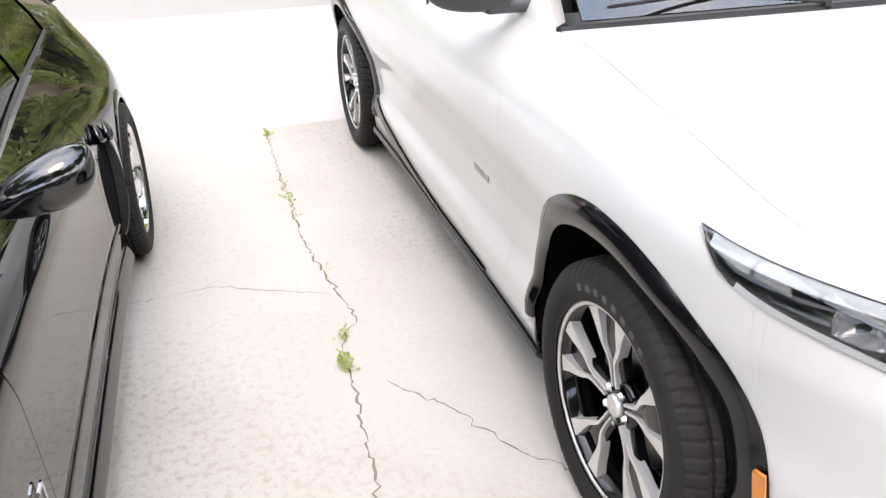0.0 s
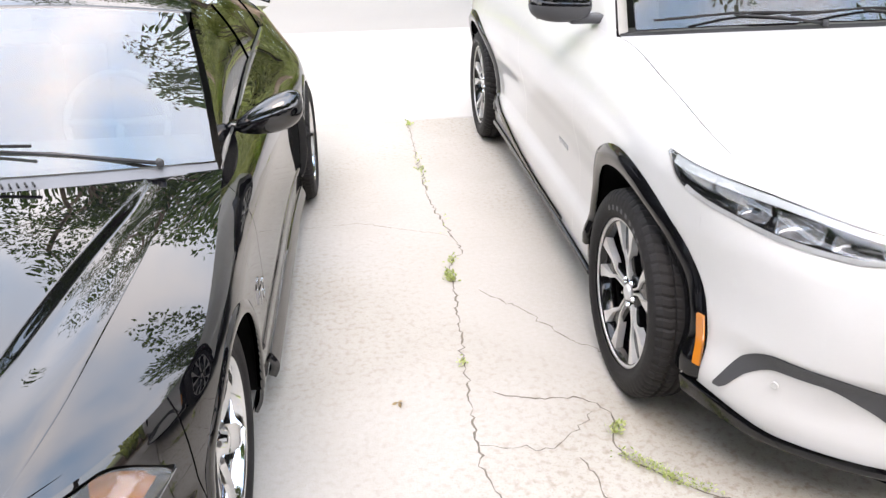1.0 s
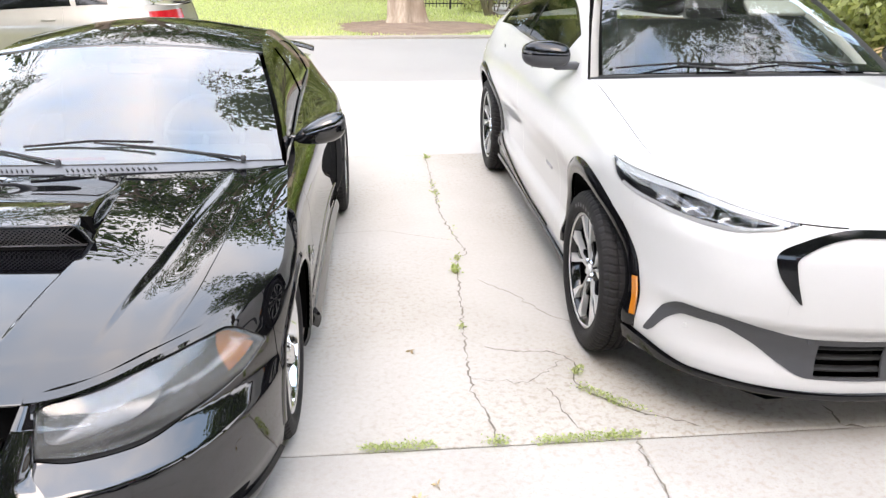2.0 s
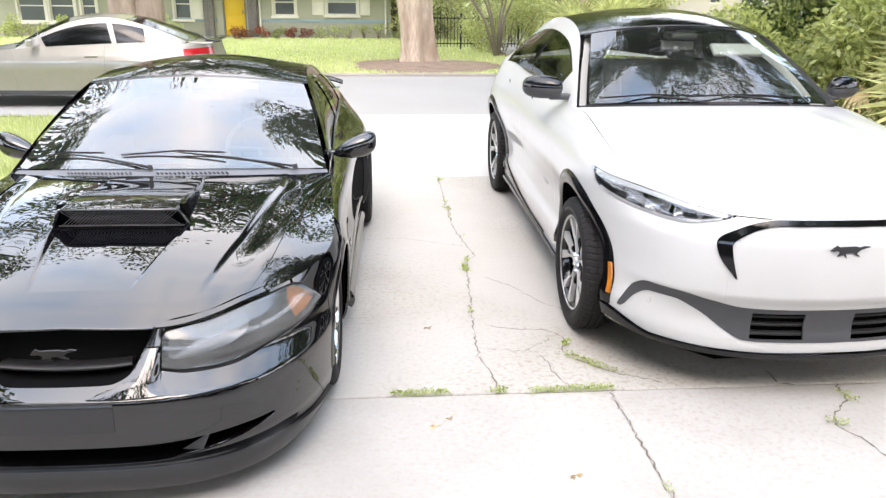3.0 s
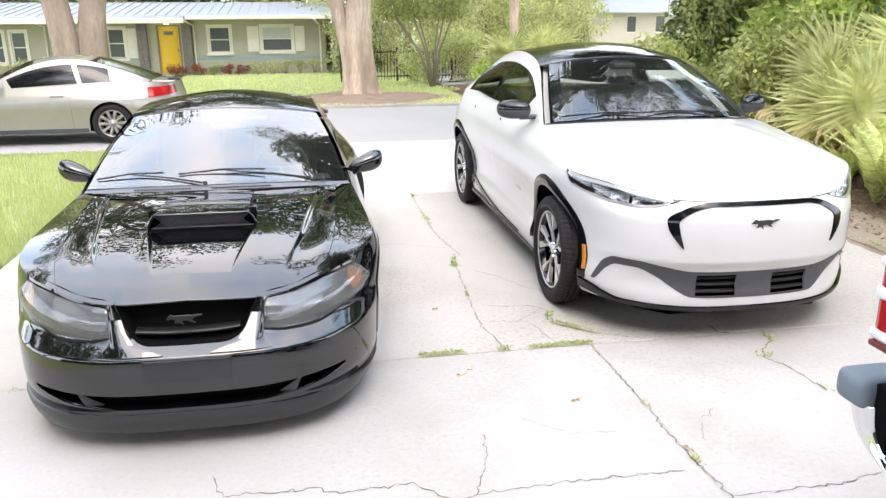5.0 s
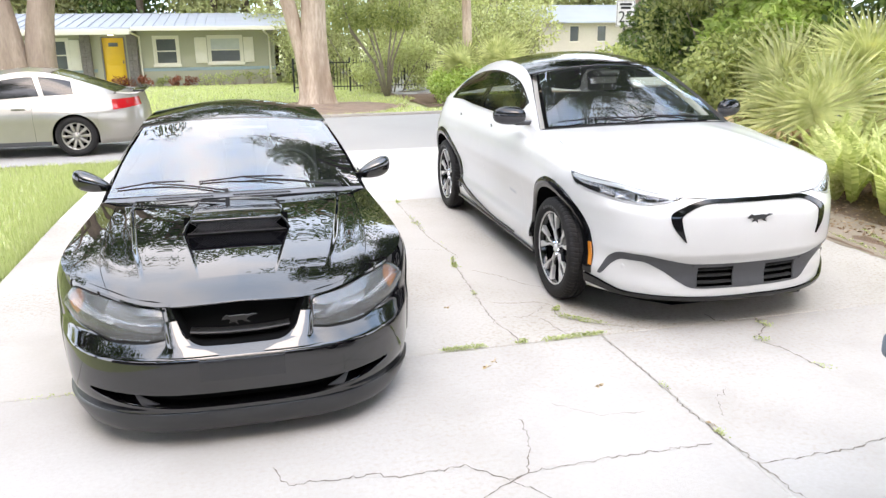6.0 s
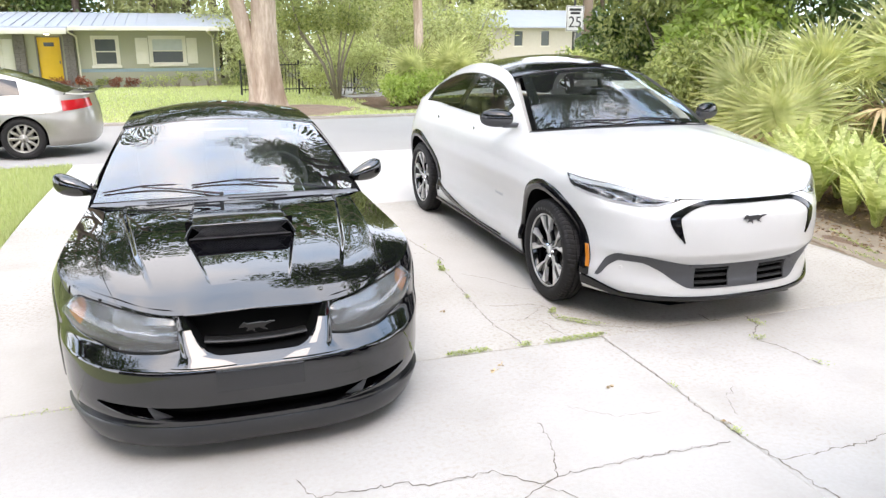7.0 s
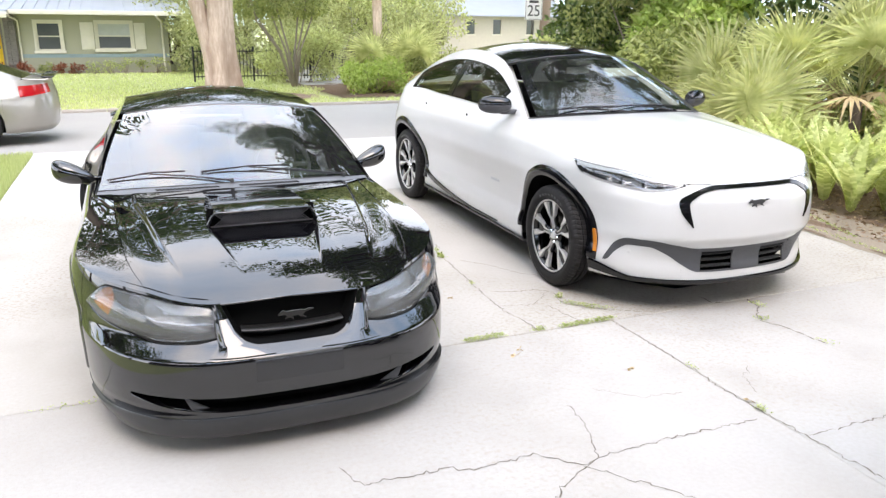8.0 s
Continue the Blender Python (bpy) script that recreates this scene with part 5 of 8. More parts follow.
    deck.sheet(lambda u, v: np.stack([(2 * u - 1) * 0.785 * (1 - 0.05 * v), 3.52 + 0.22 * v + 0.05 * (1 - (2 * u - 1) ** 2), 1.125 - 0.085 * v - 0.05 * np.abs(2 * u - 1) ** 4 * v], -1), np.linspace(0, 1, 12), np.linspace(0, 1, 4))
    part("tailgate_top", deck, WHITE_PAINT, car)

    # cabin
    part("dashboard", boxes((-0.70, 0.70, 0.62, 1.12, 0.92, 1.06), bevel=0.05, seg=3), CABIN, car, "dark dashboard")
    part("cabin_floor", boxes((-0.74, 0.74, 0.7, 3.4, 0.40, 0.46)), CABIN, car)
    part("screen", boxes((-0.11, 0.11, 1.0, 1.03, 1.0, 1.22), bevel=0.006), GLOSS_BLACK, car, "tall black dashboard screen")
    seat(car, -0.38, 1.45, 0.55, SEAT_GREY)
    seat(car, 0.38, 1.45, 0.55, SEAT_GREY)
    part("rear_seat", boxes((-0.66, 0.66, 2.45, 2.62, 0.55, 1.22), (-0.66, 0.66, 2.05, 2.6, 0.5, 0.72), bevel=0.05, seg=3), SEAT_GREY, car)
    steering_wheel(car, 0.38, 1.20, 1.05, CABIN)
    part("rear_mirror", boxes((-0.11, 0.11, 1.28, 1.31, 1.395, 1.45), bevel=0.012), CABIN_PALE, car)
    part("sensor_pod", boxes((-0.09, 0.09, 1.18, 1.34, 1.465, 1.512), bevel=0.02), CABIN, car)
    part("sun_visor", boxes((-0.165, 0.165, 0, 0.115, -0.012, 0.012), bevel=0.011, seg=3), CABIN_PALE, car, "pale folded sun visor", Matrix.Translation((0.34, 1.09, 1.375)) @ Matrix.Rotation(radians(33), 4, "X"))
    lining = Skin((0, 2, 5))
    lining.sheet(lambda u, v: roof_at(u, v) - np.array([0, 0, 0.035]), np.linspace(0.03, 0.97, 12), np.linspace(0.02, 1, 12))
    part("headlining", lining, CABIN_PALE, car)
    pil = Skin((0, 2, 1))
    pil.sheet(lambda u, v: np.stack([post(1)(u)[..., 0] - 0.03 - 0.06 * v, post(1)(u)[..., 1] + 0.05 + 0.06 * v, post(1)(u)[..., 2] - 0.03], -1), np.linspace(0.05, 1, 10), np.linspace(0, 1, 3))
    both("pillar_trim", pil, CABIN_PALE, car, "pale pillar trim")

    # wipers, mirrors, lettering bars
    wiper(car, (-0.08, 0.50, 1.156), (-0.40, 0.585, 1.184), (-0.05, 0.545, 1.196))
    wiper(car, (0.44, 0.55, 1.148), (0.10, 0.545, 1.192), (0.48, 0.60, 1.186))
    for sgn in (1, -1):
        flip = np.array([sgn, 1, 1])
        cap = Skin((sgn * 0.98, 0.9, 1.2))
        def egg(u, v):
            a, b = 2 * np.pi * u, np.pi * v
            x = 0.985 + 0.118 * np.cos(b)
            r = np.sin(b) ** 0.62
            return np.stack([sgn * x, 0.915 + 0.075 * r * np.cos(a) + 0.04 * np.cos(b), 1.195 + 0.072 * r * np.sin(a)], -1)
        cap.sheet(egg, np.linspace(0, 0.5, 18), np.linspace(0.001, 0.999, 16))
        mirror = part("door_mirror", cap, GLOSS_BLACK, car, "gloss black door mirror")
        low = Skin((sgn * 0.98, 0.9, 1.2))
        low.sheet(egg, np.linspace(0.5, 1.0, 18), np.linspace(0.001, 0.999, 16))
        part("mirror_base", low, DARK_GREY, mirror)
        part("mirror_arm", boxes((0.80, 0.95, 0.86, 0.94, 1.120, 1.155), bevel=0.012), DARK_GREY, mirror, "", Matrix.Diagonal((sgn, 1, 1, 1)))
        q = sh.side(np.array(1.02), np.array(0.56), 0.003)
        bars = boxes(*[(0, 0.003, -0.08 + 0.022 * k, -0.062 + 0.022 * k, 0, 0.022 - 0.006 * (k % 2)) for k in range(7)])
        part("lettering_bars", bars, FAINT_GREY, car, "", Matrix.Translation((sgn * q[0], q[1], q[2])) @ Matrix.Diagonal((sgn, 1, 1, 1)))
        for y in (1.62, 2.58):
            h = sh.side(np.array(y), np.array(1.03), 0.004)
            part("door_button", lathe([(0, 0.014), (0.004, 0.014), (0.005, 0.010), (0.005, 0)], 20), GLOSS_BLACK, car, "", Matrix.Translation((sgn * h[0], h[1], h[2])) @ Matrix.Diagonal((sgn, 1, 1, 1)))
    four_wheels(split_spoke_wheel, split_spoke_wheel_kit(), car, 0.0, 2.984, 0.36, 0.982, 0.235)
    return car


white_car(pose(0.965, 0, 0))

# ---- black coupe ----
def black_car(at):
    car = thing("black_car", "glossy black coupe with hood scoop and low lip on concrete drive", "car", at)
    sh = Shell(0.91, -0.994, 0.30, 3.2, 3.62, 2.7, 2.7,
               pch((0.06, -0.10), (0.10, -0.03), (0.17, -0.010), (0.20, -0.016), (0.25, -0.004), (0.30, 0.0), (0.38, -0.002), (0.43, -0.007), (0.450, -0.012), (0.458, -0.019), (0.466, -0.030), (0.480, -0.050), (0.494, -0.071), (0.505, -0.088), (0.516, -0.101), (0.56, -0.113), (0.62, -0.132), (0.66, -0.154), (0.75, -0.21)),
               pch((0.08, -0.075), (0.14, -0.028), (0.20, -0.002), (0.28, 0.004), (0.38, 0.005), (0.48, 0.004), (0.60, 0.002), (0.67, 0.0), (0.73, -0.012), (0.79, -0.045), (0.86, -0.10), (0.98, -0.19)),
               pch((0.08, -0.18), (0.2, -0.06), (0.4, 0.0), (0.6, 0.0), (0.8, -0.03), (0.95, -0.09)),
               (0.55, 1.45, 4.4, 5.1),
               bumps=((0.0, 0.55, 0.36, 0.22, 0.026), (2.573, 0.52, 0.55, 0.34, 0.070)))
    yd = lambda y: float(sh.along(y))
    end = float(sh.s[-1])
    s_t = yd(-0.40)
    top = pch((0, 0.668), (0.30, 0.660), (0.36, 0.658), (0.58, 0.672), (0.80, 0.698), (yd(-0.52), 0.715), (s_t, 0.725), (yd(0.0), 0.775), (yd(0.4), 0.815), (yd(0.75), 0.848), (yd(1.4), 0.875), (yd(2.2), 0.915), (yd(2.9), 0.945), (yd(3.3), 0.94), (end, 0.93))
    axles, rad, ax = (0.0, 2.573), 0.352, 0.325
    sill = lambda y: np.where(y < -0.3, 0.105, 0.145)
    lo = lambda s: arch_top(s, sh, axles, rad, ax, sill)
    brk = [yd(c + k * rad) for c in axles for k in (-1, 1)]
    flat = lambda z: (lambda s: np.full_like(np.asarray(s, float), z))

    l_hi = pch((0.347, 0.524), (0.372, 0.640), (0.40, 0.652), (0.58, 0.662), (0.80, 0.688), (s_t - 0.16, 0.700), (s_t, 0.600))
    l_lo = pch((0.347, 0.515), (0.45, 0.503), (0.62, 0.500), (0.82, 0.518), (s_t - 0.13, 0.548), (s_t, 0.590))
    mouth_lo = pch((0, 0.488), (0.16, 0.490), (0.225, 0.505), (0.27, 0.55), (0.337, 0.668))
    air_lo = pch((0, 0.206), (0.30, 0.209), (0.46, 0.224), (0.60, 0.248), (0.76, 0.286))
    air_hi = pch((0, 0.284), (0.30, 0.286), (0.46, 0.292), (0.62, 0.298), (0.76, 0.298))
    lamp = (0.347, s_t, l_lo, l_hi)
    mouth = (0.0, 0.335, mouth_lo, lambda s: top(s) + 0.01)
    air = [(0.0, 0.755, air_lo, air_hi)]
    gap = 0.002
    s_b, s_f, s_d = yd(-0.352), yd(0.62), yd(1.92)
    for name, a, b, holes, label in (("front_bumper", 0.0, s_b, [lamp, mouth] + air, "glossy black front bumper"), ("front_fender", s_b, s_f, [lamp], ""), ("door", s_f, s_d, [], ""), ("rear_body", s_d, end, [], "")):
        ends = name in ("front_bumper", "rear_body")
        made = panel(Skin(), sh, a + (gap if a else 0), b - (gap if b < end else 0), lo, top, holes, brk, step=0.005 if name == "front_bumper" else 0.03, mirror=ends, dz=0.007 if name == "front_bumper" else 0.02)
        if ends:
            part(name, made, BLACK_PAINT, car, label)
        else:
            both(name, made, BLACK_PAINT, car, label)
    inner = Skin()
    panel(inner, sh, 0, end, lambda s: np.maximum(lo(s), 0.15), lambda s: top(s) - 0.02, [(0.36, s_t + 0.02, lambda s: l_lo(s) - 0.02, lambda s: l_hi(s) + 0.02), (0, 0.34, flat(0.47), flat(0.7)), (0, 0.78, flat(0.19), flat(0.32))], brk, out=-0.02, lip=0)
    part("inner_shell", inner, UNDER, car)
    floor = Skin((0, 1, 5))
    floor.sheet(lambda u, v: np.stack([(2 * v - 1) * (sh.side(u, 0.3)[..., 0] - 0.15), u, 0.14 + 0 * u], -1), np.linspace(-0.85, 3.4, 30), np.linspace(0, 1, 4))
    part("underbody", floor, UNDER, car)
    arch_well(car, sh, axles, 0.362, ax, 0.60)
    arch_trim("arch_lip", car, sh, axles, 0.340, 0.375, ax, BLACK_PAINT, 0.006, -12, 192)

    # front lip, side skirts
    lp = Skin()
    s_l = yd(-0.36)
    band(lp, sh, lambda u: np.stack([u * s_l, 0.075 + 0.03 * ease(u, 0.75, 1.0)], -1), lambda u: np.stack([u * s_l, 0.190 - 0.03 * ease(u, 0.6, 1.0)], -1), 70, 6, 0.016, 0.05)
    part("front_lip", lp, LIP_BLACK, car, "satin black front lip")
    for sgn in (1, -1):
        sk = Skin()
        rim_out, rim_up = pch((0, 0.062), (0.35, 0.048), (0.55, 0.036), (0.8, 0.018), (1, 0.004)), pch((0, 0.105), (0.35, 0.150), (0.55, 0.168), (0.8, 0.190), (1, 0.208))
        sk.sheet(lambda u, v: sh.side(0.60 + 1.58 * u, rim_up(v), rim_out(v)) * np.array([sgn, 1, 1]), np.linspace(0, 1, 30), np.linspace(0, 1, 22), lip=0.03)
        part("side_skirt", sk, BLACK_PAINT, car, "glossy black side skirt")
        ml = Skin()
        ml.sheet(lambda u, v: sh.side(0.42 + 1.7 * u, 0.335 + 0.03 * v, 0.008 * np.sin(np.pi * v)) * np.array([sgn, 1, 1]), np.linspace(0, 1, 30), np.linspace(0, 1, 4), lip=0.01)
        part("side_moulding", ml, BLACK_PAINT, car)

    # lower air opening, fins and the plain number-plate pad
    hol = Skin((0, 5, 0.3))
    hol.sheet(lambda u, v: sh.point(u, 0.195 + 0.115 * v, -0.10), np.linspace(0, 0.78, 30), np.linspace(0, 1, 4), mirror=True)
    part("air_opening_back", hol, UNDER, car)
    sh_l = Skin((0, 5, 0.1))
    sh_l.sheet(lambda u, v: sh.point(u, air_lo(u) + 0.002, -0.10 * v), np.linspace(0, 0.755, 40), np.linspace(0, 1, 3), mirror=True, turn=None)
    part("air_opening_floor", sh_l, BLACK_PAINT, car)
    for sgn in (1, -1):
        fin = Skin((0, 5, 0.25))
        fin.sheet(lambda u, v: sh.point(0.395 + 0.075 * u + 0.03 * v, air_lo(0.395 + 0.075 * u) + (air_hi(0.42 + 0 * u) - air_lo(0.42 + 0 * u)) * v * (0.25 + 0.75 * u), -0.010 - 0.035 * (1 - u)) * np.array([sgn, 1, 1]), np.linspace(0, 1, 8), np.linspace(0, 1, 5), lip=0.006, turn=(sgn < 0))
        part("intake_fin", fin, DARK_GREY, car)
    pad = Skin()
    pad.sheet(lambda u, v: sh.point(np.abs(u), 0.345 + 0.108 * v, 0.0035) * np.stack([np.sign(u + 1e-9), 0 * u + 1, 0 * u + 1], -1), np.linspace(-0.190, 0.190, 24), np.linspace(0, 1, 6), lip=0.01)
    part("plate_pad", pad, PAD_BLACK, car, "bare satin black number-plate pad")

    # grille: dark hollow, mesh back, a bright bar and the badge
    gb = Skin((0, 5, 0.5))
    gb.sheet(lambda u, v: sh.point(np.abs(u), 0.47 + 0.20 * v, -0.11) * np.stack([np.sign(u + 1e-9), 0 * u + 1, 0 * u + 1], -1), np.linspace(-0.34, 0.34, 24), np.linspace(0, 1, 5))
    grille = part("grille", gb, UNDER, car, "black grille hollow")
    fl = Skin((0, 5, 0.0))
    fl.sheet(lambda u, v: sh.point(np.abs(u), mouth_lo(np.abs(u)), -0.11 * v) * np.stack([np.sign(u + 1e-9), 0 * u + 1, 0 * u + 1], -1), np.linspace(-0.335, 0.335, 50), np.linspace(0, 1, 4))
    part("grille_surround", fl, UNDER, grille)
    bar = Skin((0, 1, 0.5))
    bar.sheet(lambda u, v: sh.point(np.abs(u) * 0.238, 0.522 + 0.011 * np.cos(2 * np.pi * v) + 0.010 * np.abs(u) ** 2, -0.055 + 0.034 * np.sin(2 * np.pi * v)) * np.stack([np.sign(u + 1e-9), 0 * u + 1, 0 * u + 1], -1), np.linspace(-1, 1, 24), np.linspace(0, 1, 12))
    part("grille_bar", bar, DULL_BAR, grille, "dull metal grille bar")
    running_badge(DULL_BAR, grille, Matrix.Translation((0, -0.925, 0.606)) @ Matrix.Rotation(radians(14), 4, "X"), 0.155, "dull metal plain badge")

    # body-coloured horns between grille and lamps
    for sgn in (1, -1):
        horn = Skin()
        def tusk(u, v):
            z = 0.464 + 0.192 * v
            a = np.interp(z, (0.464, 0.488, 0.505, 0.55, 0.60, 0.656), (0.100, 0.168, 0.224, 0.267, 0.297, 0.329))
            b = np.interp(z, (0.464, 0.50, 0.53, 0.64, 0.656), (0.380, 0.346, 0.350, 0.367, 0.372))
            lean = np.interp(z, (0.464, 0.60, 0.656), (-0.018, -0.126, -0.149)) - sh.shapes[0](z)
            return sh.point(a + (b - a) * u, z, 0.002 + lean * (1 - 0.55 * ease(u, 0.70, 1.0)) + 0.004 * np.sin(np.pi * u)) * np.array([sgn, 1, 1])
        horn.sheet(tusk, np.linspace(0, 1, 24), np.linspace(0, 1, 36), lip=0.03)
        part("grille_horn", horn, BLACK_PAINT, car, "glossy black horn beside the grille")

    # headlights
    for sgn in (1, -1):
        flip = np.array([sgn, 1, 1])
        uu = np.concatenate((np.linspace(0.3475, 0.375, 12), np.linspace(0.38, s_t, 56)))
        frac = lambda u: np.clip((u - 0.347) / (s_t - 0.347), 0, 1)
        hs = Skin((0, 5, 0.6))
        hs.sheet(lambda u, v: sh.point(u, l_lo(u) + (l_hi(u) - l_lo(u)) * v, -0.006 - 0.075 * np.sin(np.pi * frac(u)) ** 0.5 * np.sin(np.pi * v) ** 0.5) * flip, uu, np.linspace(0, 1, 12))
        head = part("headlight", hs, MATT_BLACK, car, "hazed clear headlight with amber corner")
        rf = Skin((0, 5, 0.6))
        rf.sheet(lambda u, v: sh.point(0.575 + 0.195 * u * np.sign(np.cos(2 * np.pi * v)) * np.abs(np.cos(2 * np.pi * v)) ** 0.6, 0.604 + 0.030 * u * np.cos(2 * np.pi * v) + 0.052 * u * np.sign(np.sin(2 * np.pi * v)) * np.abs(np.sin(2 * np.pi * v)) ** 0.6, -0.016 - 0.04 * (1 - u**2)) * flip, np.linspace(0.02, 1, 10), np.linspace(0, 1, 32))
        part("reflector", rf, LAMP_SILVER, head, "pale reflector bowl")
        br = Skin((0, 0, 0.6))
        br.sheet(lambda u, v: sh.point(0.365 + 0.52 * u, l_lo(0.365 + 0.52 * u) + 0.004 + 0.044 * v, -0.010 - 0.03 * v) * flip, np.linspace(0, 1, 24), np.linspace(0, 1, 4))
        part("bezel", br, MATT_BLACK, head, "black inner bezel")
        am = Skin((0, 5, 0.6))
        am.sheet(lambda u, v: sh.point((s_t - 0.17 + 0.13 * u), l_lo(s_t - 0.17 + 0.13 * u) + 0.024 + (l_hi(s_t - 0.17 + 0.13 * u) - l_lo(s_t - 0.17 + 0.13 * u) - 0.040) * v, -0.016 - 0.02 * np.sin(np.pi * v)) * flip, np.linspace(0, 1, 14), np.linspace(0, 1, 8))
        part("corner_lamp", am, AMBER, head, "amber corner lamp")
        lens = Skin()
        lens.sheet(lambda u, v: sh.point(u, l_lo(u) + 0.010 + (l_hi(u) - l_lo(u) - 0.016) * v, 0.001 + 0.026 * np.sin(np.pi * v) * np.sin(np.pi * frac(u)) ** 0.4) * flip, uu[2:-2], np.linspace(0, 1, 14))
        part("lens", lens, HAZY, head).visible_shadow = False

    # hood with a sunken panel ahead of the scoop
    yc = -0.40
    s_c = yd(yc)
    sg2 = lambda u: np.stack([np.sign(2 * u - 1 + 1e-12), 0 * u + 1, 0 * u + 1], -1)
    span = lambda u: sh.point(np.abs(2 * u - 1) * s_c, top(np.abs(2 * u - 1) * s_c)) * sg2(u)
    cowl = crv((-0.825, 0.70, 0.843), (-0.45, 0.535, 0.872), (0, 0.465, 0.885), (0.45, 0.535, 0.872), (0.825, 0.70, 0.843))
    rail = lambda sg: (lambda v: sh.side(yc + (0.70 - yc) * v, top(sh.along(yc + (0.70 - yc) * v))) * np.array([sg, 1, 1]))
    lay = coons(span, cowl, rail(-1), rail(1))
    mid = pch((0, 0.668), (0.10, 0.716), (0.25, 0.770), (0.5, 0.830), (0.8, 0.872), (1.0, 0.885))
    def hood0(u, v):
        q = lay(u, v)
        lift = mid(v) - lay(0 * u + 0.5, v)[..., 2]
        k = np.abs(2 * u - 1)
        q[..., 2] += lift * (1 - k**2.6)
        return q
    def hood(u, v):
        q = hood0(u, v)
        x, y = np.abs(q[..., 0]), q[..., 1]
        # sunken ramp that deepens towards the scoop
        wide = 0.178 + 0.077 * np.clip((y + 0.64) / 0.44, 0, 1)
        q[..., 2] -= 0.022 * np.clip((y + 0.66) / 0.46, 0, 1) * (1 - ease(x, wide - 0.004, wide + 0.013)) * (1 - ease(y, 0.02, 0.12))
        # the middle stands over the flanks along a sharp crease that dies out to the front
        line = np.interp(y, (-0.70, -0.25, 0.40, 0.60), (0.412, 0.508, 0.595, 0.61))
        q[..., 2] -= 0.020 * ease(y, -0.70, -0.10) * (1 - 0.6 * ease(y, 0.3, 0.65)) * ease(x, line - 0.006, line + 0.022) * (1 - ease(x, line + 0.03, line + 0.17))
        return q
    cut = lambda v: 0.5 + 0.5 * (0.63 + 0.235 * v**0.8)
    hd = Skin()
    hd.sheet(lambda u, v: hood((1 - cut(v)) + (2 * cut(v) - 1) * u, v), np.linspace(0, 1, 300), np.linspace(0, 1, 110), lip=0.012)
    part("hood", hd, BLACK_PAINT, car, "glossy black hood reflecting trees")
    wing = Skin()
    wing.sheet(lambda u, v: hood0(cut(v) + 0.0025 + (1 - cut(v) - 0.0025) * u, v), np.linspace(0, 1, 12), np.linspace(0, 1, 44), lip=0.006)
    both("fender_top", wing, BLACK_PAINT, car)
    under = Skin()
    under.sheet(lambda u, v: hood0(u, v) - np.array([0, 0, 0.06]), np.linspace(0.03, 0.97, 20), np.linspace(0.05, 0.95, 16))
    part("hood_frame", under, UNDER, car)

    # scoop
    crown = hood0(np.full(200, 0.5), np.linspace(0, 1, 200))
    cy = lambda y: np.interp(y, crown[:, 1], crown[:, 2])
    rise = lambda y: 0.062 * (1 - ease(y, -0.14, 0.42)) + 0.002
    def scoop(u, v):
        y = -0.165 + 0.59 * v + 0.035 * np.abs(u) ** 4
        half = 0.295 - 0.02 * v
        x = u * half
        drop = ease(np.abs(u), 0.80, 1.0)
        return np.stack([x, y, cy(y) - 0.10 * x**2 + rise(y) * (1 - drop) - 0.020 * drop], -1)
    sc = Skin()
    sc.sheet(scoop, np.concatenate((np.linspace(-1, -0.78, 10), np.linspace(-0.76, 0.76, 24), np.linspace(0.78, 1, 10))), np.linspace(0, 1, 30), lip=0.012)
    sp = part("hood_scoop", sc, BLACK_PAINT, car, "raised glossy black hood scoop")
    edge_line = [tuple(float(c) for c in scoop(np.array(u), np.array(0.0)) + np.array([0, -0.003, -0.002])) for u in np.linspace(-0.97, 0.97, 40)]
    part("scoop_rim", tube(edge_line, 0.0075, 8), BLACK_PAINT, sp, "polished rim of the scoop mouth")
    mesh_back = Skin((0, 5, 0.8))
    mesh_back.sheet(lambda u, v: np.stack([u * 0.275, -0.095 + 0 * u, cy(np.array(-0.14)) - 0.05 + 0.115 * v], -1), np.linspace(-1, 1, 4), np.linspace(0, 1, 3))
    part("scoop_back", mesh_back, UNDER, sp)
    net = bmesh.new()
    zc = float(cy(np.array(-0.14)))
    for i in range(-34, 35):
        for d in (-1, 1):
            x = i * 0.0155
            a, b = Vector((x - d * 0.046, -0.132, zc - 0.020)), Vector((x + d * 0.046, -0.152, zc + 0.056))
            if abs(a.x) < 0.262 and abs(b.x) < 0.262:
                tube([a, b], 0.0020, 4, net)
    tube([(-0.265, -0.132, zc - 0.020), (0.265, -0.132, zc - 0.020)], 0.004, 6, net)
    part("scoop_mesh", net, MESH_GREY, sp, "dark grey diamond mesh")

    sill_k = Skin((0, -0.1, 0))
    sill_k.sheet(lambda u, v: np.stack([u * 0.272, -0.160 + 0.03 * u**4 + 0.075 * v, cy(-0.160 + 0.075 * v) - 0.10 * (u * 0.272) ** 2 - 0.021], -1), np.linspace(-1, 1, 20), np.linspace(0, 1, 4))
    part("scoop_floor", sill_k, UNDER, sp, "dark floor of the scoop mouth")

    # cowl, screen, roof
    cowl_b = crv((-0.815, 0.735, 0.858), (-0.45, 0.60, 0.888), (0, 0.545, 0.900), (0.45, 0.60, 0.888), (0.815, 0.735, 0.858))
    strip = Skin((0, 1, 0))
    strip.sheet(lambda u, v: cowl(u) * (1 - v)[..., None] + cowl_b(u) * v[..., None] + np.array([0, 0.004, -0.004]), np.linspace(0.01, 0.99, 40), np.linspace(0, 1, 4))
    cw = part("cowl", strip, COWL_GREY, car, "weathered grey plastic cowl")
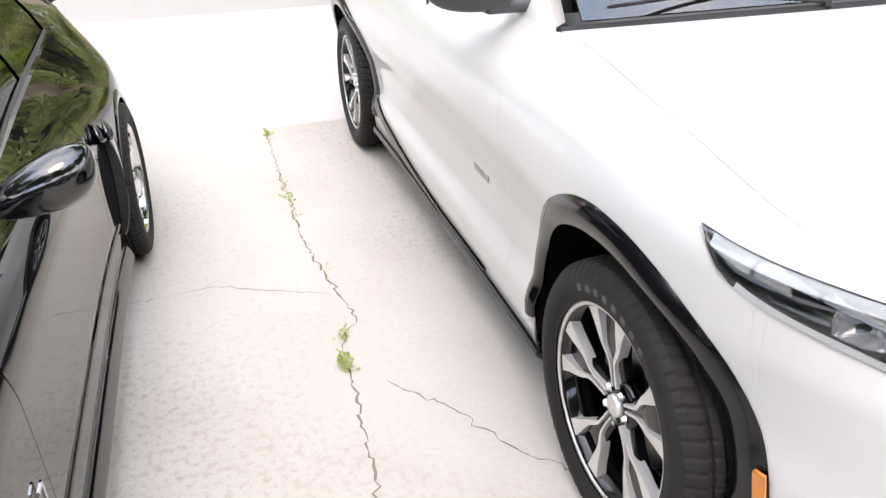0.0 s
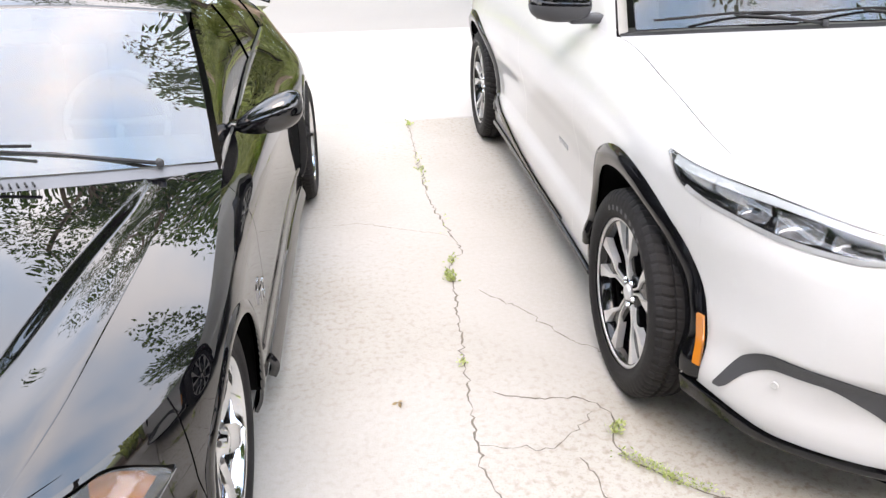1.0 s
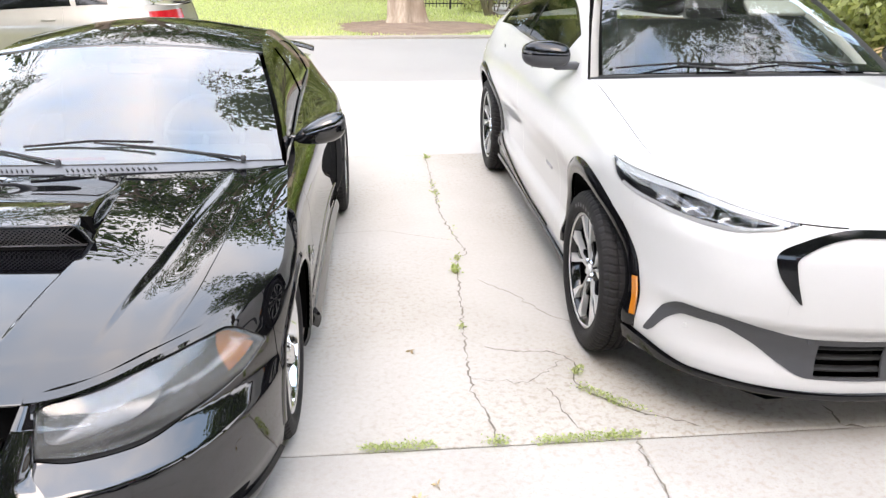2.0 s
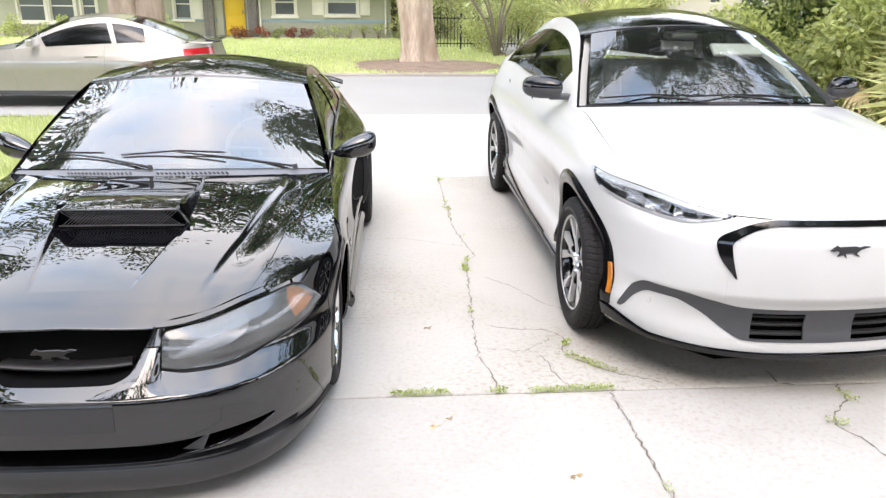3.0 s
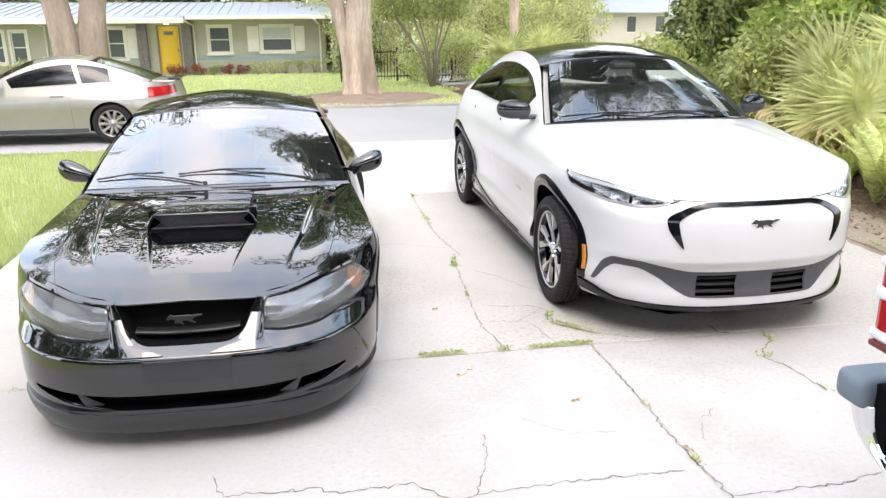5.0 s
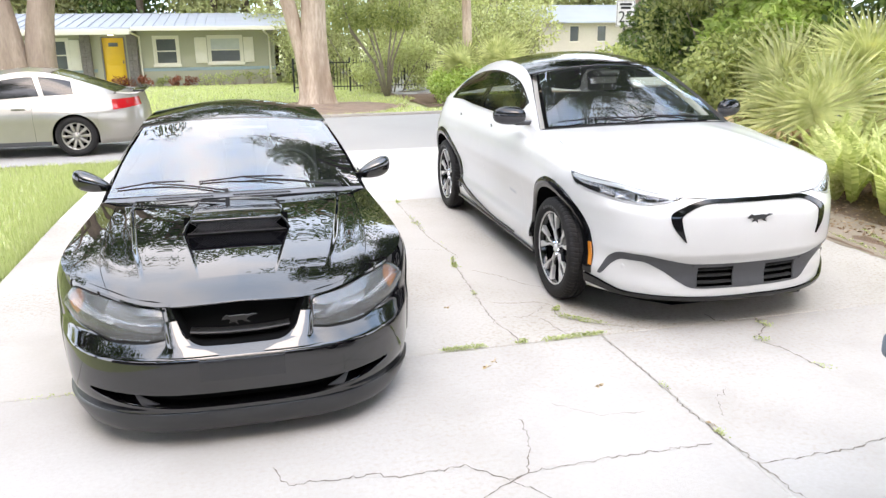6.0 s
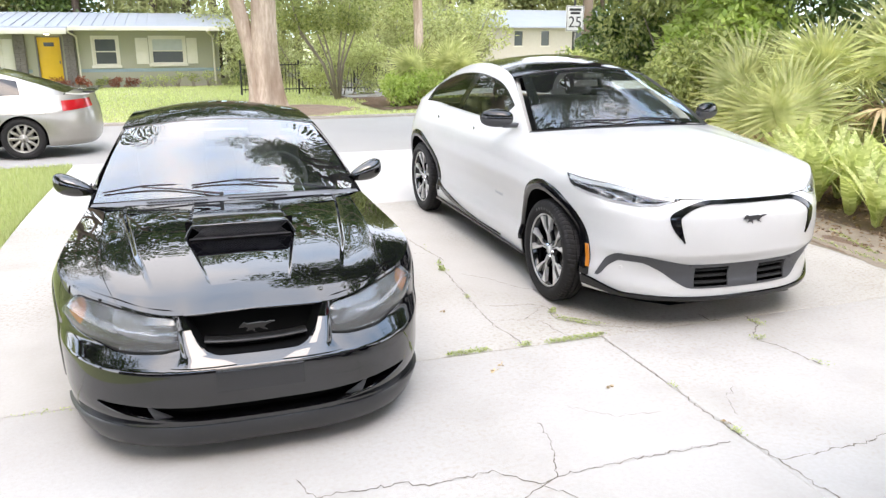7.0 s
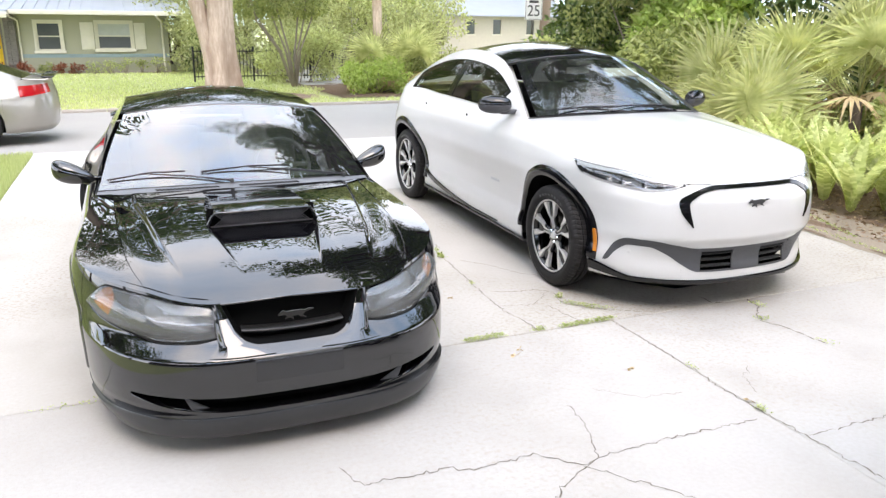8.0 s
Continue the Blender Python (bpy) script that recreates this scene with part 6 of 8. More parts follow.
    for i in range(2):
        lv = bmesh.new()
        for k in range(17):
            u = np.array((0.22 + 0.27 * i) + 0.012 * k)
            q = cowl(u) * 0.6 + cowl_b(u) * 0.4
            made = bmesh.ops.create_cube(lv, size=1)["verts"]
            bmesh.ops.transform(lv, matrix=Matrix.Translation((q[0], q[1], q[2] + 0.001)) @ Matrix.Rotation(0.5, 4, "Z") @ Matrix.Diagonal((0.005, 0.035, 0.006, 1)), verts=made)
        part("louvre", lv, MATT_BLACK, cw)
    roof_f = crv((-0.635, 1.47, 1.213), (-0.32, 1.385, 1.254), (0, 1.355, 1.268), (0.32, 1.385, 1.254), (0.635, 1.47, 1.213))
    post = lambda sg: crv((sg * 0.815, 0.735, 0.858), (sg * 0.735, 1.09, 1.045), (sg * 0.635, 1.47, 1.213))
    screen = coons(cowl_b, roof_f, post(-1), post(1))
    def bowed(u, v):
        q = screen(u, v)
        q[..., 2] += 0.018 * np.sin(np.pi * v) * (1 - (2 * u - 1) ** 2)
        return q
    gl = Skin()
    gl.sheet(bowed, np.linspace(0.012, 0.988, 30), np.linspace(0.005, 0.985, 20))
    part("windscreen", gl, BLACK_SCREEN, car, "windscreen reflecting bright sky").visible_shadow = False
    frit = Skin()
    for a, b, c, d in ((0.012, 0.026, 0.01, 0.98), (0.974, 0.988, 0.01, 0.98), (0.026, 0.974, 0.01, 0.035), (0.026, 0.974, 0.955, 0.98)):
        frit.sheet(lambda u, v: bowed(u, v) - np.array([0, -0.003, 0.004]), np.linspace(a, b, 16), np.linspace(c, d, 16))
    part("screen_border", frit, GLOSS_BLACK, car)
    rim_bar = Skin()
    rim_bar.sheet(lambda u, v: bowed(u, 0.985 + 0.02 * v) + np.array([0, 0, 0.004]) * np.sin(np.pi * v)[..., None], np.linspace(0.02, 0.98, 30), np.linspace(0, 1, 4))
    part("screen_moulding", rim_bar, STEEL, car, "bright screen moulding")
    rails = lambda sg: crv((sg * 0.825, 0.70, 0.845), (sg * 0.75, 1.05, 1.035), (sg * 0.648, 1.45, 1.213), (sg * 0.606, 1.85, 1.262), (sg * 0.60, 2.25, 1.246), (sg * 0.64, 2.70, 1.13), (sg * 0.72, 3.15, 0.965))
    belt = lambda t: sh.side(0.70 + 2.45 * t, top(sh.along(0.70 + 2.45 * t)))
    def side_glass(u, v):
        q = belt(u**0.9) * (1 - v)[..., None] + rails(1)(u) * v[..., None]
        q[..., 0] += 0.025 * np.sin(np.pi * v) * np.sin(np.pi * u)
        return q
    frame = Skin()
    for a, b, c, d in ((0.0, 1.0, 0.0, 0.06), (0.0, 1.0, 0.80, 1.0), (0.0, 0.12, 0.06, 0.80), (0.48, 0.53, 0.06, 0.80), (0.76, 1.0, 0.06, 0.80)):
        frame.sheet(side_glass, np.linspace(a, b, max(8, int(50 * (b - a)))), np.linspace(c, d, 8))
    both("roof_rail", frame, BLACK_PAINT, car)
    for sgn in (1, -1):
        for a, b in ((0.11, 0.49), (0.52, 0.77)):
            win = Skin()
            win.sheet(lambda u, v: (side_glass(u, v) - np.array([0.006, 0, 0])) * np.array([sgn, 1, 1]), np.linspace(a, b, 14), np.linspace(0.05, 0.81, 8))
            part("side_window", win, TINT, car, "tinted side window").visible_shadow = False
        tr = Skin()
        tr.sheet(lambda u, v: (side_glass(u, 0.045 + 0.05 * v) + np.array([0.006, 0, 0]) * np.sin(np.pi * v)[..., None]) * np.array([sgn, 1, 1]), np.linspace(0.10, 0.76, 30), np.linspace(0, 1, 4))
        part("window_sweep", tr, SATIN_BLACK, car)
    ts = np.linspace(0, 1, 400)
    t1, t2 = (float(ts[np.argmin(np.abs(rails(1)(ts)[:, 1] - y))]) for y in (1.46, 2.25))
    part_of = lambda sg, a, b: (lambda v: rails(sg)(a + (b - a) * v))
    back = crv((-0.60, 2.25, 1.246), (0, 2.30, 1.296), (0.60, 2.25, 1.246))
    tail = crv((-0.72, 3.15, 0.965), (0, 3.22, 0.985), (0.72, 3.15, 0.965))
    lid = coons(roof_f, back, part_of(-1, t1, t2), part_of(1, t1, t2))
    def roof_at(u, v):
        q = lid(u, v)
        q[..., 2] += 0.030 * (1 - (2 * u - 1) ** 2) * np.sin(np.pi * v)
        return q
    roof = Skin()
    roof.sheet(roof_at, np.linspace(0, 1, 30), np.linspace(0.01, 1, 24), lip=0.008)
    part("roof", roof, BLACK_PAINT, car, "glossy black roof")
    rear = Skin()
    rear.sheet(coons(back, tail, part_of(-1, t2, 1), part_of(1, t2, 1)), np.linspace(0.06, 0.94, 20), np.linspace(0.04, 0.9, 12))
    part("rear_window", rear, TINT, car).visible_shadow = False
    rearf = Skin()
    rw = coons(back, tail, part_of(-1, t2, 1), part_of(1, t2, 1))
    for a, b, c, d in ((0, 0.07, 0, 1), (0.93, 1, 0, 1), (0.07, 0.93, 0, 0.05), (0.07, 0.93, 0.89, 1)):
        rearf.sheet(rw, np.linspace(a, b, 8), np.linspace(c, d, 8))
    part("rear_window_frame", rearf, BLACK_PAINT, car)
    deck = Skin()
    deck.sheet(lambda u, v: np.stack([(2 * u - 1) * 0.72, 3.15 + 0.07 * (1 - (2 * u - 1) ** 2) + 0.36 * v, 0.965 + 0.02 * (1 - (2 * u - 1) ** 2) - 0.03 * v], -1), np.linspace(0, 1, 14), np.linspace(0, 1, 6))
    part("trunk_lid", deck, BLACK_PAINT, car)
    sp2 = Skin((0, 3.4, 1.0))
    sp2.sheet(lambda u, v: np.stack([(2 * u - 1) * 0.74, 3.42 + 0.07 * np.cos(2 * np.pi * v), 1.045 - 0.06 * np.abs(2 * u - 1) ** 5 + 0.018 * np.sin(2 * np.pi * v)], -1), np.linspace(0, 1, 30), np.linspace(0, 1, 14))
    part("rear_spoiler", sp2, BLACK_PAINT, car, "black rear spoiler")

    # cabin
    part("dashboard", boxes((-0.70, 0.70, 0.66, 1.16, 0.70, 0.835), bevel=0.05, seg=3), CABIN, car)
    part("cabin_floor", boxes((-0.72, 0.72, 0.7, 3.2, 0.22, 0.27)), CABIN, car)
    seat(car, -0.36, 1.5, 0.36, SEAT_GREY, 0.60)
    seat(car, 0.36, 1.5, 0.36, SEAT_GREY, 0.60)
    part("rear_bench", boxes((-0.60, 0.60, 2.35, 2.55, 0.36, 0.92), bevel=0.05, seg=3), SEAT_GREY, car)
    steering_wheel(car, 0.36, 1.25, 0.86, CABIN)
    part("rear_mirror", boxes((-0.12, 0.12, 1.44, 1.47, 1.115, 1.17), bevel=0.012), CABIN_PALE, car)
    lin = Skin((0, 2, 5))
    lin.sheet(lambda u, v: roof_at(u, v) - np.array([0, 0, 0.035]), np.linspace(0.03, 0.97, 12), np.linspace(0.02, 1, 12))
    part("headlining", lin, CABIN_PALE, car)

    # wipers, mirrors, handles, quarter scoops, bars
    def on_glass(x, v, up=0.014):
        q = bowed(np.array(x / 1.60 + 0.5), np.array(v))
        return (float(q[0]), float(q[1]) - up * 0.4, float(q[2]) + up)
    wiper(car, on_glass(-0.06, -0.02), on_glass(-0.50, 0.115), on_glass(-0.74, 0.10))
    wiper(car, on_glass(0.62, -0.02), on_glass(0.05, 0.12), on_glass(-0.22, 0.11))
    # thin red bar standing in for a red reflection low in the windscreen
    part("washer_strip", boxes((-0.16, 0.10, 0.60, 0.606, 0.905, 0.915)), RED_LENS, car)
    for sgn in (1, -1):
        cap = Skin((sgn * 0.96, 1.1, 0.9))
        def egg(u, v):
            a, b = 2 * np.pi * u, np.pi * v
            r = np.sin(b) ** 0.7 * (0.78 + 0.30 * np.cos(b))
            return np.stack([sgn * (0.940 + 0.120 * np.cos(b)), 1.09 + 0.080 * r * np.cos(a) + 0.03 * np.cos(b), 0.902 + 0.082 * r * np.sin(a) + 0.030 * np.cos(b)], -1)
        cap.sheet(egg, np.linspace(0, 1, 28), np.linspace(0.001, 0.999, 18))
        mirror = part("door_mirror", cap, BLACK_PAINT, car, "glossy black door mirror")
        part("mirror_arm", boxes((0.76, 0.90, 1.06, 1.13, 0.855, 0.885), bevel=0.01), BLACK_PAINT, mirror, "", Matrix.Diagonal((sgn, 1, 1, 1)))
        q = sh.side(np.array(1.72), np.array(0.745), 0.012)
        part("door_handle", boxes((-0.012, 0.02, -0.09, 0.09, -0.02, 0.02), bevel=0.01), GLOSS_BLACK, car, "", Matrix.Translation((sgn * q[0], q[1], q[2])))
        scoop = Skin((0, 2.1, 0.5))
        scoop.sheet(lambda u, v: sh.side(2.10 + 0.03 * u + 0.15 * v, 0.29 + 0.38 * u, 0.040 * (1 - v) ** 0.7 * np.sin(np.pi * np.clip(u * 0.94 + 0.03, 0, 1)) ** 0.4) * np.array([sgn, 1, 1]), np.linspace(0, 1, 20), np.linspace(0, 1, 8), lip=0.012)
        scoop = part("quarter_scoop", scoop, BLACK_PAINT, car, "black side scoop ahead of the rear wheel")
        face = Skin((0, 2.4, 0.5))
        face.sheet(lambda u, v: sh.side(2.098 + 0.03 * u, 0.30 + 0.35 * u, (0.002 + 0.035 * v) * np.sin(np.pi * np.clip(u * 0.94 + 0.03, 0, 1)) ** 0.4) * np.array([sgn, 1, 1]), np.linspace(0, 1, 16), np.linspace(0, 1, 4))
        part("scoop_mesh", face, MATT_BLACK, scoop)
        for a, b in ((0.010, 2.085), (0.034, 2.115)):
            fin = Skin((0, 2.1, 0.68))
            fin.sheet(lambda u, v: (sh.side(b + 0 * u, 0.655 + 0.085 * v, a) + np.stack([0.016 * np.cos(2 * np.pi * u) * np.sin(np.pi * v ** 0.7), 0.045 * np.sin(2 * np.pi * u) * np.sin(np.pi * v ** 0.7), 0 * u], -1)) * np.array([sgn, 1, 1]), np.linspace(0, 1, 16), np.linspace(0.001, 0.999, 10))
            part("scoop_fin", fin, BLACK_PAINT, scoop)
        e = sh.side(np.array(0.50), np.array(0.50), 0.004)
        gt = boxes((0, 0.005, -0.05, -0.042, -0.03, 0.03), (0, 0.005, -0.05, -0.015, 0.022, 0.03), (0, 0.005, -0.05, -0.015, -0.03, -0.022), (0, 0.005, -0.023, -0.015, -0.03, 0.0), (0, 0.005, 0.002, 0.042, 0.022, 0.03), (0, 0.005, 0.018, 0.026, -0.03, 0.022))
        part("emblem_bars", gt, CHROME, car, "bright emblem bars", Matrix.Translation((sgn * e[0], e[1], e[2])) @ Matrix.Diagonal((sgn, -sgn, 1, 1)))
        tl = Skin()
        tl.sheet(lambda u, v: sh.point(end - 0.62 + 0.42 * u, 0.66 + 0.16 * v, 0.006) * np.array([sgn, 1, 1]), np.linspace(0, 1, 10), np.linspace(0, 1, 4), lip=0.01)
        part("tail_light", tl, RED_LENS, car, "red tail light")
    kit = plain_spoke_wheel_kit()
    for y, face in ((0.0, 0.888), (2.573, 0.992)):
        for sgn in (1, -1):
            m = Matrix.Translation((sgn * (face - 0.1175), y, 0.325))
            plain_spoke_wheel(kit, car, m @ Matrix.Rotation(math.pi, 4, "Z") if sgn < 0 else m, "bright polished five-spoke wheel")
    return car


black_car(pose(-2.132, -0.56, 0, 0, 0, -0.64))

# ---- house across the street ----
def house():
    gz = -0.55
    h = thing("house", "low sage green house with yellow door and pale metal roof", "house", pose(0, 31.5, gz))
    x0, x1 = -24.0, -0.49
    openings = [(-7.72, -6.74, 0.0, 2.06), (-5.54, -4.63, 0.88, 2.0), (-3.28, -1.95, 0.92, 2.0), (-9.75, -9.05, 0.70, 1.95), (-14.9, -13.9, 0.55, 1.85), (-13.6, -13.0, 0.55, 1.85), (-16.2, -15.1, 0.55, 1.85)]
    tall = 2.36
    items, xs = [], sorted({x0, x1, *(v for o in openings for v in o[:2])})
    for a, b in zip(xs, xs[1:]):
        o = [q for q in openings if q[0] <= (a + b) / 2 <= q[1]]
        if not o:
            items.append((a, b, 0, 0.2, 0, tall))
        else:
            if o[0][2] > 0:
                items.append((a, b, 0, 0.2, 0, o[0][2]))
            items.append((a, b, 0, 0.2, o[0][3], tall))
    part("wall", boxes(*items), SAGE, h, "sage green painted masonry wall")
    part("end_wall", boxes((x1 - 0.2, x1, 0.2, 8.5, 0, tall)), SAGE, h)
    part("back_wall", boxes((x0, x1, 8.5, 8.7, 0, tall), (x0, x0 + 0.2, 0.2, 8.5, 0, tall)), SAGE, h)
    part("painted_band", boxes((-6.2, x1 + 0.004, -0.012, 0, 0.60, 0.74), (-11.9, -7.95, -0.012, 0, 0.60, 0.74), bevel=0.003), BLUE_BAND, h, "pale blue painted band")
    roof = Skin((-12, 4, -5))
    roof.sheet(lambda u, v: np.stack([u, -0.85 + 5.2 * v, 2.46 + 0.62 * v + 0 * u], -1), np.linspace(x0 - 0.6, x1 + 0.65, 60), np.linspace(0, 1, 4), lip=0.06)
    roof.sheet(lambda u, v: np.stack([u, 4.35 + 5.0 * v, 3.08 - 0.62 * v + 0 * u], -1), np.linspace(x0 - 0.6, x1 + 0.65, 60), np.linspace(0, 1, 4), lip=0.06)
    rf = part("roof", roof, ROOF, h, "pale standing-seam metal roof")
    for k in range(58):
        x = x0 - 0.4 + 0.42 * k
        part("seam", boxes((x, x + 0.03, 0, 5.2, 0, 0.035)), ROOF, rf, "", Matrix.Translation((0, -0.85, 2.465)) @ Matrix.Rotation(math.atan2(0.62, 5.2), 4, "X"))
    part("fascia", boxes((-6.35, x1 + 0.62, -0.90, -0.84, 2.30, 2.47), bevel=0.01), CREAM, h, "cream fascia and gutter")
    part("fascia", boxes((x0 - 0.6, -6.40, -1.05, -0.98, 2.16, 2.38), bevel=0.01), CREAM, h, "cream porch gutter")
    part("porch_roof", boxes((x0 - 0.6, -6.40, -0.98, 0.0, 2.34, 2.44)), ROOF, h)
    part("soffit", boxes((x0 - 0.6, x1 + 0.6, -0.84, 0.0, 2.37, 2.40)), CREAM, h)
    # door
    d = part("door", boxes((-7.66, -6.80, 0.06, 0.11, 0.02, 2.02), bevel=0.005), YELLOW, h, "yellow front door with a small top light")
    part("door_frame", boxes((-7.72, -7.66, -0.01, 0.14, 0, 2.06), (-6.80, -6.74, -0.01, 0.14, 0, 2.06), (-7.66, -6.80, -0.01, 0.14, 2.02, 2.06)), STONE, d)
    part("door_light", boxes((-7.42, -7.04, 0.05, 0.07, 1.66, 1.82), bevel=0.004), HOUSE_GLASS, d, "small grey glass light")
    part("door_handle", boxes((-6.90, -6.86, 0.0, 0.06, 0.95, 1.08), bevel=0.01), STEEL, d)
    part("door_panel", boxes((-7.56, -6.90, 0.052, 0.062, 0.15, 0.85), (-7.56, -6.90, 0.052, 0.062, 0.95, 1.55), bevel=0.004), YELLOW, d)
    lamp = part("porch_lamp", lathe([(0, 0.10), (0.03, 0.11), (0.10, 0.10), (0.14, 0.06), (0.15, 0)], 20, axis="z"), BULB, h, "lit round porch lamp", Matrix.Translation((-7.22, -0.35, 2.12)))
    part("lamp_base", lathe([(0.14, 0.05), (0.22, 0.05), (0.23, 0)], 16, axis="z"), IRON, lamp)
    for x in (-8.30, -6.45):
        p = part("stone_pier", boxes((x - 0.20, x + 0.20, -0.16, 0.0, 0, 2.36), bevel=0.01), STONE, h, "dark stacked stone pier")
        rs = random.Random(int(x * 10))
        for r in range(15):
            for c in range(2):
                w = rs.uniform(0.16, 0.2)
                part("stone", boxes((x - 0.2 + 0.2 * c, x - 0.2 + 0.2 * c + w, -0.185 - rs.random() * 0.015, -0.15, 0.02 + r * 0.155, 0.155 + r * 0.155), bevel=0.01, seg=1), STONE, p)
    # windows
    for a, b, c, e in openings[1:]:
        w = part("window", boxes((a, a + 0.06, 0.02, 0.12, c, e), (b - 0.06, b, 0.02, 0.12, c, e), (a + 0.06, b - 0.06, 0.02, 0.12, c, c + 0.06), (a + 0.06, b - 0.06, 0.02, 0.12, e - 0.06, e), (a + 0.06, b - 0.06, 0.03, 0.11, (c + e) / 2 - 0.025, (c + e) / 2 + 0.025)), CREAM, h, "white sash window")
        part("pane", boxes((a + 0.05, b - 0.05, 0.07, 0.08, c + 0.05, (c + e) / 2)), HOUSE_GLASS, w)
        part("pane", boxes((a + 0.05, b - 0.05, 0.05, 0.06, (c + e) / 2, e - 0.05)), BLIND if b - a > 1.2 else HOUSE_GLASS, w)
        part("window_trim", boxes((a - 0.09, a, -0.03, 0.03, c - 0.09, e + 0.09), (b, b + 0.09, -0.03, 0.03, c - 0.09, e + 0.09), (a, b, -0.03, 0.03, e, e + 0.09)), CREAM, w)
        part("window_sill", boxes((a - 0.13, b + 0.13, -0.07, 0.03, c - 0.11, c - 0.0), bevel=0.008), CREAM, w)
    for a, b, c, e in ((-3.90, -3.40, 0.92, 2.0), (-1.83, -1.40, 0.92, 2.0), (-11.2, -10.3, 0.60, 1.95), (-8.95, -8.55, 0.70, 1.95)):
        s = part("shutter", boxes((a, b, -0.045, -0.005, c, e), bevel=0.006), CREAM, h, "cream panel shutter")
        for k in range(2):
            part("shutter_panel", boxes((a + 0.06, b - 0.06, -0.056, -0.044, c + 0.06 + k * 0.5, c + 0.5 + k * 0.5), bevel=0.005), CREAM, s)
    for x, foot in ((-6.15, 0.35), (-0.72, 0.0), (-12.2, 0.0)):
        bm = tube([(x - 0.25, -0.92, 2.32), (x - 0.2, -0.8, 2.22), (x, -0.06, 2.05), (x, -0.06, 0.25), (x + foot * 0.4, -0.1, 0.12), (x + foot, -0.25, 0.06)], 0.045, 8)
        part("downspout", bm, CREAM, h, "cream downspout")
    part("plinth", boxes((x0, x1 + 0.01, -0.03, 0.0, -0.2, 0.05)), KERB, h)
    part("floor_slab", boxes((x0, x1, 0, 8.6, -0.1, 0.0)), KERB, h)
    return h


house()


def far_house():
    h = thing("far_house", "low beige house with pale roof behind trees", "house", pose(14.0, 45, -0.55))
    x1 = 14.0
    wins = [(5.6, 6.2), (7.6, 8.2), (10.2, 10.8)]
    items, xs = [], sorted({0.0, x1, *(v for w in wins for v in w)})
    for a, b in zip(xs, xs[1:]):
        if any(w[0] <= (a + b) / 2 <= w[1] for w in wins):
            items += [(a, b, 0, 0.2, 0, 1.3), (a, b, 0, 0.2, 2.3, 2.6)]
        else:
            items.append((a, b, 0, 0.2, 0, 2.6))
    part("wall", boxes(*items), BEIGE, h, "beige wall")
    for a, b in wins:
        w = part("window", boxes((a, b, 0.06, 0.10, 1.3, 2.3)), HOUSE_GLASS, h, "dark window")
        part("lintel", boxes((a - 0.06, b + 0.06, -0.02, 0.02, 2.28, 2.36)), CREAM, w)
        part("sill", boxes((a - 0.06, b + 0.06, -0.02, 0.02, 1.24, 1.32)), CREAM, w)
    sk = Skin((7, 4, -5))
    sk.sheet(lambda u, v: np.stack([u, -0.7 + 5 * v, 2.6 + 1.15 * v], -1), np.linspace(-0.6, x1 + 0.6, 20), np.linspace(0, 1, 3), lip=0.12)
    sk.sheet(lambda u, v: np.stack([u, 4.3 + 5 * v, 3.75 - 1.15 * v], -1), np.linspace(-0.6, x1 + 0.6, 20), np.linspace(0, 1, 3), lip=0.12)
    part("roof", sk, ROOF, h, "pale roof")
    part("side_wall", boxes((0, 0.2, 0.2, 8.5, 0, 2.6), (x1 - 0.2, x1, 0.2, 8.5, 0, 2.6), (0, x1, 8.5, 8.7, 0, 2.6)), BEIGE, h)


far_house()


# ---- speed sign, post, fence ----
sg = thing("speed_sign", "white speed limit sign with black 25 on a post", "sign", pose(9.2, 17.0, -0.32, 0, 0, 0))
part("post", boxes((-0.03, 0.03, 0.02, 0.07, 0, 3.2), bevel=0.005), STEEL, sg)
bd = part("board", boxes((-0.30, 0.30, 0.0, 0.012, 2.12, 2.87), bevel=0.004), SIGN_WHITE, sg)
part("border", boxes((-0.28, 0.28, -0.004, 0, 2.84, 2.852), (-0.28, 0.28, -0.004, 0, 2.138, 2.15), (-0.28, -0.268, -0.004, 0, 2.15, 2.84), (0.268, 0.28, -0.004, 0, 2.15, 2.84)), SIGN_BLACK, bd)
txt = bpy.data.curves.new("number", "FONT")
txt.body, txt.size, txt.align_x, txt.extrude = "25", 0.46, "CENTER", 0.002
txt.materials.append(SIGN_BLACK)
number = new("number", txt)
number.parent = bd
number.matrix_basis = pose(0, -0.006, 2.24, 90, 0, 0)
part("word_bar", boxes((-0.2, 0.2, -0.005, 0, 2.72, 2.79), (-0.16, 0.16, -0.005, 0, 2.62, 2.69)), SIGN_BLACK, bd)
wp = thing("utility_post", "weathered wooden post beside the speed sign", "post", pose(9.95, 17.6, -0.33))
part("shaft", lathe([(0, 0.19), (0.5, 0.17), (3, 0.16), (7, 0.14), (7.02, 0)], 16, axis="z"), POST_WOOD, wp)
fence = thing("fence", "black iron picket fence behind the lawn", "fence", pose(-0.2, 24.0, -0.43))
for k in range(52):
    part("picket", boxes((k * 0.12, k * 0.12 + 0.02, -0.01, 0.01, 0.06, 1.12)), IRON, fence)
for k in range(4):
    part("fence_post", boxes((k * 2.04 - 0.03, k * 2.04 + 0.03, -0.03, 0.03, 0, 1.2), bevel=0.006), IRON, fence)
for z in (0.16, 1.02):
    part("rail", boxes((0, 6.15, -0.015, 0.015, z, z + 0.035)), IRON, fence)


